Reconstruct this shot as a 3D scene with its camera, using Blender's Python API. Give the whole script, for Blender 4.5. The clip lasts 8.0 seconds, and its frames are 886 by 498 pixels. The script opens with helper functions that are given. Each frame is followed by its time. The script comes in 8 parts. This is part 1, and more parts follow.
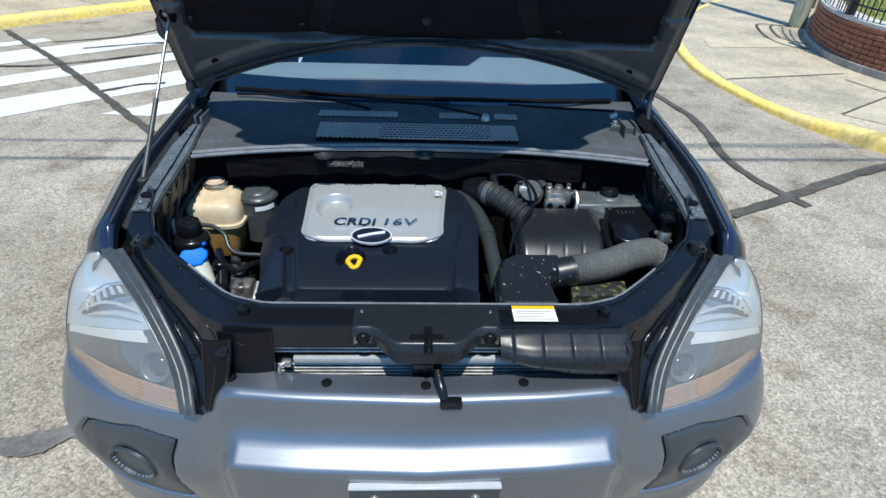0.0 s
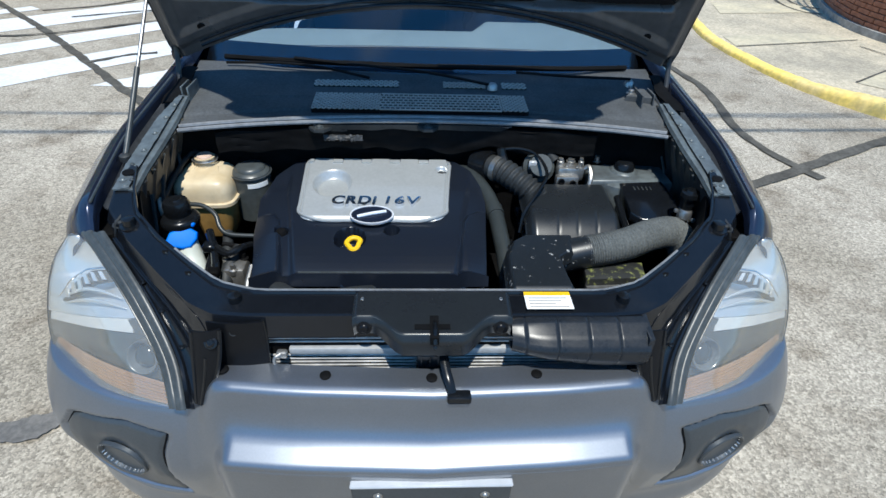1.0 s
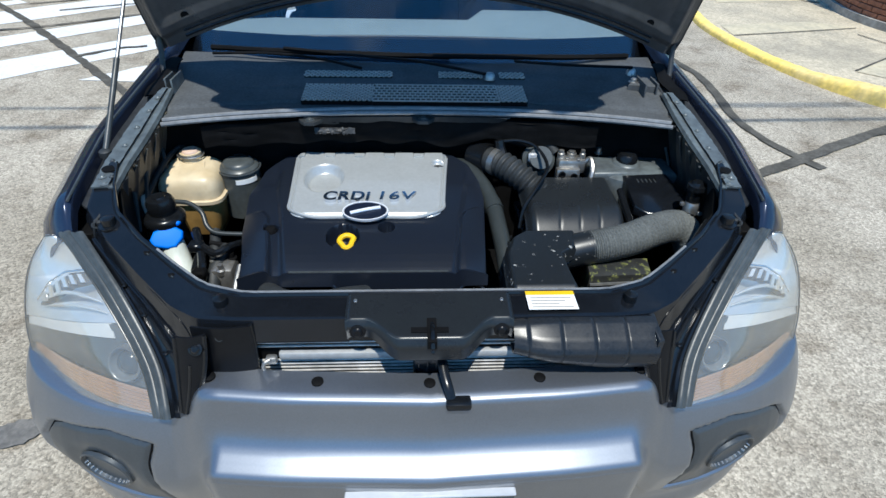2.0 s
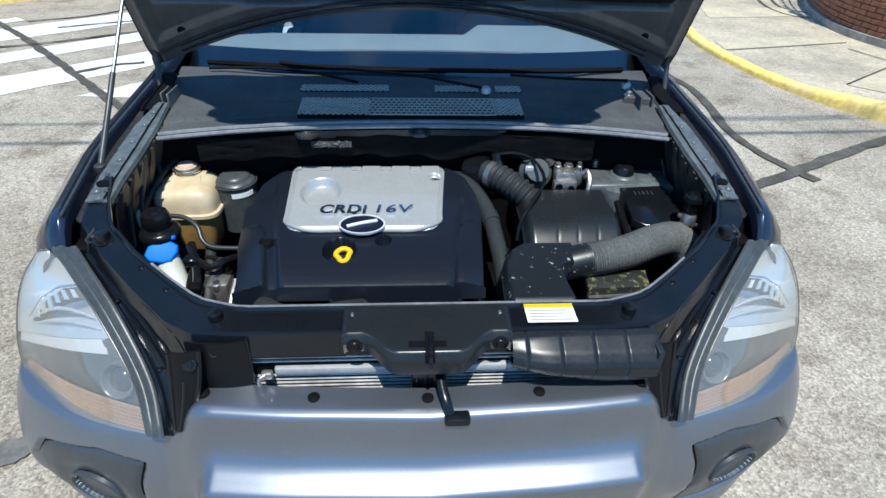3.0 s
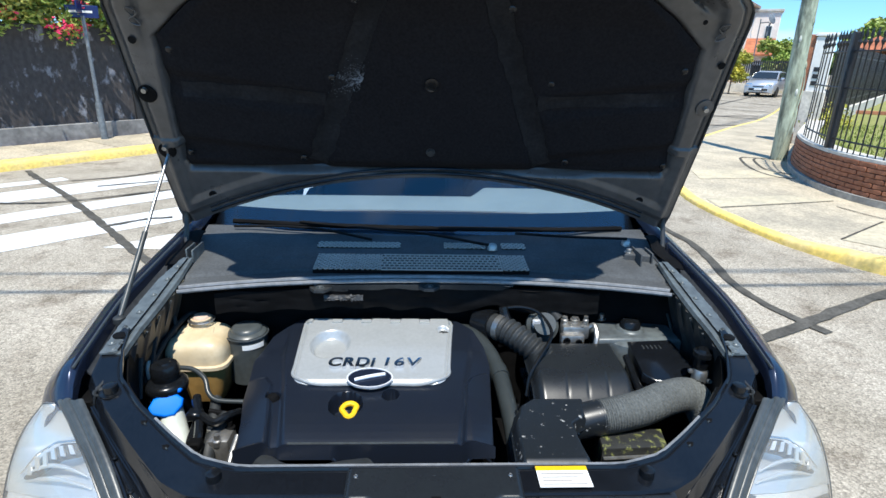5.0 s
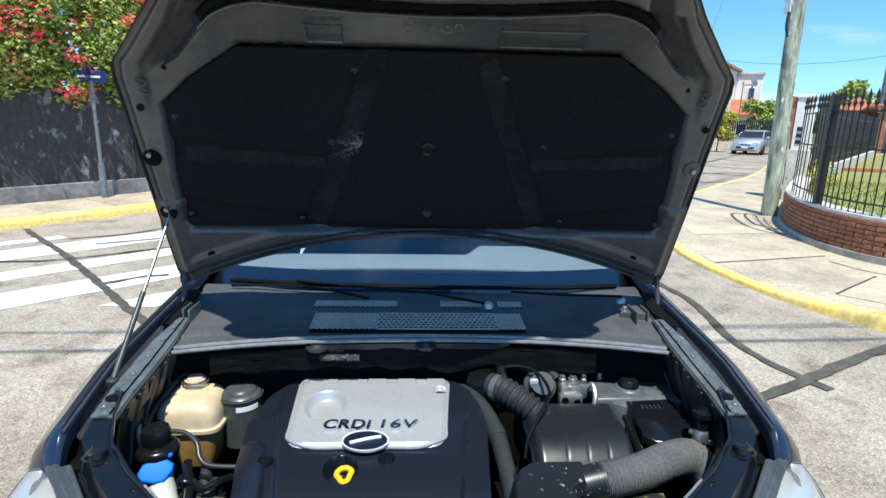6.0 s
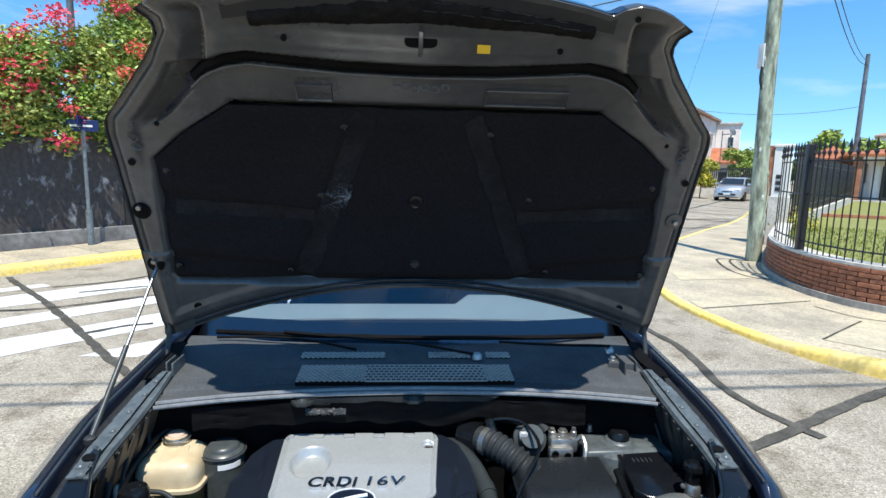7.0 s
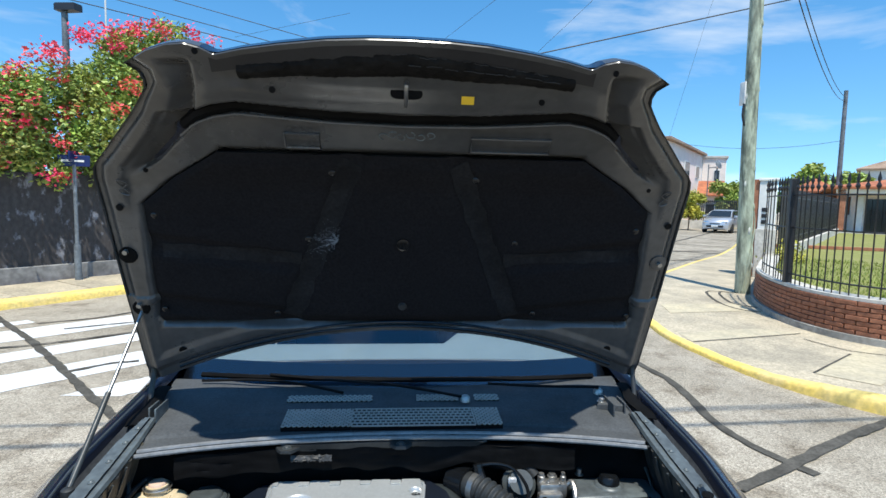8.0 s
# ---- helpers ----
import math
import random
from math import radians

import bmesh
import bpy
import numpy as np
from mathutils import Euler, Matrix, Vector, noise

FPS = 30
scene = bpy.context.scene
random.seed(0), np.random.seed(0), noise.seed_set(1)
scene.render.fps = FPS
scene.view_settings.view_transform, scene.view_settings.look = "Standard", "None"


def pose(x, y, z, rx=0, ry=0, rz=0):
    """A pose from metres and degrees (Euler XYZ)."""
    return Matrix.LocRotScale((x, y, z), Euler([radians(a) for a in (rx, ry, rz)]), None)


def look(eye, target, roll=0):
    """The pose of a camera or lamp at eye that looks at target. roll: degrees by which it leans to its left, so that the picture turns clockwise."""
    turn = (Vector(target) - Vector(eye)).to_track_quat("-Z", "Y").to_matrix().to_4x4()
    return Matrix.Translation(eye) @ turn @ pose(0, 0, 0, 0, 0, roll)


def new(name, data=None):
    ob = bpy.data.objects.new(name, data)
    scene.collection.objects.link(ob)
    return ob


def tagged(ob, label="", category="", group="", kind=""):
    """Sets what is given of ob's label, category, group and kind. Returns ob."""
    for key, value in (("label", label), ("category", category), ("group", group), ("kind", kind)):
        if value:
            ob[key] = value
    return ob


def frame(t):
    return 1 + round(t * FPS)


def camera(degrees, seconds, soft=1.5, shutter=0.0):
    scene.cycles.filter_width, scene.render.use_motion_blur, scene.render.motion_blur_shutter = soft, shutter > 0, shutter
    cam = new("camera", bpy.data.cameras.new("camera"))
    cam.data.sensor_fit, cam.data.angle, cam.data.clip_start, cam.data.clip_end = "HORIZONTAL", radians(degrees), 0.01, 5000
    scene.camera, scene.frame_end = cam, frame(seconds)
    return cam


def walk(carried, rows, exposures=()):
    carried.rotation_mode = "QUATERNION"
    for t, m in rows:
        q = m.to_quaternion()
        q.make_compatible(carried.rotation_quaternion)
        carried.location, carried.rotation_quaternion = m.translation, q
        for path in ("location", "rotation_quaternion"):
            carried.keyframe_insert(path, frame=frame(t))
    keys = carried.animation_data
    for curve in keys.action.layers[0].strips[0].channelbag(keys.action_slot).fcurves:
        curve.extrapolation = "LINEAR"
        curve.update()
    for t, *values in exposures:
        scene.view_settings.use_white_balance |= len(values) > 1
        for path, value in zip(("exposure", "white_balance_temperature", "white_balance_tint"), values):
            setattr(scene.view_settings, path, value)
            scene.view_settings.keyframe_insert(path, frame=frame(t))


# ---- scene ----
cam = camera(78.6, 8.0)
PATH = [
    (0, (-0.022, -1.002, 1.661), (0.075, 0.679, 0.582), 2.4),
    (0.5, (-0.026, -0.963, 1.649), (0.065, 0.683, 0.518), 2.3),
    (1, (-0.029, -0.919, 1.629), (0.066, 0.705, 0.466), 2.2),
    (1.5, (-0.029, -0.88, 1.606), (0.076, 0.735, 0.431), 2.1),
    (1.7, (-0.028, -0.875, 1.607), (0.077, 0.734, 0.424), 2.0),
    (2.8, (-0.027, -0.866, 1.598), (0.088, 0.745, 0.419), 1.8),
    (3, (-0.028, -0.866, 1.599), (0.091, 0.772, 0.459), 1.8),
    (3.5, (-0.03, -0.871, 1.605), (0.088, 0.848, 0.589), 1.8),
    (4, (-0.031, -0.872, 1.609), (0.075, 0.908, 0.705), 1.7),
    (4.5, (-0.031, -0.875, 1.612), (0.062, 0.959, 0.819), 1.5),
    (4.7, (-0.029, -0.877, 1.615), (0.058, 0.981, 0.881), 1.5),
    (5.8, (-0.03, -0.89, 1.634), (0.063, 1.043, 1.129), 1.5),
    (6, (-0.03, -0.892, 1.634), (0.069, 1.051, 1.172), 1.3),
    (6.5, (-0.027, -0.898, 1.642), (0.092, 1.063, 1.264), 1.3),
    (7, (-0.027, -0.899, 1.65), (0.11, 1.074, 1.354), 1.3),
    (7.5, (-0.022, -0.899, 1.665), (0.129, 1.082, 1.431), 1.2),
    (8, (-0.016, -0.905, 1.679), (0.15, 1.08, 1.501), 1.2),
]
walk(cam, [(t, look(eye, target, roll)) for t, eye, target, roll in PATH], exposures=[(0, 0.03, 6380, 7), (1.5, 0.06, 6350, 7), (3, 0.16, 6350, 7), (4.5, 0.36, 6450, 8), (6, 0.35, 6650, 9), (7, 0.28, 6650, 8), (8, 0.19, 6650, 7)])

# ---- light: high sun from the front of the car, blue sky with thin clouds ----
SUN_TILT, SUN_SIDE = 22.5, 2.0          # degrees from the zenith towards -y, and towards +x
sun_way = Vector((math.tan(radians(SUN_SIDE)), -math.tan(radians(SUN_TILT)), 1.0)).normalized()
sun = new("sun", bpy.data.lights.new("sun", "SUN"))
sun.data.energy, sun.data.angle, sun.data.color = 5.0, radians(0.53), (1.0, 0.965, 0.90)
sun.matrix_world = look(sun_way * 50, (0, 0, 0))

world = bpy.data.worlds.new("world")
scene.world = world
world.use_nodes = True
wn, wl = world.node_tree.nodes, world.node_tree.links
wn.clear()
w_out, w_bg = wn.new("ShaderNodeOutputWorld"), wn.new("ShaderNodeBackground")
sky = wn.new("ShaderNodeTexSky")
sky.sky_type, sky.sun_disc = "NISHITA", False
sky.sun_elevation = math.asin(sun_way.z)
sky.sun_rotation = math.atan2(sun_way.x, sun_way.y)
sky.air_density, sky.dust_density, sky.ozone_density = 1.0, 0.0, 1.6
w_co, w_map = wn.new("ShaderNodeTexCoord"), wn.new("ShaderNodeMapping")
w_map.inputs["Scale"].default_value = (1.5, 1.5, 5.5)
w_noise, w_ramp, w_mix = wn.new("ShaderNodeTexNoise"), wn.new("ShaderNodeValToRGB"), wn.new("ShaderNodeMix")
w_noise.inputs["Scale"].default_value, w_noise.inputs["Detail"].default_value = 1.9, 7.0
w_noise.inputs["Roughness"].default_value, w_noise.inputs["Distortion"].default_value = 0.56, 0.5
w_ramp.color_ramp.elements[0].position, w_ramp.color_ramp.elements[1].position = 0.52, 0.80
w_mix.data_type = "RGBA"
w_mix.inputs["B"].default_value = (6.6, 6.8, 7.0, 1)
w_fac = wn.new("ShaderNodeMath")
w_fac.operation = "MULTIPLY"
w_fac.inputs[1].default_value = 0.62
w_lift = wn.new("ShaderNodeVectorMath")
w_lift.operation = "ADD"
w_lift.inputs[1].default_value = (0, 0, 0.11)
wl.new(w_co.outputs["Generated"], w_lift.inputs[0])
wl.new(w_lift.outputs["Vector"], sky.inputs["Vector"])
wl.new(w_co.outputs["Generated"], w_map.inputs["Vector"])
wl.new(w_map.outputs["Vector"], w_noise.inputs["Vector"])
wl.new(w_noise.outputs["Fac"], w_ramp.inputs["Fac"])
wl.new(w_ramp.outputs["Color"], w_fac.inputs[0])
wl.new(w_fac.outputs[0], w_mix.inputs["Factor"])
w_hsv = wn.new("ShaderNodeHueSaturation")
w_hsv.inputs["Saturation"].default_value, w_hsv.inputs["Hue"].default_value, w_hsv.inputs["Value"].default_value = 1.32, 0.495, 1.38
wl.new(sky.outputs["Color"], w_hsv.inputs["Color"])
wl.new(w_hsv.outputs["Color"], w_mix.inputs["A"])
wl.new(w_mix.outputs["Result"], w_bg.inputs["Color"])
w_bg.inputs["Strength"].default_value = 0.15
wl.new(w_bg.outputs["Background"], w_out.inputs["Surface"])
scene.view_settings.exposure = 0.0


# ---- materials ----
def mat(name, color, rough=0.6, metal=0.0, var=0.15, grain=60.0, stain=4.0, bump=0.1, coat=0.0, tint=None, rvar=0.12, spec=0.5, random_var=0.0, stretch=None, edge=(0.38, 0.66), speck=0.0, coat_rough=0.06, speck_size=95.0, wear=None):
    """A principled surface with grain and stains at two scales; tint: a second colour that the stains bring in."""
    m = bpy.data.materials.new(name)
    m.use_nodes = True
    n, l = m.node_tree.nodes, m.node_tree.links
    b = n["Principled BSDF"]
    co = n.new("ShaderNodeTexCoord")
    src = co.outputs["Object"]
    if stretch:
        mp = n.new("ShaderNodeMapping")
        mp.inputs["Scale"].default_value = stretch
        l.new(src, mp.inputs["Vector"])
        src = mp.outputs["Vector"]
    fine, wide = n.new("ShaderNodeTexNoise"), n.new("ShaderNodeTexNoise")
    fine.inputs["Scale"].default_value, fine.inputs["Detail"].default_value = grain, 5.0
    wide.inputs["Scale"].default_value, wide.inputs["Detail"].default_value = stain, 6.0
    wide.inputs["Roughness"].default_value = 0.62
    for t in (fine, wide):
        l.new(src, t.inputs["Vector"])
    two = n.new("ShaderNodeMix")
    two.data_type = "RGBA"
    second = tint or tuple(c * (1 - var) for c in color)
    two.inputs["A"].default_value = (*[min(1, c * (1 + var * 0.6)) for c in color], 1)
    two.inputs["B"].default_value = (*second, 1)
    ramp = n.new("ShaderNodeMapRange")
    ramp.inputs["From Min"].default_value, ramp.inputs["From Max"].default_value = edge
    l.new(wide.outputs["Fac"], ramp.inputs["Value"])
    l.new(ramp.outputs["Result"], two.inputs["Factor"])
    mixed = two.outputs["Result"]
    if wear:
        patch, pr, three = n.new("ShaderNodeTexNoise"), n.new("ShaderNodeMapRange"), n.new("ShaderNodeMix")
        patch.inputs["Scale"].default_value, patch.inputs["Detail"].default_value, patch.inputs["Roughness"].default_value = wear[1], 9.0, 0.72
        l.new(src, patch.inputs["Vector"])
        pr.inputs["From Min"].default_value, pr.inputs["From Max"].default_value = 0.50, 0.66
        l.new(patch.outputs["Fac"], pr.inputs["Value"])
        three.data_type = "RGBA"
        three.inputs["B"].default_value = (*wear[0], 1)
        l.new(pr.outputs["Result"], three.inputs["Factor"])
        l.new(mixed, three.inputs["A"])
        mixed = three.outputs["Result"]
    hsv = n.new("ShaderNodeHueSaturation")
    val = n.new("ShaderNodeMapRange")
    val.inputs["From Min"].default_value, val.inputs["From Max"].default_value = 0.3, 0.7
    val.inputs["To Min"].default_value, val.inputs["To Max"].default_value = 1 - var * 0.8, 1 + var * 0.8
    l.new(fine.outputs["Fac"], val.inputs["Value"])
    value = val.outputs["Result"]
    if speck:
        vor, vr, vm = n.new("ShaderNodeTexVoronoi"), n.new("ShaderNodeMapRange"), n.new("ShaderNodeMath")
        vor.inputs["Scale"].default_value = speck_size
        warp = n.new("ShaderNodeVectorMath")
        warp.operation = "MULTIPLY_ADD"
        warp.inputs[1].default_value = (0.04, 0.04, 0.04)
        l.new(fine.outputs["Color"], warp.inputs[0])
        l.new(src, warp.inputs[2])
        l.new(warp.outputs[0], vor.inputs["Vector"])
        sep = n.new("ShaderNodeSeparateColor")
        l.new(vor.outputs["Color"], sep.inputs["Color"])
        vr.inputs["To Min"].default_value, vr.inputs["To Max"].default_value = 1 - speck, 1 + speck
        l.new(sep.outputs["Red"], vr.inputs["Value"])
        vm.operation = "MULTIPLY"
        l.new(value, vm.inputs[0])
        l.new(vr.outputs["Result"], vm.inputs[1])
        value = vm.outputs[0]
    if random_var:
        info, mr, mul = n.new("ShaderNodeObjectInfo"), n.new("ShaderNodeMapRange"), n.new("ShaderNodeMath")
        mr.inputs["To Min"].default_value, mr.inputs["To Max"].default_value = 1 - random_var, 1 + random_var
        l.new(info.outputs["Random"], mr.inputs["Value"])
        mul.operation = "MULTIPLY"
        l.new(value, mul.inputs[0])
        l.new(mr.outputs["Result"], mul.inputs[1])
        value = mul.outputs[0]
    l.new(value, hsv.inputs["Value"])
    l.new(mixed, hsv.inputs["Color"])
    l.new(hsv.outputs["Color"], b.inputs["Base Color"])
    rr = n.new("ShaderNodeMapRange")
    rr.inputs["To Min"].default_value, rr.inputs["To Max"].default_value = max(0.02, rough - rvar), min(1, rough + rvar)
    l.new(wide.outputs["Fac"], rr.inputs["Value"])
    l.new(rr.outputs["Result"], b.inputs["Roughness"])
    b.inputs["Metallic"].default_value = metal
    b.inputs["Specular IOR Level"].default_value = spec
    b.inputs["Coat Weight"].default_value = coat
    b.inputs["Coat Roughness"].default_value = coat_rough
    if bump:
        bp = n.new("ShaderNodeBump")
        bp.inputs["Strength"].default_value, bp.inputs["Distance"].default_value = bump, 0.004
        l.new(fine.outputs["Fac"], bp.inputs["Height"])
        l.new(bp.outputs["Normal"], b.inputs["Normal"])
    return m


def clear(name, tint=(1, 1, 1), gloss=1.0, haze=0.0, rough=0.02, floor_gloss=0.04):
    """Thin clear sheet: see-through, with gloss by Fresnel and a little haze."""
    m = bpy.data.materials.new(name)
    m.use_nodes = True
    n, l = m.node_tree.nodes, m.node_tree.links
    n.clear()
    out, tr, gl = n.new("ShaderNodeOutputMaterial"), n.new("ShaderNodeBsdfTransparent"), n.new("ShaderNodeBsdfGlossy")
    df, mx, mh = n.new("ShaderNodeBsdfDiffuse"), n.new("ShaderNodeMixShader"), n.new("ShaderNodeMixShader")
    face, fr = n.new("ShaderNodeLayerWeight"), n.new("ShaderNodeMath")
    pw = n.new("ShaderNodeMath")
    pw.operation, fr.operation = "POWER", "MULTIPLY_ADD"
    pw.inputs[1].default_value = 4.0
    fr.inputs[1].default_value, fr.inputs[2].default_value = 0.8 * gloss, floor_gloss
    l.new(face.outputs["Facing"], pw.inputs[0])
    l.new(pw.outputs[0], fr.inputs[0])
    tr.inputs["Color"].default_value = (*tint, 1)
    gl.inputs["Roughness"].default_value = rough
    df.inputs["Color"].default_value = (0.75, 0.75, 0.72, 1)
    mh.inputs["Fac"].default_value = haze
    l.new(tr.outputs[0], mh.inputs[1])
    l.new(df.outputs[0], mh.inputs[2])
    l.new(fr.outputs[0], mx.inputs["Fac"])
    l.new(mh.outputs[0], mx.inputs[1])
    l.new(gl.outputs[0], mx.inputs[2])
    l.new(mx.outputs[0], out.inputs["Surface"])
    return m


M_ROAD = mat("worn_concrete_road", (0.335, 0.298, 0.240), 0.88, var=0.36, grain=85, stain=0.55, bump=0.7, tint=(0.265, 0.232, 0.180), spec=0.15, speck=0.40, speck_size=105.0, wear=((0.205, 0.172, 0.130), 2.6))
M_TAR = mat("tar_seal", (0.092, 0.086, 0.074), 0.85, spec=0.1, var=0.3, grain=50, stain=6, bump=0.3)
M_DARKPATCH = mat("worn_tar_patch", (0.15, 0.14, 0.125), 0.8, var=0.3, grain=60, stain=9, bump=0.4, tint=(0.10, 0.096, 0.09))
M_WHITE = mat("worn_white_road_paint", (0.66, 0.66, 0.64), 0.7, var=0.14, grain=30, stain=3, bump=0.25, tint=(0.60, 0.60, 0.58))
M_YELLOW = mat("worn_yellow_kerb_paint", (0.80, 0.58, 0.13), 0.65, var=0.22, grain=25, stain=3.0, bump=0.4, tint=(0.72, 0.55, 0.22))
M_FADED = mat("faded_yellow_strip", (0.50, 0.43, 0.29), 0.85, var=0.2, grain=25, stain=2, bump=0.3, tint=(0.42, 0.37, 0.27))
M_PAVE = mat("pavement_concrete", (0.44, 0.375, 0.268), 0.85, var=0.28, grain=30, stain=1.2, bump=0.4, tint=(0.33, 0.288, 0.215), random_var=0.06, speck=0.15)
M_PLINTH = mat("grey_plinth_concrete", (0.33, 0.315, 0.285), 0.85, var=0.25, grain=18, stain=3, bump=0.4)
M_BRICK = mat("red_brick", (0.34, 0.140, 0.078), 0.85, var=0.28, grain=30, stain=5, bump=0.5, tint=(0.25, 0.10, 0.055), random_var=0.16)
M_MORTAR = mat("dark_mortar", (0.24, 0.120, 0.078), 0.95, var=0.2, grain=30, stain=5, bump=0.4)
M_COPING = mat("pale_coping", (0.55, 0.52, 0.46), 0.85, var=0.2, grain=20, stain=3, bump=0.3)
M_IRON = mat("black_iron_paint", (0.018, 0.018, 0.02), 0.45, var=0.2, grain=40, stain=5, bump=0.1)
M_GRASS = mat("grass_ground", (0.175, 0.185, 0.040), 0.9, var=0.35, grain=25, stain=1.5, bump=0.6, tint=(0.26, 0.25, 0.085))
M_BLADE = mat("grass_blade", (0.19, 0.235, 0.042), 0.7, var=0.3, grain=4, stain=0.8, bump=0, tint=(0.30, 0.33, 0.09))
M_LEAF = mat("bush_leaf", (0.20, 0.30, 0.055), 0.5, var=0.5, grain=5, stain=1.1, bump=0, tint=(0.36, 0.36, 0.085))
M_LEAF2 = mat("tree_leaf", (0.05, 0.11, 0.025), 0.6, var=0.4, grain=2, stain=0.5, bump=0, tint=(0.09, 0.17, 0.04))
M_PINK = mat("pink_flower", (0.76, 0.045, 0.13), 0.6, var=0.4, grain=6, stain=1.2, bump=0, tint=(0.78, 0.13, 0.06))
M_YBUSH = mat("yellow_bush_leaf", (0.42, 0.36, 0.04), 0.6, var=0.3, grain=3, stain=0.9, bump=0, tint=(0.22, 0.28, 0.05))
M_BARK = mat("bark", (0.14, 0.10, 0.07), 0.9, var=0.3, grain=20, stain=4, bump=0.6)
# Pale patches paint sun dapples on the wall as well as peeling
M_BLACKWALL = mat("peeling_black_wall", (0.056, 0.050, 0.048), 0.8, var=0.3, grain=16, stain=6, bump=0.4, spec=0.3, tint=(0.26, 0.26, 0.28), edge=(0.575, 0.68), stretch=(1, 1, 0.6))
M_WALLCAP = mat("wall_base_plaster", (0.22, 0.215, 0.205), 0.9, var=0.3, grain=12, stain=2, bump=0.3)
M_POLE = mat("green_grey_pole", (0.33, 0.36, 0.27), 0.85, var=0.4, grain=22, stain=7, bump=0.6, tint=(0.15, 0.165, 0.125), stretch=(1, 1, 0.22), edge=(0.46, 0.62))
M_POLECHIP = mat("pale_pole_chip", (0.62, 0.62, 0.55), 0.85, var=0.3, grain=20, stain=5, bump=0.3)
M_EAVE = mat("weathered_brown_tile", (0.34, 0.24, 0.17), 0.85, var=0.3, grain=5, stain=1.2, bump=0.2, tint=(0.24, 0.16, 0.11))
M_STEELPOST = mat("pale_blue_grey_post_paint", (0.135, 0.155, 0.17), 0.6, var=0.35, grain=20, stain=4, bump=0.1)
M_SIGN = mat("blue_sign_enamel", (0.006, 0.018, 0.10), 0.4, var=0.1, bump=0)
M_WIRE = mat("black_cable", (0.015, 0.015, 0.017), 0.6, var=0.1, bump=0)
M_CREAM = mat("cream_render", (0.84, 0.74, 0.67), 0.9, var=0.1, grain=6, stain=0.6, bump=0.1)
M_WHITEWALL = mat("white_render", (0.74, 0.73, 0.70), 0.9, var=0.1, grain=6, stain=0.6, bump=0.1)
M_TILE = mat("orange_roof_tile", (0.42, 0.14, 0.06), 0.8, var=0.3, grain=4, stain=0.8, bump=0.2, tint=(0.30, 0.10, 0.05))
M_PANE = mat("dark_window_glass", (0.02, 0.025, 0.03), 0.08, var=0.1, bump=0)
M_FARCAR = mat("silver_car_paint", (0.56, 0.57, 0.59), 0.35, 0.6, var=0.05, bump=0, coat=0.6)

M_PAINT = mat("dark_blue_car_paint", (0.018, 0.026, 0.050), 0.28, 0.5, var=0.12, grain=300, stain=3, bump=0.0, coat=0.5)
M_BAYPAINT = mat("grey_blue_bay_paint", (0.105, 0.124, 0.128), 0.40, 0.15, var=0.3, grain=60, stain=9, bump=0.05, tint=(0.078, 0.089, 0.093))
M_BUMPER = mat("slate_bumper_paint", (0.222, 0.242, 0.274), 0.40, 0.86, var=0.05, grain=260, stain=4, bump=0.004, coat=0.4, coat_rough=0.10, rvar=0.04)
# Darker copy of the bumper slate; the fog panel's shadow is in its colour
M_FOGPANEL = mat("dark_slate_plastic", (0.060, 0.068, 0.074), 0.34, 0.35, var=0.1, grain=240, stain=6, bump=0.01, rvar=0.05)
M_HOODIN = mat("hood_inner_paint", (0.084, 0.082, 0.080), 0.30, 0.3, var=0.18, grain=40, stain=4, bump=0.02, coat=0.15)
M_PAD = mat("black_felt_pad", (0.0112, 0.0106, 0.0114), 0.95, var=0.3, grain=150, stain=5, bump=0.3, tint=(0.0155, 0.0147, 0.0155), spec=0.05)
M_PADRIB = mat("pressed_felt", (0.0140, 0.0136, 0.0142), 0.9, var=0.35, grain=120, stain=14, bump=0.2, spec=0.2)
M_PADDUST = mat("pale_felt_dust", (0.16, 0.165, 0.175), 0.9, var=0.3, grain=90, stain=20, bump=0.1)
M_NOSE = mat("smooth_black_rubber", (0.0135, 0.0128, 0.0140), 0.5, var=0.2, grain=90, stain=9, bump=0.05)
M_FOAM = mat("torn_black_foam", (0.0045, 0.0042, 0.0042), 0.75, var=0.7, grain=45, stain=18, bump=1.0, spec=0.15, tint=(0.011, 0.0105, 0.010))
M_PLASTIC = mat("black_plastic", (0.0066, 0.0076, 0.0090), 0.24, spec=0.35, var=0.3, grain=220, stain=10, bump=0.02, rvar=0.06)
M_COVER = mat("engine_cover_plastic", (0.0078, 0.0110, 0.0185), 0.29, spec=0.5, var=0.15, grain=260, stain=9, bump=0.003, tint=(0.0090, 0.0122, 0.0190), rvar=0.05)
M_SATIN = mat("satin_black_plastic", (0.0120, 0.0140, 0.0165), 0.28, spec=0.32, var=0.15, grain=240, stain=12, bump=0.004, tint=(0.0145, 0.0175, 0.0198), rvar=0.08)
M_GLOSSB = mat("gloss_black_panel", (0.0070, 0.0084, 0.0110), 0.16, spec=0.38, var=0.2, grain=200, stain=8, bump=0.004, rvar=0.04)
M_GUIDE = mat("deep_black_plastic", (0.0058, 0.0064, 0.0078), 0.30, spec=0.18, var=0.2, grain=220, stain=10, bump=0.01, rvar=0.08)
M_RUBBER = mat("grey_rubber", (0.021, 0.0235, 0.0245), 0.6, var=0.3, grain=90, stain=10, bump=0.15)
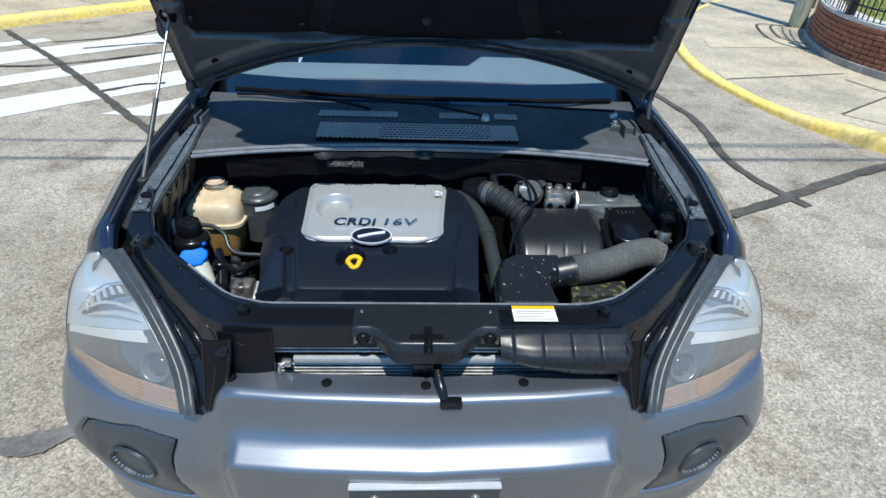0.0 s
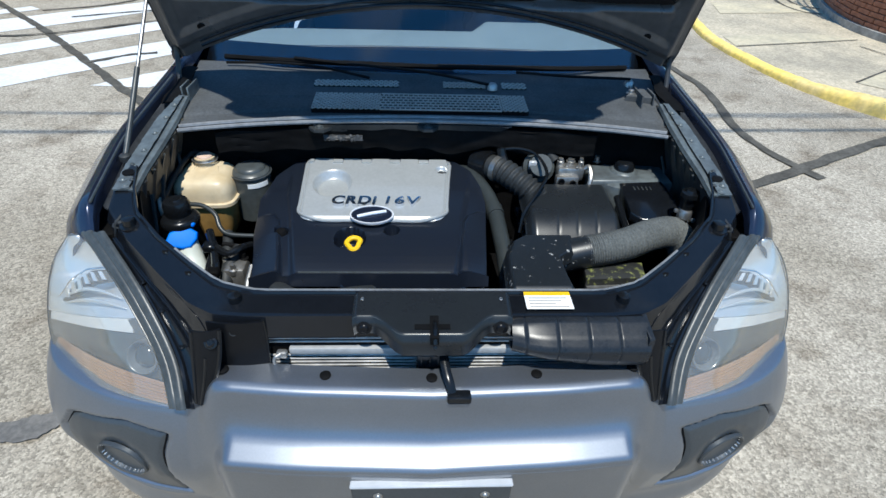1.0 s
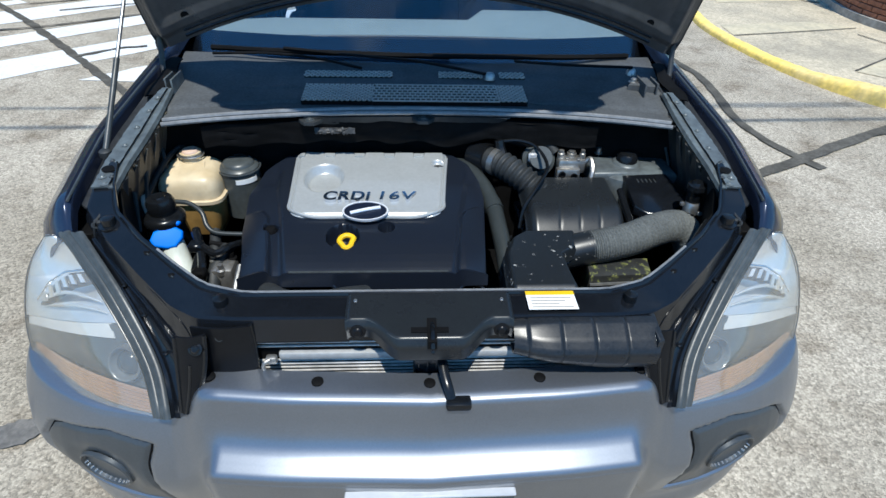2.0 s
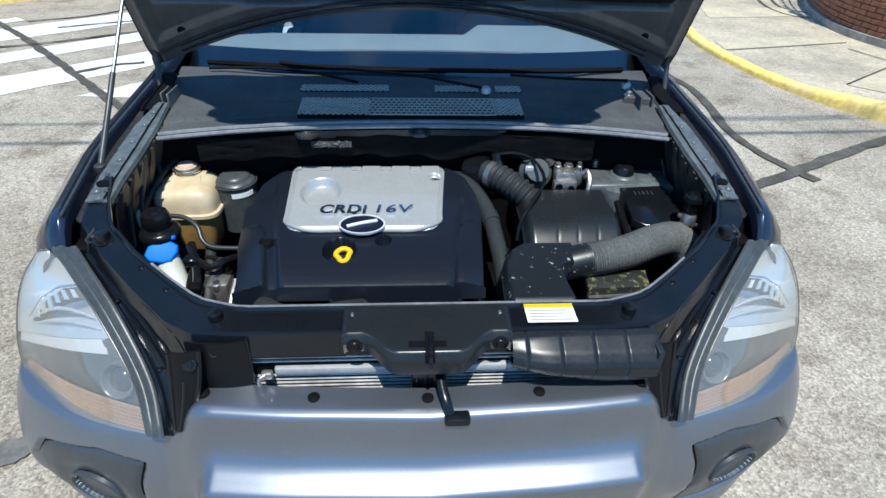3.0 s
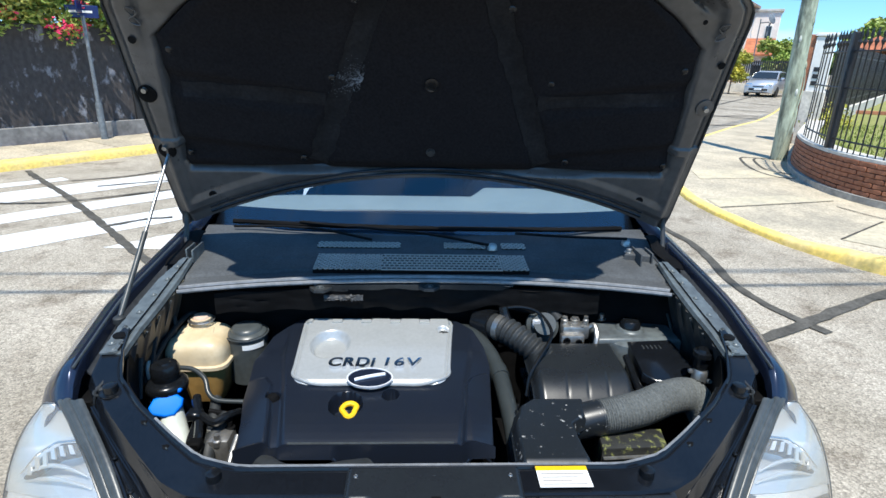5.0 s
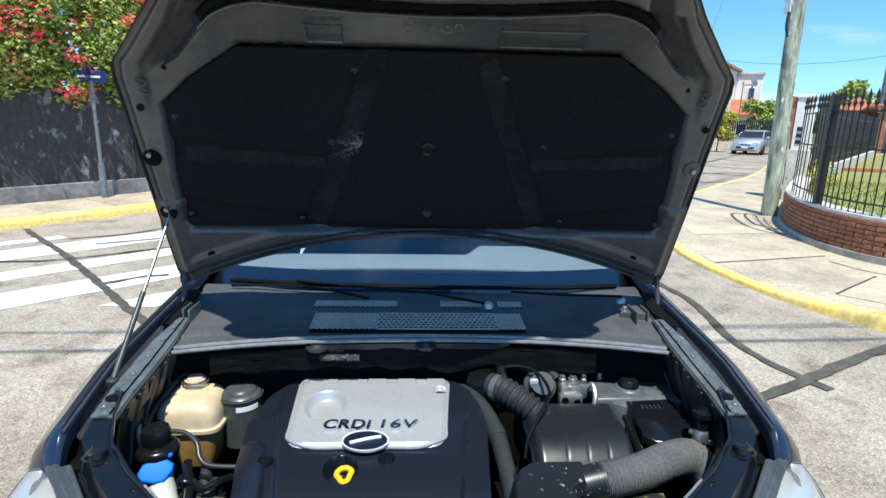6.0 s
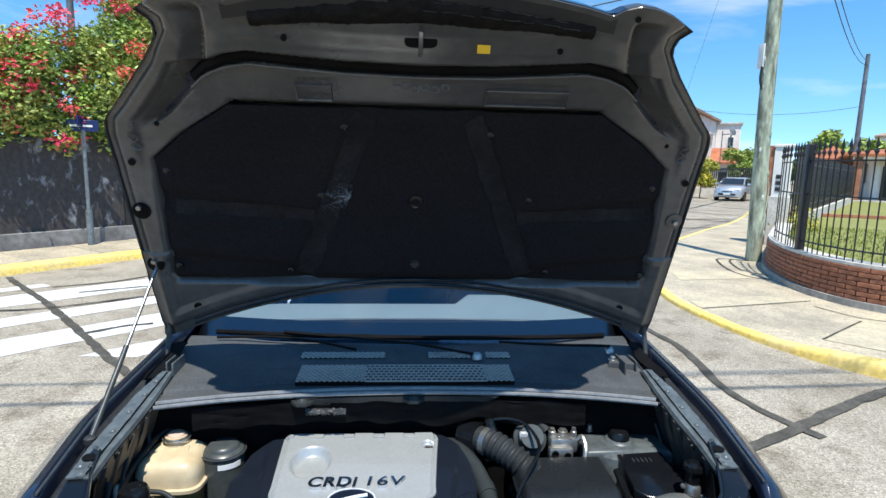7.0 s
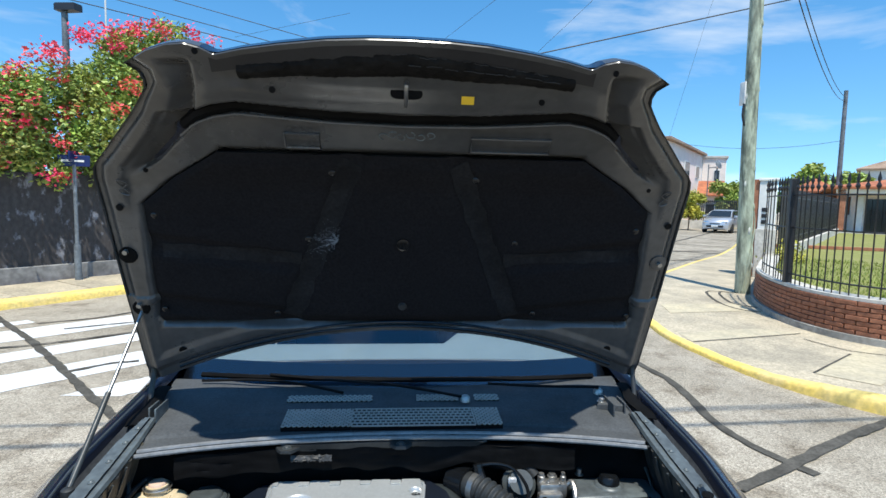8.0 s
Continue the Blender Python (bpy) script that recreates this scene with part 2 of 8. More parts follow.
M_BADGE = mat("bright_badge_metal", (0.80, 0.81, 0.83), 0.30, 0.25, var=0.1, grain=60, stain=10, bump=0.0)
M_WINGIN = mat("oversprayed_wing_paint", (0.016, 0.018, 0.020), 0.5, var=0.3, grain=60, stain=7, bump=0.05, tint=(0.075, 0.070, 0.052), edge=(0.50, 0.66))
M_PIPE = mat("smooth_grey_green_pipe", (0.030, 0.036, 0.037), 0.34, var=0.12, grain=80, stain=14, bump=0.01)
M_CHANNEL = mat("dull_channel_paint", (0.043, 0.048, 0.056), 0.55, var=0.3, grain=90, stain=9, bump=0.05, spec=0.3)
M_GREYTRIM = mat("grey_lamp_trim", (0.046, 0.052, 0.053), 0.38, var=0.25, grain=80, stain=12, bump=0.1)
M_COWL = mat("cowl_plastic", (0.074, 0.079, 0.083), 0.65, var=0.2, grain=160, stain=6, bump=0.06, spec=0.06)
M_SEAL = mat("grey_seal_rubber", (0.19, 0.195, 0.20), 0.35, var=0.2, grain=90, stain=14, bump=0.05)
M_FIN = mat("bare_condenser_fin", (0.52, 0.51, 0.49), 0.5, 0.2, var=0.25, grain=60, stain=20, bump=0.05)
M_BAR = mat("dull_aluminium_bar", (0.36, 0.365, 0.365), 0.5, 0.1, var=0.15, grain=60, stain=20, bump=0.05)
M_MESH = mat("pale_grille_plastic", (0.34, 0.31, 0.275), 0.5, var=0.12, grain=60, stain=6, bump=0.1)
M_TORN = mat("torn_foil", (0.035, 0.035, 0.035), 0.6, var=0.5, grain=60, stain=20, bump=0.6)
# Near-black for black parts, and for shadow in bay depths, holes and gaps
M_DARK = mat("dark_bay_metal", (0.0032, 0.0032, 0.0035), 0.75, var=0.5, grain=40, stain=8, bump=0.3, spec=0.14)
M_ALLOY = mat("cast_alloy", (0.38, 0.37, 0.35), 0.42, 0.85, var=0.3, grain=60, stain=14, bump=0.2)
M_CHROME = mat("chrome", (0.75, 0.75, 0.77), 0.10, 1.0, var=0.05, bump=0.0)
M_SILVER = mat("silver_painted_plastic", (0.42, 0.438, 0.438), 0.34, 0.35, var=0.06, grain=120, stain=6, bump=0.04)
M_STEEL = mat("zinc_steel", (0.38, 0.38, 0.37), 0.4, 0.9, var=0.25, grain=60, stain=12, bump=0.1)
M_HOSE = mat("grey_green_hose", (0.058, 0.066, 0.066), 0.34, var=0.2, grain=60, stain=10, bump=0.1)
M_SOCK = mat("grey_woven_duct", (0.088, 0.095, 0.092), 0.85, var=0.35, grain=220, stain=30, bump=0.5, tint=(0.085, 0.092, 0.09))
M_CREAMTANK = mat("yellowed_translucent_plastic", (0.60, 0.505, 0.35), 0.38, var=0.12, grain=30, stain=9, bump=0.05, tint=(0.54, 0.42, 0.25))
M_AMBERTANK = mat("aged_amber_plastic", (0.42, 0.25, 0.08), 0.42, var=0.2, grain=30, stain=9, bump=0.05)
M_TANKCAP = mat("orange_brown_cap", (0.74, 0.54, 0.42), 0.45, var=0.15, grain=30, stain=9, bump=0.05)
M_BLUECAP = mat("bright_blue_plastic", (0.0, 0.17, 0.78), 0.55, spec=0.2, var=0.08, grain=30, stain=6, bump=0.03)
M_MILK = mat("milky_white_plastic", (0.62, 0.66, 0.60), 0.4, var=0.1, grain=30, stain=8, bump=0.03)
M_YEL = mat("yellow_plastic", (0.80, 0.48, 0.01), 0.4, var=0.08, grain=30, stain=6, bump=0.02)
M_PAPER = mat("white_sticker", (0.80, 0.80, 0.77), 0.5, var=0.05, grain=30, stain=6, bump=0.0)
M_MOSS = mat("moss_speckled_plastic", (0.016, 0.017, 0.016), 0.6, var=0.3, grain=50, stain=60, bump=0.3, tint=(0.19, 0.205, 0.06), edge=(0.54, 0.66))
M_DUSTY = mat("dusty_black_plastic", (0.0105, 0.0130, 0.0155), 0.36, var=0.15, grain=200, stain=75, bump=0.006, tint=(0.34, 0.34, 0.32), rvar=0.06, edge=(0.635, 0.69))
M_REFLECT = mat("lamp_reflector", (0.82, 0.83, 0.85), 0.34, 0.80, var=0.06, grain=20, stain=9, bump=0.03)
M_FOGLENS = mat("dull_fog_lamp_glass", (0.34, 0.35, 0.36), 0.25, 0.6, var=0.2, grain=60, stain=30, bump=0.05)
M_PROJ = mat("projector_tube_plastic", (0.17, 0.175, 0.18), 0.30, 0.4, var=0.1, grain=60, stain=8, bump=0.0)
M_DULL = mat("sun_dulled_black_plastic", (0.0120, 0.0150, 0.0190), 0.30, var=0.25, grain=240, stain=30, bump=0.01, spec=0.24, tint=(0.019, 0.021, 0.024))
M_SHELF = mat("pale_lamp_shelf", (0.46, 0.47, 0.48), 0.4, 0.1, var=0.06, grain=60, stain=8, bump=0.0)
M_BEZEL = mat("lamp_bezel", (0.060, 0.064, 0.066), 0.38, 0.2, var=0.08, grain=60, stain=8, bump=0.02)
M_AMBER = mat("amber_lamp_strip", (0.30, 0.190, 0.118), 0.3, 0.1, var=0.15, grain=30, stain=9, bump=0.02, tint=(0.27, 0.16, 0.10))
M_TYRE = mat("tyre_rubber", (0.02, 0.02, 0.02), 0.8, var=0.2, bump=0.2)
M_DASH = mat("grey_dashboard", (0.27, 0.315, 0.30), 0.7, var=0.1, grain=120, stain=4, bump=0.1)
M_SEAT = mat("dark_seat_cloth", (0.03, 0.033, 0.045), 0.9, var=0.2, grain=120, stain=6, bump=0.2)
M_FRIT = mat("black_glass_border", (0.006, 0.007, 0.009), 0.12, var=0.1, bump=0)
G_WIND = clear("windscreen_glass", (0.75, 0.83, 0.90), floor_gloss=0.06)
G_LAMP = clear("hazed_lamp_lens", (0.94, 0.94, 0.92), haze=0.075, rough=0.05)


# ---- mesh helpers ----
def part(name, bm, material, parent=None, label="", smooth=40.0, location=None):
    """One bmesh becomes one mesh object, under its thing or part."""
    me = bpy.data.meshes.new(name)
    bmesh.ops.recalc_face_normals(bm, faces=bm.faces[:])
    bm.to_mesh(me)
    bm.free()
    if smooth:
        me.shade_smooth()
        me.set_sharp_from_angle(angle=radians(smooth))
    me.materials.append(material)
    ob = new(name, me)
    if parent:
        ob.parent = parent
    if location:
        ob.location = location
    if label:
        ob["label"] = label
    return ob


def again(ob, parent, location, turn=(0, 0, 0), scale=(1, 1, 1)):
    """The same piece once more, on the same mesh."""
    o = new(ob.name.split(".")[0], ob.data)
    o.parent, o.location, o.rotation_euler, o.scale = parent, location, turn, scale
    return o


def thing(name, label, category, group="", at=(0, 0, 0)):
    ob = new(name)
    ob.empty_display_size = 0.1
    ob.location = at
    return tagged(ob, label, category, group)


def box(lo, hi, bevel=0.0, seg=2, into=None, turn=None):
    bm = into or bmesh.new()
    c, s = (Vector(lo) + Vector(hi)) / 2, Vector(hi) - Vector(lo)
    m = Matrix.Translation(c) @ (turn.to_4x4() if turn else Matrix()) @ Matrix.Diagonal((*s, 1))
    vs = bmesh.ops.create_cube(bm, size=1, matrix=m)["verts"]
    if bevel:
        es = {e for v in vs for e in v.link_edges}
        bmesh.ops.bevel(bm, geom=list(es), offset=bevel, segments=seg, profile=0.5, affect="EDGES")
    return bm


def prism(pts, z0, z1, bevel=0.0, seg=2, into=None, shift=None, top_scale=1.0):
    """An outline in plan, raised from z0 to z1 (numbers, or functions of x and y)."""
    bm = into or bmesh.new()
    cx, cy = sum(p[0] for p in pts) / len(pts), sum(p[1] for p in pts) / len(pts)
    zz = lambda f, p: f(p[0], p[1]) if callable(f) else f
    lo = [bm.verts.new((p[0], p[1], zz(z0, p))) for p in pts]
    hi = [bm.verts.new((cx + (p[0] - cx) * top_scale, cy + (p[1] - cy) * top_scale, zz(z1, p))) for p in pts]
    k = len(pts)
    top = bm.faces.new(hi)
    bm.faces.new(lo[::-1])
    for a in range(k):
        bm.faces.new((lo[a], lo[(a + 1) % k], hi[(a + 1) % k], hi[a]))
    if bevel:
        bmesh.ops.bevel(bm, geom=list(top.edges), offset=bevel, segments=seg, profile=0.5, affect="EDGES")
    return bm


def smooth_line(pts, steps=6):
    pts = [Vector(p) for p in pts]
    ext = [2 * pts[0] - pts[1], *pts, 2 * pts[-1] - pts[-2]]
    out = []
    for a, b, c, d in zip(ext, ext[1:], ext[2:], ext[3:]):
        for k in range(steps):
            t = k / steps
            out.append(0.5 * (2 * b + (c - a) * t + (2 * a - 5 * b + 4 * c - d) * t * t + (3 * b - a - 3 * c + d) * t ** 3))
    return out + [pts[-1]]


def tube(pts, radius, seg=10, steps=6, into=None, flat=1.0):
    """A round bar along a smooth line; radius: a number, or a function of 0..1 along it."""
    bm = into or bmesh.new()
    line = smooth_line(pts, steps) if steps > 1 else [Vector(p) for p in pts]
    rf = radius if callable(radius) else (lambda t: radius)
    side, rings = None, []
    for k, p in enumerate(line):
        way = (line[min(k + 1, len(line) - 1)] - line[max(k - 1, 0)]).normalized()
        if side is None:
            side = way.cross(Vector((0, 0, 1)))
            if side.length < 0.05:
                side = way.cross(Vector((1, 0, 0)))
        side = (side - way * side.dot(way)).normalized()
        up = side.cross(way)
        r = rf(k / (len(line) - 1))
        rings.append([bm.verts.new(p + r * (math.cos(a) * side + flat * math.sin(a) * up)) for a in (2 * math.pi * j / seg for j in range(seg))])
    for a, b in zip(rings, rings[1:]):
        for j in range(seg):
            bm.faces.new((a[j], a[(j + 1) % seg], b[(j + 1) % seg], b[j]))
    bm.faces.new(rings[0])
    bm.faces.new(rings[-1])
    return bm


def spun(profile, seg=24, into=None, m=None):
    """A profile of (radius, height) turned about z, then laid by m."""
    bm = into or bmesh.new()
    m = m or Matrix()
    rings = []
    for r, z in profile:
        if r < 1e-5:
            rings.append([bm.verts.new(m @ Vector((0, 0, z)))])
        else:
            rings.append([bm.verts.new(m @ Vector((r * math.cos(a), r * math.sin(a), z))) for a in (2 * math.pi * j / seg for j in range(seg))])
    for a, b in zip(rings, rings[1:]):
        for j in range(seg):
            q = [a[j % len(a)], a[(j + 1) % len(a)], b[(j + 1) % len(b)], b[j % len(b)]]
            q = [v for i, v in enumerate(q) if v not in q[:i]]
            if len(q) > 2:
                bm.faces.new(q)
    for ring in (rings[0], rings[-1]):
        if len(ring) > 2:
            bm.faces.new(ring)
    return bm


def sheet(f, nu, nv, thick=0.0, into=None):
    """A surface f(u, v), u and v from 0 to 1, given thickness behind its normal."""
    bm = into or bmesh.new()
    top = [[Vector(f(i / nu, j / nv)) for j in range(nv + 1)] for i in range(nu + 1)]
    vt = [[bm.verts.new(p) for p in row] for row in top]
    for i in range(nu):
        for j in range(nv):
            bm.faces.new((vt[i][j], vt[i + 1][j], vt[i + 1][j + 1], vt[i][j + 1]))
    if thick:
        vb = []
        for i in range(nu + 1):
            row = []
            for j in range(nv + 1):
                du = top[min(i + 1, nu)][j] - top[max(i - 1, 0)][j]
                dv = top[i][min(j + 1, nv)] - top[i][max(j - 1, 0)]
                row.append(bm.verts.new(top[i][j] - thick * du.cross(dv).normalized()))
            vb.append(row)
        for i in range(nu):
            for j in range(nv):
                bm.faces.new((vb[i][j], vb[i][j + 1], vb[i + 1][j + 1], vb[i + 1][j]))
        rim = [(i, 0) for i in range(nu)] + [(nu, j) for j in range(nv)] + [(i, nv) for i in range(nu, 0, -1)] + [(0, j) for j in range(nv, 0, -1)]
        for a, b in zip(rim, rim[1:] + rim[:1]):
            bm.faces.new((vt[a[0]][a[1]], vb[a[0]][a[1]], vb[b[0]][b[1]], vt[b[0]][b[1]]))
    return bm


def lerp(x, xs, ys):
    return float(np.interp(x, xs, ys))


def step(a, b, x):
    t = max(0.0, min(1.0, (x - a) / (b - a)))
    return t * t * (3 - 2 * t)


def inside(poly, x, y):
    """Distance inside an outline; negative outside it."""
    best, odd = 9.0, False
    for (ax, ay), (bx, by) in zip(poly, poly[1:] + poly[:1]):
        t = max(0.0, min(1.0, ((x - ax) * (bx - ax) + (y - ay) * (by - ay)) / ((bx - ax) ** 2 + (by - ay) ** 2)))
        best = min(best, math.hypot(x - ax - t * (bx - ax), y - ay - t * (by - ay)))
        if (ay > y) != (by > y) and x < (bx - ax) * (y - ay) / (by - ay) + ax:
            odd = not odd
    return best if odd else -best


# ---- the street corner: N runs across the side street, U along it ----
U, N = Vector((0.6, 0.8, 0)), Vector((0.8, -0.6, 0))


def at(n, u, z=0.0):
    p = N * n + U * u
    return Vector((p.x, p.y, z))


def flat(pts, z, into=None):
    bm = into or bmesh.new()
    bm.faces.new([bm.verts.new((p[0], p[1], z)) for p in pts])
    return bm


g = bmesh.new()
R = 2500
xs = [-R, -40, -8, 0, 8, 40, R]
vs = [[g.verts.new((x, y, 0)) for y in xs] for x in xs]
for i in range(6):
    for j in range(6):
        g.faces.new((vs[i][j], vs[i + 1][j], vs[i + 1][j + 1], vs[i][j + 1]))
tagged(part("ground", g, M_ROAD, smooth=0), "worn grey-beige concrete road with coarse grain", "ground", kind="structure")


def ribbon(name, line, width, material, label, rough=0.25, z=0.009, seed=1):
    """A painted or poured line on the ground, with an uneven edge."""
    rnd, bm, prev = random.Random(seed), bmesh.new(), None
    pts = smooth_line([(x, y, 0) for x, y in line], 10)
    for k, p in enumerate(pts):
        way = (pts[min(k + 1, len(pts) - 1)] - pts[max(k - 1, 0)]).normalized()
        side = Vector((-way.y, way.x, 0))
        w = width / 2
        wob = [1 + rough * (1.5 * noise.noise(Vector((q.x * 7, q.y * 7, seed + e))) + 0.25 * rnd.uniform(-1, 1)) for q, e in ((p, 0.0), (p, 5.3))]
        a = bm.verts.new(p + side * w * wob[0] + Vector((0, 0, z)))
        b = bm.verts.new(p - side * w * wob[1] + Vector((0, 0, z)))
        if prev:
            bm.faces.new((prev[0], a, b, prev[1]))
        prev = (a, b)
    return tagged(part(name, bm, material, smooth=0), label, "road mark", kind="structure")


ribbon("tar_seal", [(2.51, 4.9), (2.54, 4.44), (2.60, 4.0), (2.55, 3.51), (2.46, 3.02), (2.48, 2.63), (2.58, 2.31), (2.64, 2.16)], 0.075, M_TAR, "dark tar-sealed crack across the concrete road", seed=3)
ribbon("tar_seal", [(2.02, 2.02), (2.08, 2.05), (2.56, 2.29), (3.14, 2.60), (3.67, 2.85), (4.1, 3.02)], 0.085, M_TAR, "dark tar-sealed crack crossing another one", z=0.012, seed=5)
ribbon("tar_seal", [(-5.55, 6.9), (-5.17, 6.49), (-4.23, 5.56), (-3.78, 5.06), (-3.34, 4.58), (-2.76, 3.92), (-2.23, 3.34), (-1.9, 3.0)], 0.080, M_TAR, "ragged dark tar-sealed crack through a zebra crossing", rough=0.35, seed=7)
# Short ragged dark patch on the road, left of the bumper
ribbon("tar_seal", [(-1.9, 0.20), (-1.55, 0.27), (-1.37, 0.27), (-1.25, 0.33), (-1.1, 0.36)], 0.09, M_DARKPATCH, "short dark patch on the road beside the car", rough=0.4, seed=9)
ribbon("tar_seal", [(-4.9, 5.1), (-4.1, 5.2), (-3.3, 5.75), (-2.6, 6.3), (-1.8, 7.1)], 0.045, M_TAR, "thin dark tar line across white stripes", rough=0.5, z=0.013, seed=11)
ribbon("tar_seal", [(-4.6, 6.3), (-4.0, 6.7), (-3.6, 7.4), (-3.2, 8.3)], 0.04, M_TAR, "thin dark tar line beside the kerb", rough=0.5, seed=12)
ribbon("tar_seal", [(-4.1, 6.0), (-3.6, 6.3), (-3.1, 6.5)], 0.04, M_TAR, "short thin tar line", rough=0.5, z=0.013, seed=13)
ribbon("tar_seal", [(-3.1, 4.3), (-2.85, 4.55), (-2.6, 4.65)], 0.05, M_TAR, "short thin tar line", rough=0.6, z=0.013, seed=14)
for k, (n0, u0, n1, u1) in enumerate([(-6.5, 17, -1.5, 22), (-7.5, 20, -1.2, 20.5), (-7, 26, -1.4, 24.5), (-6.8, 32, -1.3, 29), (-5.5, 14.5, -1.4, 18), (-4.0, 15, -3.3, 38), (-7, 37, -1.3, 36)]):
    a, b = at(n0, u0), at(n1, u1)
    c = (a + b) / 2 + U * (0.6 if k % 2 else -0.5)
    ribbon("tar_seal", [a.xy, c.xy, b.xy], 0.13, M_TAR, "dark tar line across the side street", rough=0.5, seed=20 + k)

# zebra crossing, its bars parallel to the side street
for k, (n, uc, w, u0, u1) in enumerate([(-4.22, 1.6, 0.18, 1.28, 3.2), (-5.13, 1.4, 0.265, -0.6, 6.0), (-6.02, 1.6, 0.19, -0.4, 6.2), (-7.0, 1.9, 0.30, -0.2, 6.4), (-7.72, 2.0, 0.12, -0.2, 2.3)]):
    bm = bmesh.new()
    steps = 26
    rnd = random.Random(40 + k)
    lean = lambda u: n + 0.165 * (u - uc)
    ua = [u0 + (u1 - u0) * i / steps for i in range(steps + 1)]
    cut = u0 + (0.28 if k == 0 else 0.0)
    ub = [cut + (u1 - cut) * i / steps for i in range(steps + 1)]
    va = [bm.verts.new(at(lean(u) - w + rnd.uniform(-0.012, 0.012), u, 0.004)) for u in ua]
    vb = [bm.verts.new(at(lean(u) + w + rnd.uniform(-0.012, 0.012), u, 0.004)) for u in ub]
    for i in range(steps):
        bm.faces.new((va[i], va[i + 1], vb[i + 1], vb[i]))
    tagged(part("zebra_bar", bm, M_WHITE, smooth=0), "worn white painted bar of a zebra crossing", "road mark", "zebra crossing bars", "structure")


def kerb(name, line, width, height, label, seed, sink=None):
    """A rounded painted kerb along a line; the road lies on the line's left-hand side."""
    bm, prev, rnd = bmesh.new(), None, random.Random(seed)
    pts = smooth_line([(*p, 0) for p in line], 10)
    for k, p in enumerate(pts):
        way = (pts[min(k + 1, len(pts) - 1)] - pts[max(k - 1, 0)]).normalized()
        side = Vector((way.y, -way.x, 0))
        w, h = rnd.uniform(-0.005, 0.005), rnd.uniform(-0.003, 0.003)
        f = sink(p) if sink else 1.0
        ring = [bm.verts.new(p + side * (a * width * (0.5 + 0.5 * f) + w) + Vector((0, 0, z * height * f + (h if z > 0 else 0)))) for a, z in ((0, -0.2), (0.03, 0.55), (0.10, 0.85), (0.24, 1.0), (0.7, 1.05), (1.0, 1.04), (1.0, -0.2))]
        if prev:
            for i in range(len(ring) - 1):
                bm.faces.new((prev[i], prev[i + 1], ring[i + 1], ring[i]))
        prev = ring
    return tagged(part(name, bm, M_YELLOW, smooth=50), label, "kerb", kind="structure")


KERB_R = [(40, -24.5), (14, -5.2), (7.2, -0.2), (5.0, 1.75), (4.35, 2.55), (3.96, 3.09), (3.77, 3.35), (3.61, 3.69), (3.48, 4.12), (3.41, 4.72), (3.37, 5.25), (3.42, 5.95), (3.75, 7.3), (4.6, 9.2), (6.0, 11.2), (8.6, 14.2), (11.9, 17.9), (20, 28.7), (50, 68.7)]
kerb("kerb", KERB_R, 0.17, 0.14, "worn yellow-painted rounded concrete kerb round the corner", 2, lambda p: lerp(p.y, [2.8, 3.4, 3.9, 4.5], [1.0, 0.80, 0.50, 0.40]))
kerb("kerb", [tuple(at(-8.75, u).xy) for u in (70, 30, 14, 8, 5, 3.2, 2.3, 1, -2, -14)][::-1][::-1], 0.20, 0.13, "yellow-painted kerb along the side street", 4)

# pavements
inner = [p for p in smooth_line([(*q, 0) for q in KERB_R], 4)]
off = []
for k, p in enumerate(inner):
    way = (inner[min(k + 1, len(inner) - 1)] - inner[max(k - 1, 0)]).normalized()
    off.append((p + Vector((way.y, -way.x, 0)) * 0.10).xy)
bm = bmesh.new()
top = [bm.verts.new((p[0], p[1], 0.055)) for p in off]
mid = bm.verts.new((48, 20, 0.055))
for a, b in zip(top, top[1:]):
    bm.faces.new((a, b, mid))
tagged(part("pavement_corner", bm, M_PAVE, smooth=0), "grey concrete pavement on the street corner", "pavement", kind="structure")
bm = flat([at(-8.9, -14).xy, at(-8.9, 70).xy, at(-10.6, 70).xy, at(-10.6, -14).xy], 0.118)
pave_l = tagged(part("pavement_side", bm, M_MORTAR, smooth=0), "pale concrete slab pavement along the side street", "pavement", kind="structure")
slab = None
for k in range(16):
    u = -3.0 + k * 1.02
    if slab is None:
        slab = part("slab", box((-0.65, -0.5, -0.012), (0.65, 0.5, 0.012), 0.006, 1), M_PAVE, pave_l)
        slab.location, slab.rotation_euler = at(-9.62, u, 0.122), (0, 0, math.atan2(N.y, N.x))
    else:
        again(slab, pave_l, at(-9.62, u, 0.122 + 0.003 * (k % 3)), (0, 0, math.atan2(N.y, N.x)))

# faded yellow strips and joints in the corner pavement
for pts in ([(4.30, 7.55), (5.72, 7.65), (5.54, 7.06), (4.10, 6.84)], [(3.56, 5.62), (4.78, 5.86), (5.20, 5.60), (3.52, 5.20)], [(4.10, 3.98), (5.50, 4.95), (6.0, 4.60), (4.45, 3.62)]):
    tagged(part("strip", flat(pts, 0.060), M_FADED, smooth=0), "faded yellow strip across the corner pavement", "pavement strip", "yellow strips", "structure")
for k, ln in enumerate([[(5.02, 5.30), (5.18, 4.77), (5.6, 4.5)], [(4.10, 4.0), (5.06, 4.64)], [(3.52, 5.18), (4.3, 5.36), (5.2, 5.58)]]):
    ribbon("joint", ln, 0.020, M_TAR, "dark joint in the corner pavement", z=0.064, seed=60 + k)
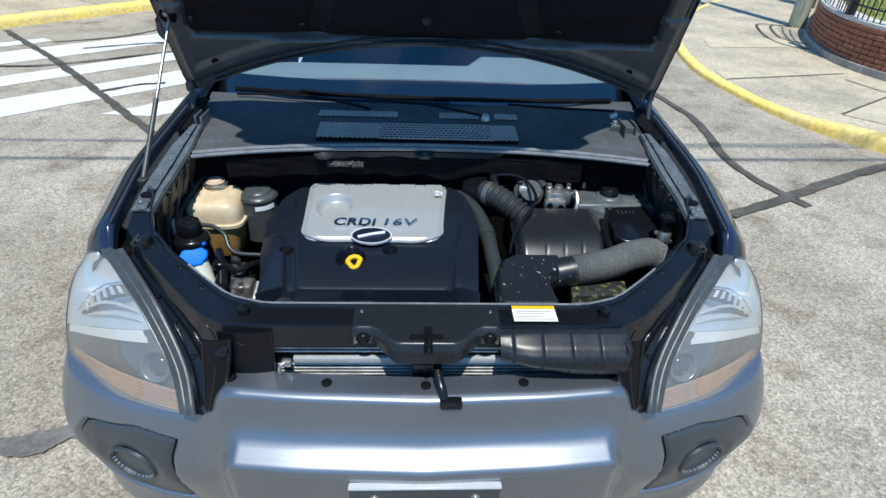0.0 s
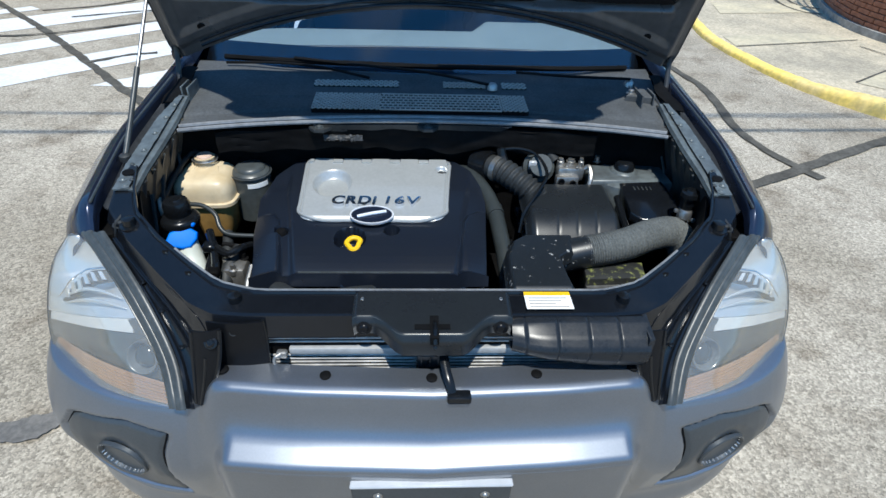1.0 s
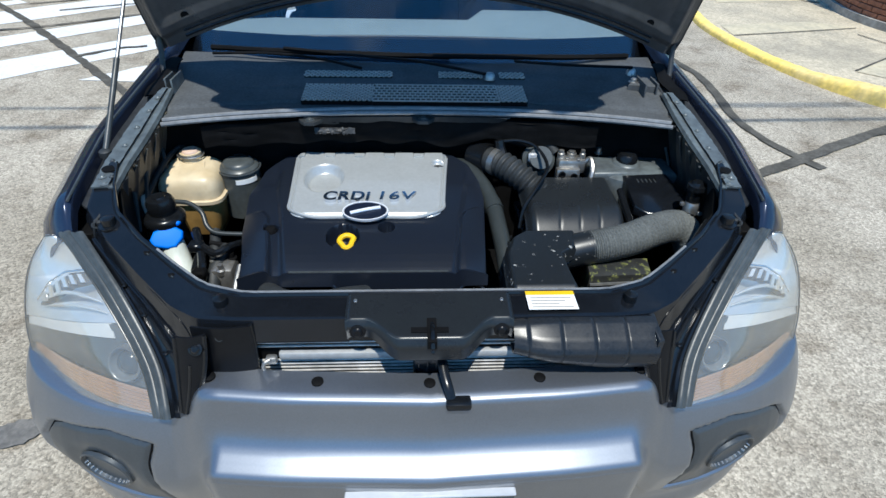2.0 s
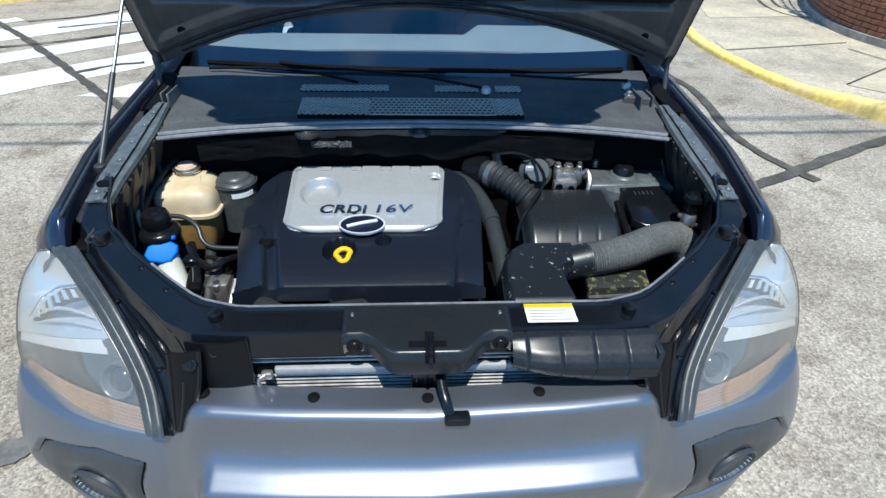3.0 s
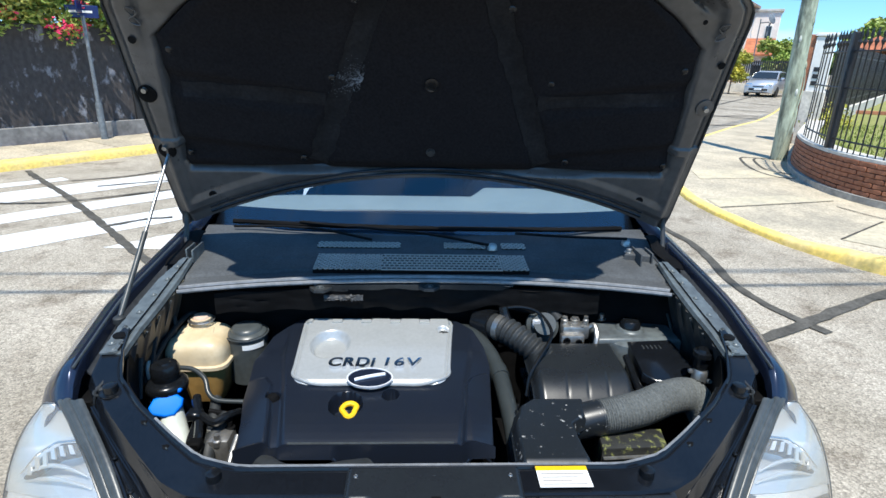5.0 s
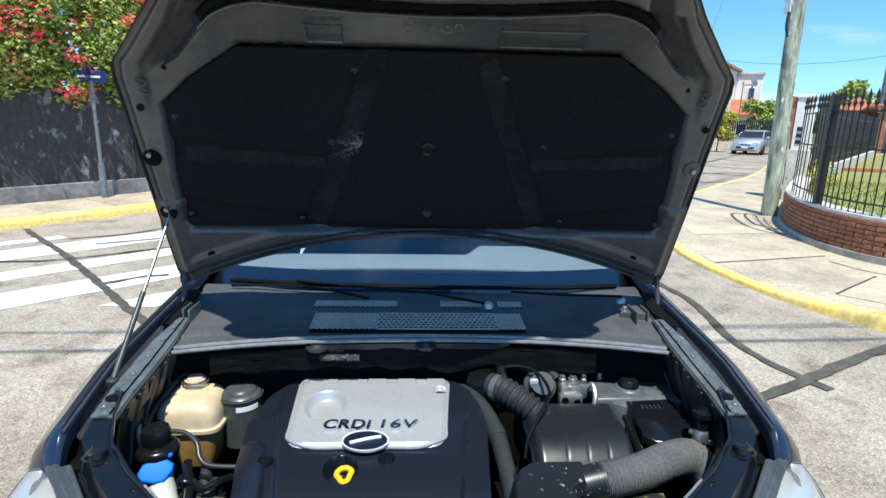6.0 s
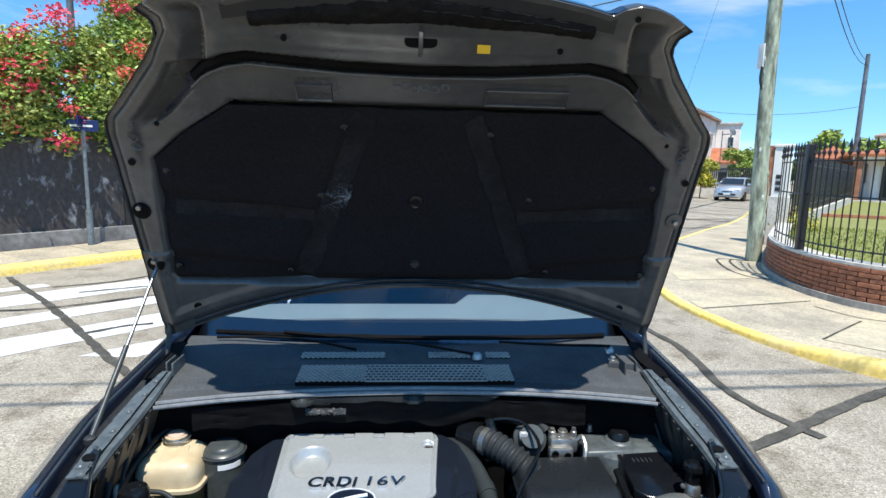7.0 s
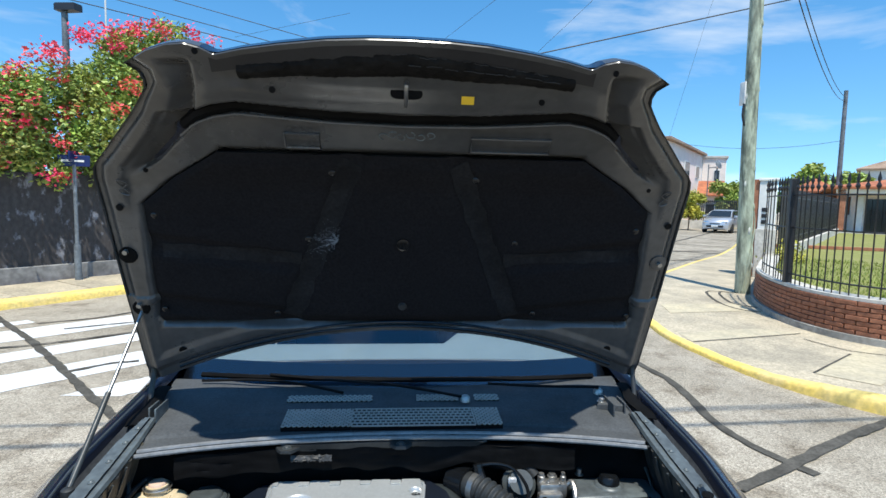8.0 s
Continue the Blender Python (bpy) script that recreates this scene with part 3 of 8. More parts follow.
# Curved cable shadows, painted on the pavement as dark ribbons
for k, ln in enumerate([[(6.4, 8.7), (5.93, 8.9), (5.60, 8.3), (5.38, 7.55), (5.42, 7.1), (5.62, 6.95)], [(6.4, 8.7), (6.1, 8.8), (5.78, 8.2), (5.62, 7.6), (5.80, 7.3)]]):
    ribbon("joint", ln, 0.045, M_TAR, "dark curved line on the pavement round the pole", z=0.062, seed=70 + k)
tagged(part("kerb_chip", spun([(0.0, -0.02), (0.05, -0.01), (0.06, 0.012), (0.038, 0.035), (0.0, 0.042)], 9, m=Matrix.Translation((3.56, 4.13, 0.02)) @ Matrix.Diagonal((1.0, 1.3, 1.0, 1))), M_PLINTH, smooth=0), "broken bare concrete spot in the yellow kerb", "kerb", kind="structure")

# ---- black wall with peeling paint and painted sun dapples along the side street, and what grows over it ----
wall = thing("boundary_wall", "black-painted garden wall with pale painted sun dapples, peeling patches and dark posts", "wall")
turn_u = math.atan2(U.y, U.x)
panel = None
for k in range(9):
    u = -4.6 + 2.35 * k
    p0 = at(-10.5, u, 0.30)
    if panel is None:
        panel = part("panel", box((0.06, -0.06, 0.0), (2.29, 0.06, 1.72), 0.01, 1), M_BLACKWALL, wall)
        panel.location, panel.rotation_euler = p0, (0, 0, turn_u)
        post = part("post", box((-0.075, -0.10, -0.2), (0.075, 0.10, 1.78), 0.008, 1), M_IRON, wall)
        post.location, post.rotation_euler = p0, (0, 0, turn_u)
    else:
        again(panel, wall, p0, (0, 0, turn_u))
        again(post, wall, p0, (0, 0, turn_u))
base = part("plinth", box((0, -0.11, 0), (21.5, 0.11, 0.30), 0.01, 1), M_WALLCAP, wall)
base.location, base.rotation_euler = at(-10.46, -4.7, 0.1), (0, 0, turn_u)


def leaves(seed, count, where, size, into=None, up=0.3):
    """Many small folded leaves; where(rnd) gives a place."""
    rnd = random.Random(seed)
    verts, faces = [], []
    for _ in range(count):
        p = where(rnd)
        if p is None:
            continue
        a = Vector((rnd.uniform(-1, 1), rnd.uniform(-1, 1), rnd.uniform(-0.6, 0.6))).normalized()
        b = a.cross(Vector((rnd.uniform(-1, 1), rnd.uniform(-1, 1), rnd.uniform(-1, 1) + up))).normalized()
        s = size * rnd.uniform(0.6, 1.3)
        c = a.cross(b) * s * 0.18
        i = len(verts)
        verts += [p - a * s, p + b * s * 0.55 + c, p + a * s, p - b * s * 0.55 + c]
        faces += [(i, i + 1, i + 2), (i, i + 2, i + 3)]
    return verts, faces


def leafy(name, data, material, parent, label=""):
    me = bpy.data.meshes.new(name)
    me.from_pydata([tuple(v) for v in data[0]], [], data[1])
    me.materials.append(material)
    ob = new(name, me)
    ob.parent = parent
    if label:
        ob["label"] = label
    ob["kind"] = "stuff"
    return ob


rnd0 = random.Random(5)
CLUMPS = []
for k in range(120):
    u = rnd0.uniform(-1.0, 8.2)
    ceil_u = lerp(u, [-5, 1, 2.7, 3.7, 4.5, 5.2, 5.8, 6.3, 7, 8.5], [3.0, 3.2, 3.6, 3.85, 4.25, 4.9, 5.35, 5.4, 4.9, 4.2])
    z = rnd0.uniform(2.15, ceil_u - 0.35)
    CLUMPS.append((u, -10.75 + rnd0.uniform(-0.5, 0.45), z, rnd0.uniform(0.36, 0.62)))
for u in (-0.9, 0.0, 0.9, 1.2, 1.5, 2.6, 3.7, 4.7, 5.8, 7.0, 8.2):
    CLUMPS.append((u, -10.45, 2.15 + 0.08 * math.sin(5 * u), 0.42))
    CLUMPS.append((u + 0.4, -10.8, lerp(u + 0.4, [-5, 1, 2.7, 3.7, 4.5, 5.2, 5.8, 6.3, 7, 8.5], [3.0, 3.2, 3.6, 3.85, 4.25, 4.9, 5.35, 5.4, 4.9, 4.2]) - 0.4, 0.42))


def in_clump(rnd):
    u, n, z, r = rnd.choice(CLUMPS)
    d = Vector((rnd.gauss(0, 1), rnd.gauss(0, 1), rnd.gauss(0, 1))).normalized() * r * rnd.uniform(0.55, 1.08)
    q = at(n, u, z) + d
    return q if q.z > 1.72 else None


boug = thing("bougainvillea", "bougainvillea with green leaves and pink-red flowers over a wall", "bush")
for k, u in enumerate((-2.5, 1.2, 4.2, 7.3)):
    stem = part("trunk", tube([at(-10.9, u, 0.1), at(-10.85, u + 0.2, 1.2), at(-10.7, u - 0.1, 2.2), at(-10.6, u + 0.4, 3.0)], lambda t: 0.06 - 0.04 * t, 8), M_BARK, boug)
    part("limb", tube([at(-10.85, u + 0.1, 1.4), at(-10.7, u + 0.8, 2.3), at(-10.6, u + 1.2, 2.9)], lambda t: 0.04 - 0.025 * t, 6), M_BARK, stem)
leafy("crown", leaves(11, 90000, in_clump, 0.050), M_LEAF, boug)
FLOWERS = [in_clump(rnd0) for _ in range(125)]
FLOWERS = [f + N * 0.30 + Vector((0, 0, 0.06)) for f in FLOWERS if f]
for k in range(34):
    u = rnd0.uniform(2.0, 7.6)
    FLOWERS.append(at(-10.7 + rnd0.uniform(-0.3, 0.4), u, lerp(u, [1, 3.0, 3.8, 4.6, 5.3, 6.0, 7.1, 8], [3.1, 3.55, 4.15, 4.75, 5.1, 5.25, 5.2, 4.6]) + rnd0.uniform(-0.25, 0.06)))
FLOWERS += [at(-10.35 + rnd0.uniform(-0.1, 0.15), u, z) for u, z in ((0.9, 2.15), (1.1, 2.45), (1.4, 2.3), (1.5, 2.0), (1.8, 2.05), (2.0, 2.3), (2.9, 2.2), (1.2, 2.0), (2.2, 1.95), (0.6, 2.3), (3.1, 2.6))]
leafy("blossom", leaves(12, 8000, lambda r: (r.choice(FLOWERS) + Vector((r.gauss(0, 0.095), r.gauss(0, 0.095), r.gauss(0, 0.075)))), 0.042), M_PINK, boug, "pink and red flower bracts")

# signpost with a blue street sign
sp = thing("street_sign", "grey steel signpost with a small blue street sign", "sign", at=at(-10.05, 3.92, 0.12))
part("pole", spun([(0.055, 0), (0.055, 0.62), (0.032, 0.68), (0.030, 2.05), (0.0, 2.06)], 12), M_STEELPOST, sp)
sg = part("sign", box((-0.24, -0.012, 2.02), (0.24, 0.012, 2.22), 0.01, 1), M_SIGN, sp)
sg.rotation_euler = (0, 0, 0.35)
sg2 = part("sign", box((-0.2, -0.012, 2.10), (0.2, 0.012, 2.28), 0.01, 1), M_SIGN, sp)
sg2.rotation_euler = (0, 0, 1.7)
part("lettering", box((-0.19, -0.017, 2.10), (0.15, 0.017, 2.135), 0, 1), M_WHITEWALL, sg)

# street lamp and a thin white mast behind the wall
sl = thing("street_lamp", "grey street lamp post with a dark lamp head", "street lamp", at=at(-12.5, 4.93, 0))
part("pole", spun([(0.10, 0), (0.075, 3.0), (0.06, 5.50), (0, 5.51)], 12), M_STEELPOST, sl)
part("lamp_head", prism([(-0.14, -0.12), (0.30, -0.10), (0.33, 0.10), (-0.14, 0.12)], 5.46, 5.62, 0.04, 2), M_IRON, sl).rotation_euler = (0, 0, -0.2)
mast = thing("mast", "thin white pole rising behind flowering bushes", "mast", at=at(-13.0, 6.0, 0))
part("pole", spun([(0.022, 0), (0.02, 6.5), (0, 6.51)], 8), M_WHITEWALL, mast)


# ---- the corner lot: curved brick wall, iron fence, lawn ----
WALL = [Vector((x, y, 0)) for x, y in ((9.6, 12.4), (7.9, 10.2), (6.85, 8.85), (6.23, 8.0), (5.78, 7.12), (5.52, 6.30), (5.48, 5.66), (5.62, 5.15), (6.05, 4.65), (7.2, 3.7), (9.0, 2.3), (12.5, -0.4))]
WLINE = smooth_line(WALL, 12)
WLEN = [0.0]
for a, b in zip(WLINE, WLINE[1:]):
    WLEN.append(WLEN[-1] + (b - a).length)


def along(s):
    """Place and direction at s metres along the wall's line."""
    k = max(0, min(len(WLEN) - 2, int(np.searchsorted(WLEN, s)) - 1))
    t = (s - WLEN[k]) / (WLEN[k + 1] - WLEN[k])
    return WLINE[k].lerp(WLINE[k + 1], t), (WLINE[k + 1] - WLINE[k]).normalized()


def wall_band(lo, hi, z0, z1, step_s=0.15):
    """A band along the wall's line between two distances to its inner side."""
    bm, prev, s = bmesh.new(), None, 0.0
    while s <= WLEN[-1]:
        p, w = along(s)
        ins = Vector((-w.y, w.x, 0))
        ring = [bm.verts.new(p + ins * d + Vector((0, 0, z))) for d, z in ((lo, z0), (lo, z1), (hi, z1), (hi, z0))]
        if prev:
            for i in range(4):
                bm.faces.new((prev[i], prev[(i + 1) % 4], ring[(i + 1) % 4], ring[i]))
        else:
            bm.faces.new(ring)
        prev, s = ring, s + step_s
    bm.faces.new(prev[::-1])
    return bm


gw = thing("garden_wall", "low curved red-brick garden wall with a pale coping", "wall")
part("core", wall_band(0.03, 0.26, 0.04, 0.56), M_MORTAR, gw)
part("plinth", wall_band(-0.05, 0.26, 0.04, 0.14), M_PLINTH, gw)
part("coping", wall_band(0.0, 0.30, 0.56, 0.60), M_COPING, gw)
lot = bmesh.new()
lv = [lot.verts.new(p + Vector((-w.y, w.x, 0)) * 0.24 + Vector((0, 0, 0.42))) for p, w in (along(s) for s in np.linspace(0.1, WLEN[-1] - 0.1, 60))]
hub = lot.verts.new((14.5, 8.2, 0.42))
for a, b in zip(lv, lv[1:]):
    lot.faces.new((a, b, hub))
far = [lot.verts.new((x, y, 0.42)) for x, y in ((30, 38), (44, 30), (40, -2))]
for a, b in zip([lv[0], *far], [*far, lv[-1]]):
    lot.faces.new((a, b, hub))
tagged(part("lawn", lot, M_GRASS, smooth=0), "sunlit green lawn behind the brick wall", "lawn", kind="structure")


def blade_place(r):
    s = r.uniform(0.5, 15.5)
    p, w = along(min(s, WLEN[-1] - 0.2))
    return p + Vector((-w.y, w.x, 0)) * r.uniform(0.3, 5.5) + Vector((0, 0, 0.44))


rg = random.Random(77)
gv, gf = [], []
for _ in range(15000):
    p = blade_place(rg)
    a = Vector((rg.uniform(-1, 1), rg.uniform(-1, 1), 0)).normalized() * 0.012
    i = len(gv)
    gv += [p - a, p + a, p + Vector((rg.uniform(-0.03, 0.03), rg.uniform(-0.03, 0.03), rg.uniform(0.03, 0.08)))]
    gf.append((i, i + 1, i + 2))
gr = leafy("grass", (gv, gf), M_BLADE, None)
tagged(gr, "short green grass blades on the lawn", "grass", kind="stuff")
bm = bmesh.new()
box((0, -0.06, 0), (16, 0.06, 0.10), 0.01, 1, into=bm)
edge = tagged(part("edging", bm, M_BRICK), "low red brick edging across the lawn", "edging", kind="structure")
edge.location, edge.rotation_euler = (11.8, 15.4, 0.42), (0, 0, -0.36)

# iron fence on the wall
fence = thing("iron_fence", "black wrought-iron fence with spiked pickets on a brick wall", "fence")
pk = None
s = 5.6
while s < 15.0:
    p, w = along(s)
    q = p + Vector((-w.y, w.x, 0)) * 0.08
    if pk is None:
        pk = part("picket", spun([(0.009, 0.57), (0.009, 1.92), (0.030, 1.97), (0.010, 2.01), (0.024, 2.05), (0, 2.15)], 6), M_IRON, fence)
        pk.location = q
    else:
        again(pk, fence, q)
    s += 0.118 if s > 6.55 else 0.25
for z in (0.74, 1.40, 1.86):
    part("rail", tube([along(v)[0] + Vector((-along(v)[1].y, along(v)[1].x, 0)) * 0.08 + Vector((0, 0, z)) for v in np.arange(5.6, 15.0, 0.2)], 0.012, 6, 1), M_IRON, fence)
fp = None
for s in (7.18, 10.6, 13.6):
    p, w = along(s)
    q, a = p + Vector((-w.y, w.x, 0)) * 0.08, math.atan2(w.y, w.x)
    if fp is None:
        fp = part("post", box((-0.05, -0.05, 0.56), (0.05, 0.05, 2.10), 0.008, 1), M_IRON, fence)
        fp.location, fp.rotation_euler = q, (0, 0, a)
    else:
        again(fp, fence, q, (0, 0, a))

# gate pillar with a white column, and the dense fence that runs back from it
pil = thing("gate_pillar", "white rendered column beside a brick pier, with a dark number plate", "pillar", at=(8.42, 10.98, 0))
pil.rotation_euler = (0, 0, -0.64)
part("column", box((-0.13, -0.10, 0.04), (0.22, 0.25, 2.28), 0.015, 1), M_WHITEWALL, pil)
part("base", box((-0.16, -0.13, 0.04), (0.25, 0.28, 1.18), 0.012, 1), M_COPING, pil)
part("cap", box((-0.16, -0.13, 2.282), (0.25, 0.28, 2.35), 0.012, 1), M_WHITEWALL, pil)
part("brick_pier", box((-0.32, -0.06, 0.04), (-0.135, 0.25, 2.32), 0.012, 1), M_BRICK, pil)
for k in range(3):
    part("plate_bar", box((-0.06, -0.115, 1.30 + 0.14 * k), (0.05, -0.10, 1.39 + 0.14 * k), 0.004, 1), M_IRON, pil)
bf = thing("back_fence", "tall dense black iron fence along the lawn", "fence")
b0, b1 = Vector((9.0, 11.25, 0)), Vector((22.2, 24.9, 0))
ln = (b1 - b0).length
bp = None
for k in range(120):
    q = b0.lerp(b1, (k / 119) ** 1.25)
    if bp is None:
        bp = part("slat", box((-0.042, -0.012, 0.66), (0.042, 0.012, 2.18), 0.004, 1), M_IRON, bf)
        bp.location, bp.rotation_euler = q, (0, 0, math.atan2(b1.y - b0.y, b1.x - b0.x))
    else:
        again(bp, bf, q, (0, 0, math.atan2(b1.y - b0.y, b1.x - b0.x)))
for z in (0.9, 1.95):
    part("rail", tube([b0 + Vector((0, 0, z)), b1 + Vector((0, 0, z))], 0.02, 6, 1), M_IRON, bf)
pb = part("kerb_wall", box((0, -0.1, 0.3), (ln, 0.1, 0.70), 0.01, 1), M_COPING, bf)
pb.location, pb.rotation_euler = b0, (0, 0, math.atan2(b1.y - b0.y, b1.x - b0.x))
low = thing("hedge", "low yellow-green hedge at the foot of the fence", "hedge")
leafy("crown", leaves(31, 1500, lambda r: Vector((8.6, 10.7, 0.42)).lerp(Vector((9.6, 11.6, 0.42)), r.random()) + Vector((r.gauss(0, 0.15), r.gauss(0, 0.15), abs(r.gauss(0.1, 0.14)))), 0.04), M_YBUSH, low)

# utility pole with a meter box and cables
up = thing("utility_pole", "weathered green-grey wooden utility pole with a meter box", "pole", at=(6.51, 8.76, 0.05))
part("pole", tube([(0, 0, 0), (-0.075, 0.0, 2.8), (-0.11, 0.0, 5.2), (-0.16, 0.0, 8.4)], lambda t: 0.135 - 0.03 * t, 14), M_POLE, up)
part("meter_box", box((-0.235, -0.02, 3.50), (-0.195, 0.14, 3.92), 0.012, 2), M_WHITEWALL, up)
part("conduit", tube([(-0.225, 0.0, 3.52), (-0.24, -0.01, 3.3), (-0.20, -0.02, 3.12)], 0.022, 6), M_WIRE, up)
part("cable", tube([(-0.1, -0.12, 0.05), (-0.02, -0.145, 0.6), (0.09, -0.09, 1.3), (0.07, 0.06, 1.9)], 0.012, 6), M_POLE, up)
part("cable", tube([(-0.05, -0.13, 0.05), (0.06, -0.12, 0.7), (0.10, 0.02, 1.2)], 0.012, 6), M_POLE, up)
rk = random.Random(5)
for k in range(26):
    z, a = 0.5 + 0.26 * k + rk.uniform(-0.1, 0.1), rk.uniform(-3.4, 0.4)
    c = Vector((-0.022 * z, 0, z)) + Vector((math.cos(a), math.sin(a), 0)) * (0.128 - 0.0036 * z)
    part("knot", spun([(0, -0.07), (0.020, -0.04), (0.026, 0), (0.018, 0.05), (0, 0.08)], 7, m=Matrix.Translation(c)), M_POLE if k % 3 else M_POLECHIP, up)
p2 = thing("utility_pole", "thin grey utility pole beyond the lawn", "pole", at=(30.6, 34.8, 0))
part("pole", spun([(0.18, 0), (0.15, 5), (0.125, 9.8), (0, 9.81)], 10), M_STEELPOST, p2)


def cable(a, b, sag, r=0.013):
    a, b = Vector(a), Vector(b)
    pts = [a.lerp(b, t) - Vector((0, 0, sag * 4 * t * (1 - t))) for t in np.linspace(0, 1, 14)]
    ob = part("overhead_cable", tube(pts, r, 5, 1), M_WIRE)
    return tagged(ob, "thin black overhead cable against the sky", "cable", "overhead cables")


P2TOP = (30.6, 34.8, 9.35)
cable((6.30, 8.8, 8.2), P2TOP, 0.9, 0.016)
cable((6.28, 8.8, 7.9), (30.6, 34.8, 9.1), 1.1, 0.016)
cable((-12.60, 18.0, 8.25), (-0.48, 18.0, 5.78), 0.0, 0.016)
cable((-12.71, 19.0, 8.94), (0.17, 19.0, 6.01), 0.0, 0.014)
cable((-10.67, 20.0, 9.26), (2.93, 20.0, 6.03), 0.0, 0.014)
cable((-6.04, 20.0, 7.46), (-1.90, 20.0, 8.50), 0.0, 0.006)
cable((4.27, 18.0, 6.43), (7.54, 18.0, 9.62), 0.0, 0.006)
cable((0.87, 18.0, 6.67), (3.86, 18.0, 9.07), 0.0, 0.006)
cable((10.94, 17.0, 10.76), (8.95, 17.0, 3.49), 0.0, 0.004)
cable((30.6, 34.8, 6.4), (21.2, 39.0, 6.35), 0.45, 0.014)
cable((-0.13, 13.0, 4.54), (16.0, 13.0, 8.57), 0.0, 0.016)
# cables overhead behind the camera
cable((-14.0, -0.61, 7.4), (16.0, 0.57, 7.6), 0.5, 0.020)
cable((-14.0, -0.05, 7.0), (16.0, 1.02, 7.2), 0.5, 0.012)
cable((-14.0, 0.21, 6.6), (16.0, 0.94, 7.0), 0.5, 0.012)


# ---- far side ----
def house(name, label, base, size, wall_m, roof_m, roof_h, turn, windows, eave=0.35):
    """A house: walls, hipped roof, and windows with frame and pane on its front."""
    h = thing(name, label, "house", at=base)
    h.rotation_euler = (0, 0, turn)
    w, d, z = size
    part("wall", box((0, 0, 0), (w, d, z), 0.02, 1), wall_m, h)
    bm, e = bmesh.new(), eave
    if roof_h == 0:
        box((-e, -e, z), (w + e, d + e, z + 0.2), 0.02, 1, into=bm)
    else:
        t, k = 0.12, min(w, d) / 2
        lo = [bm.verts.new(p) for p in ((-e, -e, z + 0.004), (w + e, -e, z + 0.004), (w + e, d + e, z + 0.004), (-e, d + e, z + 0.004))]
        v = [bm.verts.new((q.co.x, q.co.y, z + t)) for q in lo]
        r = [bm.verts.new(p) for p in (((k, d / 2, z + t + roof_h), (w - k, d / 2, z + t + roof_h)) if w >= d else ((w / 2, k, z + t + roof_h), (w / 2, d - k, z + t + roof_h)))]
        hips = ((v[0], v[1], r[1], r[0]), (v[1], v[2], r[1]), (v[2], v[3], r[0], r[1]), (v[3], v[0], r[0])) if w >= d else ((v[0], v[1], r[0]), (v[1], v[2], r[1], r[0]), (v[2], v[3], r[1]), (v[3], v[0], r[0], r[1]))
        for f in hips:
            bm.faces.new(f)
        for q in range(4):
            bm.faces.new((lo[q], lo[(q + 1) % 4], v[(q + 1) % 4], v[q]))
        bm.faces.new(lo[::-1])
    part("roof", bm, roof_m, h, smooth=0)
    for face, a, b, ww, wh in windows:
        if face == "front":
            lo, hi, g0, g1 = (a, -0.06, b), (a + ww, 0.02, b + wh), (a + 0.07, -0.075, b + 0.07), (a + ww - 0.07, -0.06, b + wh - 0.07)
        else:
            lo, hi, g0, g1 = (-0.06, a, b), (0.02, a + ww, b + wh), (-0.075, a + 0.07, b + 0.07), (-0.06, a + ww - 0.07, b + wh - 0.07)
        f = part("window", box(lo, hi, 0.01, 1), M_WHITEWALL, h)
        part("pane", box(g0, g1), M_PANE, f)
    return h


# cream two-storey house: long front with a thin tiled eave, a flat-topped wing, a red-roofed annex
house("house", "cream pink two-storey house with a thin tiled eave", (18.8, 36.35, 0), (14.3, 9, 6.3), M_CREAM, M_EAVE, 0.0, 0.885,
      [("front", 6.35, 3.75, 1.9, 1.55), ("front", 11.1, 4.1, 1.6, 1.1), ("front", 2.6, 3.8, 1.5, 1.4), ("front", 6.4, 0.9, 1.7, 1.3), ("front", 10.6, 0.9, 1.6, 1.3), ("side", 2.0, 4.0, 1.1, 1.4)])
wing = house("house", "cream flat-topped house wing with a tall window", (27.85, 47.35, 0), (1.95, 7, 6.05), M_CREAM, M_COPING, 0.0, -0.52, [("front", 0.95, 3.85, 0.55, 1.15), ("front", 0.9, 1.0, 0.7, 1.3)], 0.15)
annex = thing("annex", "low annex with a sloping red tile roof", "house", at=(24.75, 42.3, 0))
annex.rotation_euler = (0, 0, -0.55)
part("wall", box((0, 0.1, 0), (1.75, 3.0, 2.6), 0.02, 1), M_CREAM, annex)
bm = bmesh.new()
rv = [bm.verts.new(q) for q in ((-0.15, -0.3, 2.5), (1.9, -0.3, 2.5), (1.9, 3.1, 3.75), (-0.15, 3.1, 3.75), (-0.15, -0.3, 2.62), (1.9, -0.3, 2.62), (1.9, 3.1, 3.87), (-0.15, 3.1, 3.87))]
for f in ((3, 2, 1, 0), (4, 5, 6, 7), (0, 1, 5, 4), (1, 2, 6, 5), (2, 3, 7, 6), (3, 0, 4, 7)):
    bm.faces.new([rv[i] for i in f])
part("roof", bm, M_TILE, annex, smooth=0)
wn_ = part("window", box((0.5, 0.04, 1.0), (1.3, 0.11, 1.9), 0.01, 1), M_WHITEWALL, annex)
part("pane", box((0.57, 0.02, 1.07), (1.23, 0.04, 1.83)), M_PANE, wn_)
# Unidentified grey oval panel on a bent pole; the lamp form is made up
sl = thing("street_lamp", "grey oval panel on a thin bent pole", "lamp", at=(22.85, 37.85, 0))
part("pole", tube([(0, 0, 0), (0, 0, 4.4), (0.03, -0.02, 4.5), (0.45, -0.28, 4.55)], 0.035, 6), M_STEELPOST, sl)
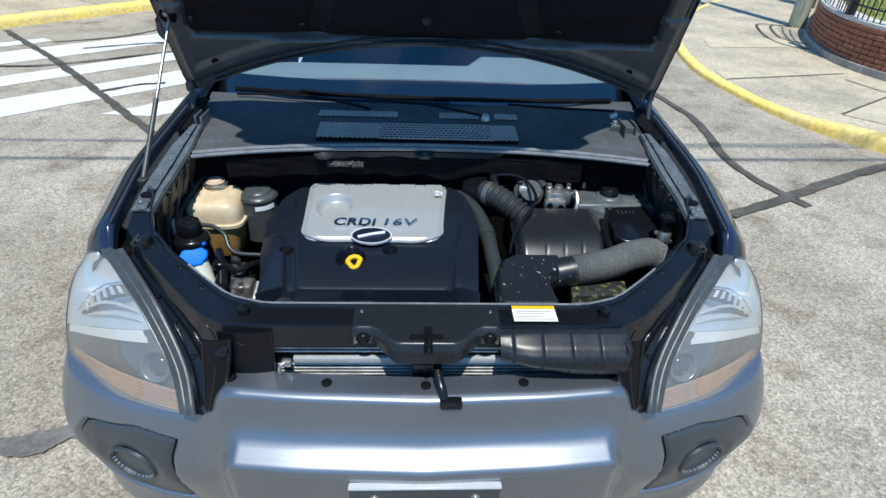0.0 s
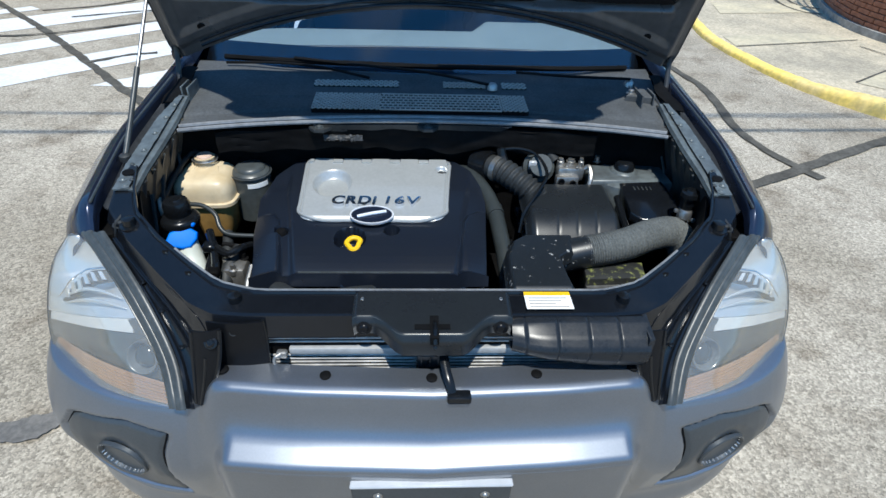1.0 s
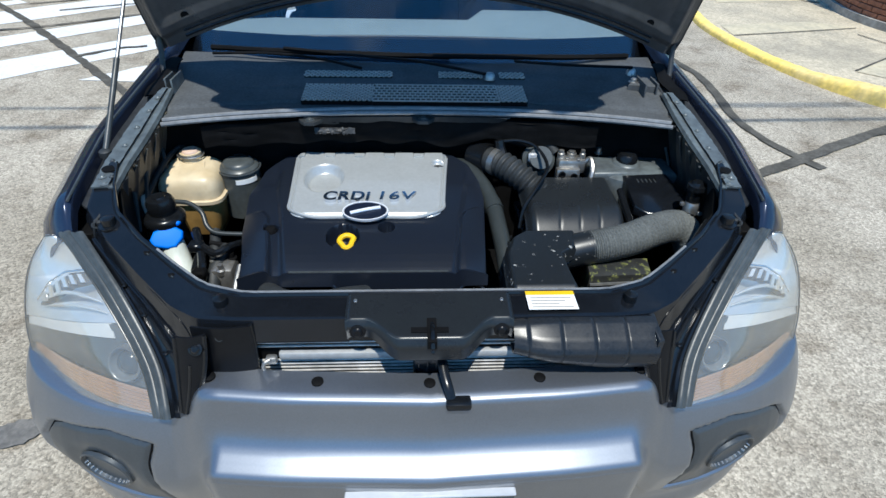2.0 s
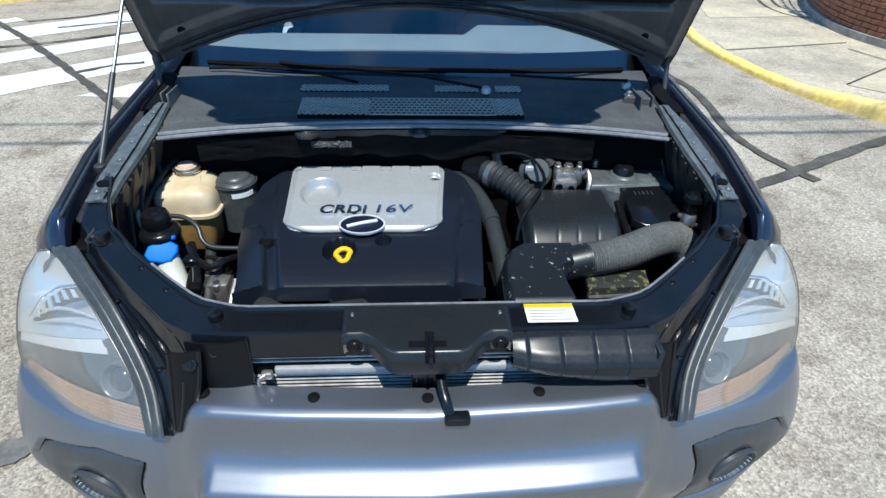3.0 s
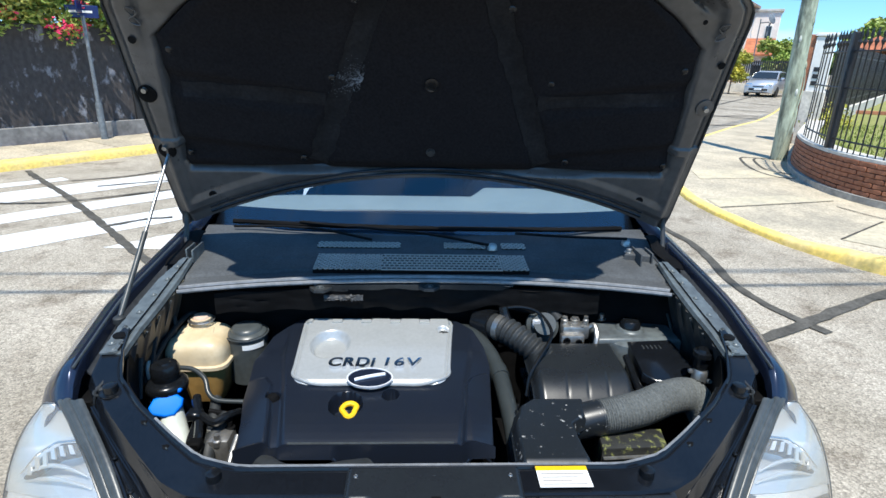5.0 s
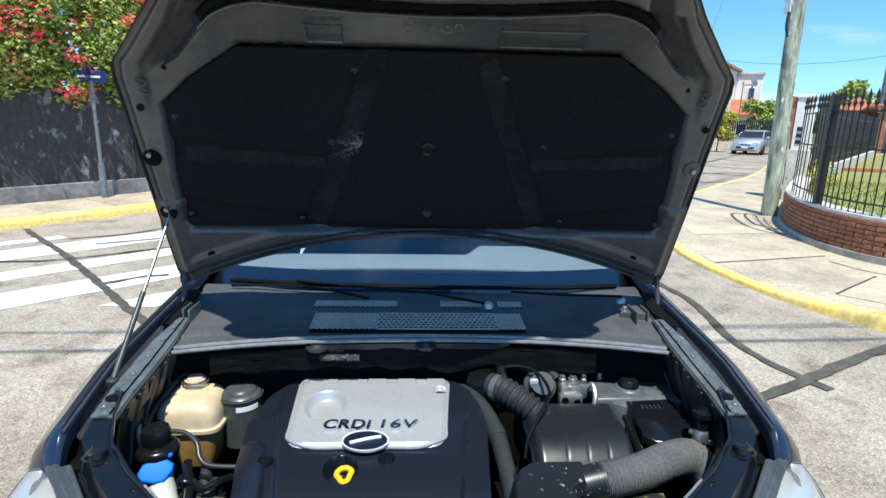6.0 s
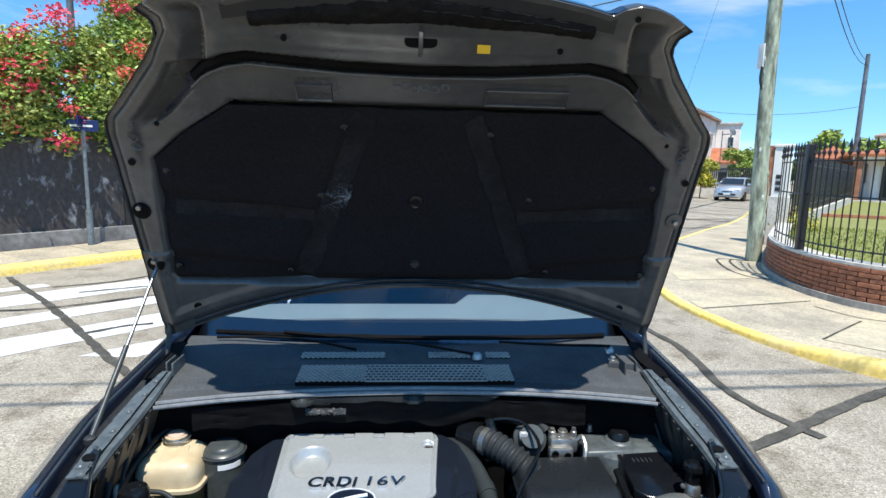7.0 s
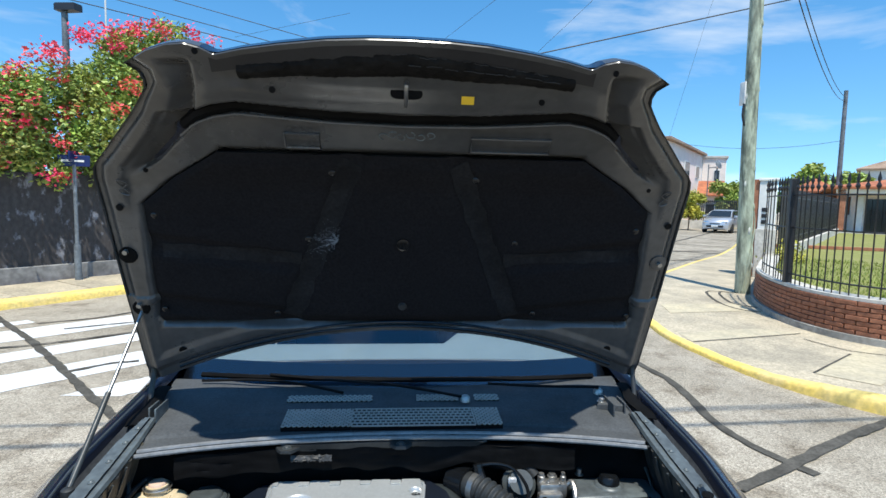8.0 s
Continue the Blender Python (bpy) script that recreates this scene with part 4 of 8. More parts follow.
part("shade", spun([(0, -0.04), (0.30, -0.03), (0.34, 0.02), (0.2, 0.08), (0, 0.11)], 16, m=Matrix.Translation((0.55, -0.33, 4.75)) @ Matrix.Rotation(radians(68), 4, "X") @ Matrix.Rotation(radians(25), 4, "Y")), M_STEELPOST, sl)
part("stem", tube([(0.5, -0.3, 4.5), (0.44, -0.27, 4.1), (0.43, -0.26, 3.7)], 0.06, 6), M_STEELPOST, sl)

# bungalow: tiled roof on a brick column, shaded porch with a dark grille gate
bun = house("bungalow", "low bungalow with an orange tile roof and shaded porch", (24.35, 26.3, 0.38), (13, 8, 2.35), M_CREAM, M_TILE, 0.9, -0.66,
            [("side", 2, 0.9, 1.5, 1.2)], 1.35)
for x in (-0.85, 5.2, 10.8):
    part("column", box((x, -1.15, 0), (x + 0.38, -0.80, 2.34), 0.015, 1), M_BRICK, bun)
part("floor_slab", box((-1.1, -1.3, 0), (13.2, 0, 0.10), 0.01, 1), M_COPING, bun)
part("pilaster", box((0.02, -0.12, 0.1), (0.36, 0.0, 2.3), 0.01, 1), M_WHITEWALL, bun)
gate = part("gate", box((0.45, -0.05, 0.1), (2.9, -0.004, 1.85), 0.01, 1), M_PANE, bun)
for k in range(11):
    part("bar", tube([(0.5 + k * 0.235, -0.1, 0.12), (0.5 + k * 0.235, -0.1, 1.84)], 0.014, 5, 1), M_IRON, gate)
for k in range(3):
    part("scroll", tube([(0.85 + 0.8 * k + (0.05 + 0.03 * q) * math.cos(q * 0.8), -0.12, 0.95 + (0.05 + 0.03 * q) * math.sin(q * 0.8)) for q in range(13)], 0.02, 5, 1), M_IRON, gate)
part("window", box((3.6, -0.04, 0.9), (5.0, -0.004, 1.9), 0.01, 1), M_PANE, bun)
part("beam", box((-0.9, -1.15, 2.12), (13.0, -0.85, 2.345), 0.01, 1), M_CREAM, bun)
house("house", "white gabled house far behind the bungalow", (41.4, 45.0, 0), (12, 8, 5.2), M_WHITEWALL, M_EAVE, 1.7, -0.75, [("front", 2, 3, 1.2, 1.2)])
house("outhouse", "low outhouse with a dull red roof beyond the fence", (27.4, 35.0, 0), (2.6, 4, 2.75), M_BRICK, M_TILE, 0.9, -0.68, [], 0.25)
fw = thing("street_wall", "dark grey fence and gate wall along the far street", "wall")
fo = part("wall", box((0, -0.1, 0), (34, 0.1, 1.9), 0.02, 1), M_BLACKWALL, fw)
fo.location, fo.rotation_euler = at(-10.4, 38, 0), (0, 0, turn_u)
fo2 = part("wall", box((0, -0.1, 0), (16, 0.1, 2.2), 0.02, 1), M_IRON, fw)
fo2.location, fo2.rotation_euler = at(1.0, 40, 0), (0, 0, turn_u + 0.02)

fo3 = thing("street_fence", "dark grey iron fence along the far pavement", "fence", at=(21.75, 37.55, 0))
fo3.rotation_euler = (0, 0, -0.55)
part("plinth", box((-3.0, -0.09, 0), (4.6, 0.09, 0.62), 0.01, 1), M_COPING, fo3)
fs = part("slat", box((-0.04, -0.012, 0.62), (0.04, 0.012, 2.12), 0.003, 1), M_IRON, fo3)
for k in range(1, 36):
    again(fs, fo3, (0.13 * k, 0, 0))
part("rail", box((-0.05, -0.03, 1.98), (4.6, 0.03, 2.04), 0.003, 1), M_IRON, fo3)


def tree(name, label, base, height, spread, seed, leaf_m, count, size, category="tree"):
    t = thing(name, label, category, at=base)
    rnd, bm = random.Random(seed), bmesh.new()
    tube([(0, 0, 0), (0.05, 0.03, height * 0.3), (0.0, 0.1, height * 0.6)], lambda q: (0.05 - 0.03 * q) * height / 3, 8, into=bm)
    cl = []
    for k in range(13):
        a, h = k * 2.4, height * rnd.uniform(0.38, 0.92)
        e = Vector((math.cos(a) * spread * rnd.uniform(0.25, 0.9), math.sin(a) * spread * rnd.uniform(0.25, 0.9), h))
        tube([(0, 0.05, height * 0.35), e * 0.55 + Vector((0, 0, height * 0.12)), e], lambda q: (0.022 - 0.016 * q) * height / 3, 5, into=bm)
        cl.append((e, spread * rnd.uniform(0.26, 0.46)))
    part("trunk", bm, M_BARK, t)

    def where(r):
        c, rad = r.choice(cl)
        return c + Vector((r.gauss(0, 1), r.gauss(0, 1), r.gauss(0, 0.8))).normalized() * rad * r.uniform(0.4, 1.1)
    leafy("crown", leaves(seed + 1, count, where, size), leaf_m, t)
    return t


tree("tree", "round green tree beyond the fence", (34.3, 42.1, 0), 5.5, 2.2, 101, M_LEAF, 4200, 0.20)
tree("tree", "dark green tree far behind the bungalow", (47.0, 50.0, 0), 5.0, 3.2, 103, M_LEAF2, 4200, 0.22)
tree("tree", "green tree beside the tall thin pole", (37.4, 41.2, 0), 4.9, 1.5, 107, M_LEAF, 3000, 0.20)
tree("bush", "round bright green bush by the far kerb", (25.0, 38.2, 0), 3.5, 1.3, 111, M_LEAF, 6500, 0.11, "bush")
tree("bush", "yellow-green bush before the cream house", (19.9, 34.9, 0), 2.7, 1.0, 113, M_YBUSH, 5000, 0.09, "bush")
tree("tree", "dark green tree behind the flowering wall", at(-19, 2, 0), 5.0, 2.6, 117, M_LEAF2, 3000, 0.15)
# closing backdrop of far trees, on all sides
ring = []
rb = random.Random(9)
bv, bf_ = [], []
for k in range(9000):
    a = rb.uniform(0, 2 * math.pi)
    d = 130 + rb.uniform(-8, 8)
    h = (3.2 + 1.6 * math.sin(9 * a) + 1.2 * math.sin(23 * a + 1)) * rb.random() ** 0.7
    p = Vector((math.cos(a) * d, math.sin(a) * d, h + 0.3))
    q = Vector((rb.uniform(-1, 1), rb.uniform(-1, 1), rb.uniform(-1, 1))).normalized() * 1.3
    w = q.cross(Vector((rb.uniform(-1, 1), rb.uniform(-1, 1), rb.uniform(-1, 1)))).normalized() * 1.0
    i = len(bv)
    bv += [p - q, p + w, p + q, p - w]
    bf_.append((i, i + 1, i + 2, i + 3))
tagged(leafy("far_trees", (bv, bf_), M_LEAF2, None), "distant line of dark green trees", "trees", kind="stuff")

# silver hatchback parked in the far street
fc = thing("parked_car", "small silver hatchback parked in the far street", "car", at=(19.95, 31.75, 0))
fc.rotation_euler = (0, 0, -0.80)
CARX = [(0.0, 0.55, 0.30, 0.66), (0.12, 0.78, 0.22, 0.78), (0.5, 0.84, 0.20, 0.92), (1.0, 0.85, 0.20, 1.00), (2.0, 0.85, 0.20, 1.02), (3.2, 0.85, 0.20, 1.04), (3.75, 0.82, 0.24, 1.02), (3.95, 0.72, 0.32, 0.95)]
bm, prev = bmesh.new(), None
for y, hw, z0, z1 in CARX:
    r = [bm.verts.new((x * hw, y - 0.2, z)) for x, z in ((-0.94, z0), (-1, z0 + 0.25), (-0.98, z1 - 0.12), (-0.86, z1), (0.86, z1), (0.98, z1 - 0.12), (1, z0 + 0.25), (0.94, z0))]
    if prev:
        for i in range(8):
            bm.faces.new((prev[i], prev[(i + 1) % 8], r[(i + 1) % 8], r[i]))
    else:
        bm.faces.new(r)
    prev = r
bm.faces.new(prev[::-1])
part("body", bm, M_FARCAR, fc, smooth=50)
bm, prev = bmesh.new(), None
for y, hw, z in ((0.85, 0.74, 1.0), (1.55, 0.62, 1.44), (2.2, 0.62, 1.48), (3.2, 0.60, 1.43), (3.7, 0.66, 1.0)):
    r = [bm.verts.new((x * hw, y - 0.2, zz)) for x, zz in ((-1.12, min(z, 1.0)), (-0.98, z - 0.04 if z > 1.1 else z), (-0.8, z), (0.8, z), (0.98, z - 0.04 if z > 1.1 else z), (1.12, min(z, 1.0)))]
    if prev:
        for i in range(5):
            bm.faces.new((prev[i], prev[i + 1], r[i + 1], r[i]))
    prev = r
part("cabin", bm, M_FARCAR, fc, smooth=30)
part("windscreen", sheet(lambda u, v: ((u - 0.5) * (1.36 - 0.22 * v), 0.69 + 0.60 * v - 0.012, 1.03 + 0.36 * v + 0.012), 6, 4, 0.004), M_PANE, fc)
part("grille", box((-0.5, -0.225, 0.36), (0.5, -0.15, 0.50), 0.02, 1), M_IRON, fc)
part("grille", box((-0.30, -0.215, 0.57), (0.30, -0.17, 0.63), 0.015, 1), M_IRON, fc)
for sx in (-1, 1):
    part("side_window", sheet(lambda u, v: (sx * (0.852 - 0.20 * v), 0.95 + 0.35 * v + (2.45 - 0.45 * v) * u, 1.03 + 0.35 * v), 4, 3, 0.004), M_PANE, fc)
for sx in (-1, 1):
    part("headlamp", box((sx * 0.52 - 0.16, -0.17, 0.62), (sx * 0.52 + 0.16, -0.03, 0.76), 0.03, 2), M_CHROME, fc)
    part("mirror", box((sx * 0.93 - 0.1, 0.85, 0.98), (sx * 0.93 + 0.1, 0.98, 1.12), 0.03, 2), M_FARCAR, fc)
    for y in (0.55, 3.0):
        wh = part("wheel", spun([(0, -0.1), (0.29, -0.1), (0.31, -0.06), (0.31, 0.06), (0.29, 0.1), (0, 0.1)], 18, m=Matrix.Translation((sx * 0.77, y, 0.31)) @ Matrix.Rotation(radians(90), 4, "Y")), M_TYRE, fc)
part("number_plate", box((-0.2, -0.24, 0.40), (0.2, -0.225, 0.50), 0.004, 1), M_PAPER, fc)


# ---- the car: its nose towards -y, its middle line on x = 0 ----
car = thing("car", "dark blue sport utility car with its hood propped open", "car")


def lip_z(y):
    """Height of the fender's edge along the hood gap."""
    return 1.022 + 0.165 * y


def fender_lip(y):
    """Half width at the fender's folded edge."""
    return lerp(y, [0.03, 0.11, 0.20, 0.30, 0.37, 0.50, 0.75], [0.704, 0.712, 0.721, 0.730, 0.730, 0.722, 0.706])


def fender(sx):
    """Outer skin from the hood gap to the arch, with a folded lip."""
    def f(u, v):
        y = 0.035 + 0.925 * u
        z0 = lip_z(y)
        r = math.sqrt(max(0, 0.37 ** 2 - (y - 0.53) ** 2)) if abs(y - 0.53) < 0.37 else 0
        low = max(0.40, 0.36 + r)
        lx = fender_lip(y)
        prof = [(lx - 0.006, z0 - 0.030), (lx - 0.002, z0 - 0.006), (lx + 0.005, z0), (lx + 0.026, z0 - 0.010), (lx + 0.074, z0 - 0.055), (lx + 0.110, z0 - 0.125), (0.868, z0 - 0.22), (0.878, low + (z0 - 0.22 - low) * 0.5), (0.876, low)]
        k = v * (len(prof) - 1)
        i = min(int(k), len(prof) - 2)
        a, b = Vector(prof[i]), Vector(prof[i + 1])
        q = a.lerp(b, k - i)
        nose = lerp(y, [-0.02, 0.05, 0.15, 0.3], [0.055, 0.025, 0.008, 0.0])
        curl = 0.060 * (max(0.0, 0.095 - y) / 0.06) ** 2
        q = Vector((q.x, q.y - curl * (1 if v < 0.7 else 0.3)))
        return (sx * (q.x - nose * step(0.70, 0.88, q.x)), y + (0.06 * step(0.75, 0.88, q.x) if y < 0.1 else 0) * (0.1 - y) / 0.12, q.y)
    return sheet(f, 40, 24, 0.003 * sx)


def body_side(sx):
    def f(u, v):
        y = 0.96 + 2.98 * u
        r = math.sqrt(max(0, 0.37 ** 2 - (y - 3.16) ** 2)) if abs(y - 3.16) < 0.37 else 0
        low = max(0.34, 0.36 + r)
        belt = lerp(y, [0.96, 3.0, 3.95], [1.12, 1.19, 1.20])
        prof = [(0.775, belt), (0.815, belt - 0.05), (0.855, belt - 0.14), (0.874, belt - 0.28), (0.872, (belt + low) / 2 - 0.05), (0.884, low + 0.08), (0.872, low)]
        k = v * (len(prof) - 1)
        i = min(int(k), len(prof) - 2)
        q = Vector(prof[i]).lerp(Vector(prof[i + 1]), k - i)
        tail = 0.16 * step(3.5, 3.95, y)
        return (sx * (q.x - tail), y, q.y)
    return sheet(f, 48, 18, 0.004 * sx)


for sx in (-1, 1):
    part("fender", fender(sx), M_PAINT, car)
    side = part("body_side", body_side(sx), M_PAINT, car)
    part("door_handle", box((sx * 0.872 - 0.018, 1.75, 0.98), (sx * 0.872 + 0.018, 1.93, 1.01), 0.008, 2), M_PAINT, side)
    part("door_handle", box((sx * 0.872 - 0.018, 2.75, 0.98), (sx * 0.872 + 0.018, 2.93, 1.01), 0.008, 2), M_PAINT, side)
    part("sill", box((sx * 0.84 - 0.045, 0.92, 0.27), (sx * 0.84 + 0.045, 2.78, 0.40), 0.02, 2), M_BUMPER, car)
    # mirrors, pillars and side glass
    mir = part("mirror", spun([(0, -0.10), (0.07, -0.085), (0.10, -0.02), (0.105, 0.04), (0.095, 0.05), (0, 0.05)], 18, m=Matrix.Translation((sx * 0.965, 1.36, 1.20)) @ Matrix.Rotation(radians(-90), 4, "X") @ Matrix.Diagonal((1.15, 0.78, 1.0, 1))), M_PAINT, car)
    part("mirror_arm", tube([(sx * 0.80, 1.40, 1.13), (sx * 0.86, 1.40, 1.14), (sx * 0.93, 1.39, 1.17)], 0.028, 8), M_PLASTIC, mir)
    part("mirror_glass", spun([(0, 0.052), (0.088, 0.052), (0.088, 0.055), (0, 0.055)], 18, m=Matrix.Translation((sx * 0.965, 1.36, 1.20)) @ Matrix.Rotation(radians(-90), 4, "X") @ Matrix.Diagonal((1.15, 0.78, 1.0, 1))), M_CHROME, mir)
    part("pillar", tube([(sx * 0.765, 0.84, 1.10), (sx * 0.71, 1.25, 1.36), (sx * 0.645, 1.68, 1.605)], 0.035, 8, flat=1.3), M_PAINT, car)
    part("pillar", tube([(sx * 0.77, 2.16, 1.16), (sx * 0.655, 2.20, 1.62)], 0.04, 8, 2), M_GLOSSB, car)
    part("pillar", tube([(sx * 0.76, 3.30, 1.19), (sx * 0.655, 3.25, 1.62)], 0.06, 8, 2), M_PAINT, car)
    part("pillar", tube([(sx * 0.66, 3.92, 1.18), (sx * 0.61, 3.62, 1.60)], 0.05, 8, 2), M_PAINT, car)
    part("side_glass", sheet(lambda u, v: (sx * (0.772 - 0.115 * v), (0.98 + 0.68 * v) * (1 - u) + u * (3.90 - 0.28 * v), 1.14 + 0.46 * v), 12, 6, 0.004 * sx), M_PANE, car)
    for y in (0.53, 3.16):
        wm = Matrix.Translation((sx * 0.775, y, 0.345)) @ Matrix.Rotation(radians(90), 4, "Y")
        wheel = part("wheel", spun([(0.20, -0.105), (0.30, -0.11), (0.335, -0.09), (0.345, -0.05), (0.345, 0.05), (0.335, 0.09), (0.30, 0.11), (0.20, 0.105)], 30, m=wm), M_TYRE, car)
        rim = spun([(0.0, 0.06), (0.06, 0.065), (0.07, 0.05), (0.19, 0.075), (0.205, 0.10), (0.205, -0.09), (0, -0.09)], 24, m=wm if sx > 0 else Matrix.Translation((sx * 0.775, y, 0.345)) @ Matrix.Rotation(radians(-90), 4, "Y"))
        part("rim", rim, M_ALLOY, wheel)

roof = lambda u, v: ((u - 0.5) * 1.34 * (1 - 0.05 * v * v), 1.66 + 2.02 * v, 1.60 + 0.055 * math.sin(math.pi * min(1, 0.15 + 0.75 * v)) + 0.03 * (1 - (2 * u - 1) ** 2))
part("roof", sheet(roof, 16, 16, -0.02), M_PAINT, car)
part("tailgate", sheet(lambda u, v: ((u - 0.5) * (1.55 - 0.28 * v), 4.0 - 0.04 * (2 * u - 1) ** 2 * 3 - (0.0 if v < 0.6 else (v - 0.6) * 0.8), 0.42 + 1.20 * v), 14, 14, -0.01), M_PAINT, car)
part("rear_bumper", box((-0.82, 3.86, 0.36), (0.82, 4.05, 0.66), 0.05, 3), M_BUMPER, car)
part("underbody", box((-0.80, 0.92, 0.24), (0.80, 3.9, 0.36), 0.02, 1), M_DARK, car)
part("floor_pan", box((-0.76, 0.95, 0.36), (0.76, 3.85, 0.44), 0.01, 1), M_SEAT, car)


# windscreen, its black border, dashboard and what can be seen behind it
def wind(u, v, lift=0.0):
    x = (u - 0.5) * (1.50 - 0.22 * v)
    bow = 0.15 * (x / 0.75) ** 2
    return (x, 0.695 + 0.955 * v + bow * (1 - 0.5 * v) - lift * 0.5, 1.098 + 0.512 * v - 0.012 * (x / 0.75) ** 2 + lift)


ws = part("windscreen", sheet(wind, 24, 16, -0.004), G_WIND, car)
ws.visible_shadow = False
part("border", sheet(lambda u, v: Vector(wind(u, 0.125 * v - 0.01)) + Vector((0, 0.004, -0.008)), 24, 3, -0.002), M_FRIT, ws)
part("border", sheet(lambda u, v: Vector(wind(u, 0.94 + 0.06 * v)) + Vector((0, 0.004, -0.008)), 24, 2, -0.002), M_FRIT, ws)
def dash_top(u, v):
    """Sunlit top of the dashboard; its rear edge stands further back before the driver."""
    x = (u - 0.5) * 1.44
    rear = lerp(x, [-0.72, -0.62, -0.50, 0.17, 0.24, 0.55, 0.72], [1.00, 1.09, 1.125, 1.135, 1.30, 1.30, 1.20])
    front_ = 0.985 - 0.05 * (x / 0.7) ** 2
    w = min(1.0, v / 0.86)
    return (x, front_ + (rear - front_) * w, 1.108 + 0.018 * math.sin(1.6 * w) - 0.30 * step(0.86, 1.0, v))


dash = part("dashboard", sheet(dash_top, 60, 14, -0.008), M_DASH, car, "pale grey-green dashboard")
part("defroster_panel", sheet(lambda u, v: ((u - 0.5) * 1.44, 0.80 + 0.19 * v + (0.11 - 0.16 * v) * (2 * u - 1) ** 2, 1.062 + 0.042 * v), 30, 6, -0.01), M_NOSE, dash, "black defroster panel")
# Pale strip paints the highlight along the dashboard's front edge
part("edge_trim", tube([Vector(dash_top(u, 0.0)) + Vector((0, 0, 0.002)) for u in np.linspace(0.04, 0.96, 24)], 0.004, 6, 1), M_MESH, dash)
part("rear_panel", box((-0.70, 1.16, 0.75), (0.70, 1.46, 1.04), 0.04, 2), M_SEAT, dash)
part("instrument_hood", spun([(0.0, 0.08), (0.12, 0.07), (0.17, 0.0), (0.17, -0.05)], 20, m=Matrix.Translation((0.36, 1.38, 1.10)) @ Matrix.Diagonal((1.2, 0.7, 1, 1))), M_PLASTIC, dash)
sw = [(0.36 + 0.185 * math.cos(a), 1.50 - 0.06 * math.sin(a), 1.09 + 0.175 * math.sin(a)) for a in np.linspace(0, 2 * math.pi, 25)]
part("steering_wheel", tube(sw, 0.016, 8, 1), M_PLASTIC, car)
for x in (-0.36, 0.36):
    seat = part("seat", box((x - 0.25, 1.75, 0.55), (x + 0.25, 2.25, 0.74), 0.06, 3), M_SEAT, car)
    part("backrest", box((x - 0.24, 2.22, 0.70), (x + 0.24, 2.36, 1.32), 0.06, 3, turn=Matrix.Rotation(radians(-12), 3, "X")), M_SEAT, seat)
    part("headrest", box((x - 0.13, 2.30, 1.34), (x + 0.13, 2.40, 1.52), 0.04, 3), M_SEAT, seat)
part("rear_seat", box((-0.62, 2.85, 0.55), (0.62, 3.35, 1.22), 0.08, 3), M_SEAT, car)
part("headliner", sheet(lambda u, v: Vector(roof(u, v)) - Vector((0, 0, 0.035)), 8, 8, -0.004), M_SEAT, car)
part("interior_mirror", box((-0.12, 1.50, 1.50), (0.12, 1.53, 1.56), 0.012, 2), M_PLASTIC, car)
# Thin white strip at the rear of the dashboard top
part("paper", prism([(-0.15, 1.112), (0.16, 1.118), (0.10, 1.090), (-0.11, 1.086)], 1.1265, 1.1285), M_PAPER, dash, "thin white strip")

# ---- hood, standing open ----
HZ, HY = [1.06, 1.26, 1.40, 1.575, 1.637, 1.77, 1.89, 2.00], [0.713, 0.627, 0.565, 0.49, 0.463, 0.387, 0.287, 0.167]
hood_y = lambda z: lerp(z, HZ, HY)
EZ = [1.157, 1.21, 1.45, 1.62, 1.715, 1.745, 1.857, 1.903, 1.922, 1.938, 1.952, 1.972]
EW = [0.705, 0.713, 0.716, 0.717, 0.713, 0.705, 0.575, 0.530, 0.528, 0.552, 0.500, 0.420]
hood_b = lambda x: 1.325 - 0.335 * x * x
hood_t = lambda x: lerp(abs(x), [0, 0.08, 0.16, 0.25, 0.32, 0.375, 0.395, 0.425, 0.46, 0.50, 0.56], [1.986, 1.985, 1.981, 1.972, 1.963, 1.953, 1.962, 1.968, 1.965, 1.955, 1.930])


def bend(p):
    """The nose of the hood curls over towards the front of the car."""
    k = 1 - 0.115 * (max(0.0, p.z - 1.70) / 0.30) ** 1.25
    e = Vector((-0.022, -0.90, 1.66))
    return e + (p - e) * k


def hood_point(a, s, off=0.0, bow=0.0):
    """a across from -1 to 1, s from the hinge (0) to the nose (1); off: towards the outside."""
    ze = 1.157 + (1.938 - 1.157) * s
    w = lerp(ze, EZ, EW)
    x = a * w
    z = ze + (1 - s) ** 2 * (hood_b(x) - hood_b(0.705)) + s ** 3 * (hood_t(x) - hood_t(w))
    y = hood_y(z)
    o = off + bow * (1 - a * a)
    return bend(Vector((x, y, z))) + Vector((0, 0.90 * o, 0.42 * o))


def pad_half(z):
    return lerp(z, [1.335, 1.36, 1.66, 1.72, 1.785], [0.640, 0.652, 0.628, 0.545, 0.425])


def groove_z(x):
    """Height of the deep gap behind the nose."""
    return lerp(abs(x), [0, 0.16, 0.28, 0.36, 0.41, 0.455, 0.495], [1.858, 1.861, 1.868, 1.873, 1.866, 1.851, 1.824])


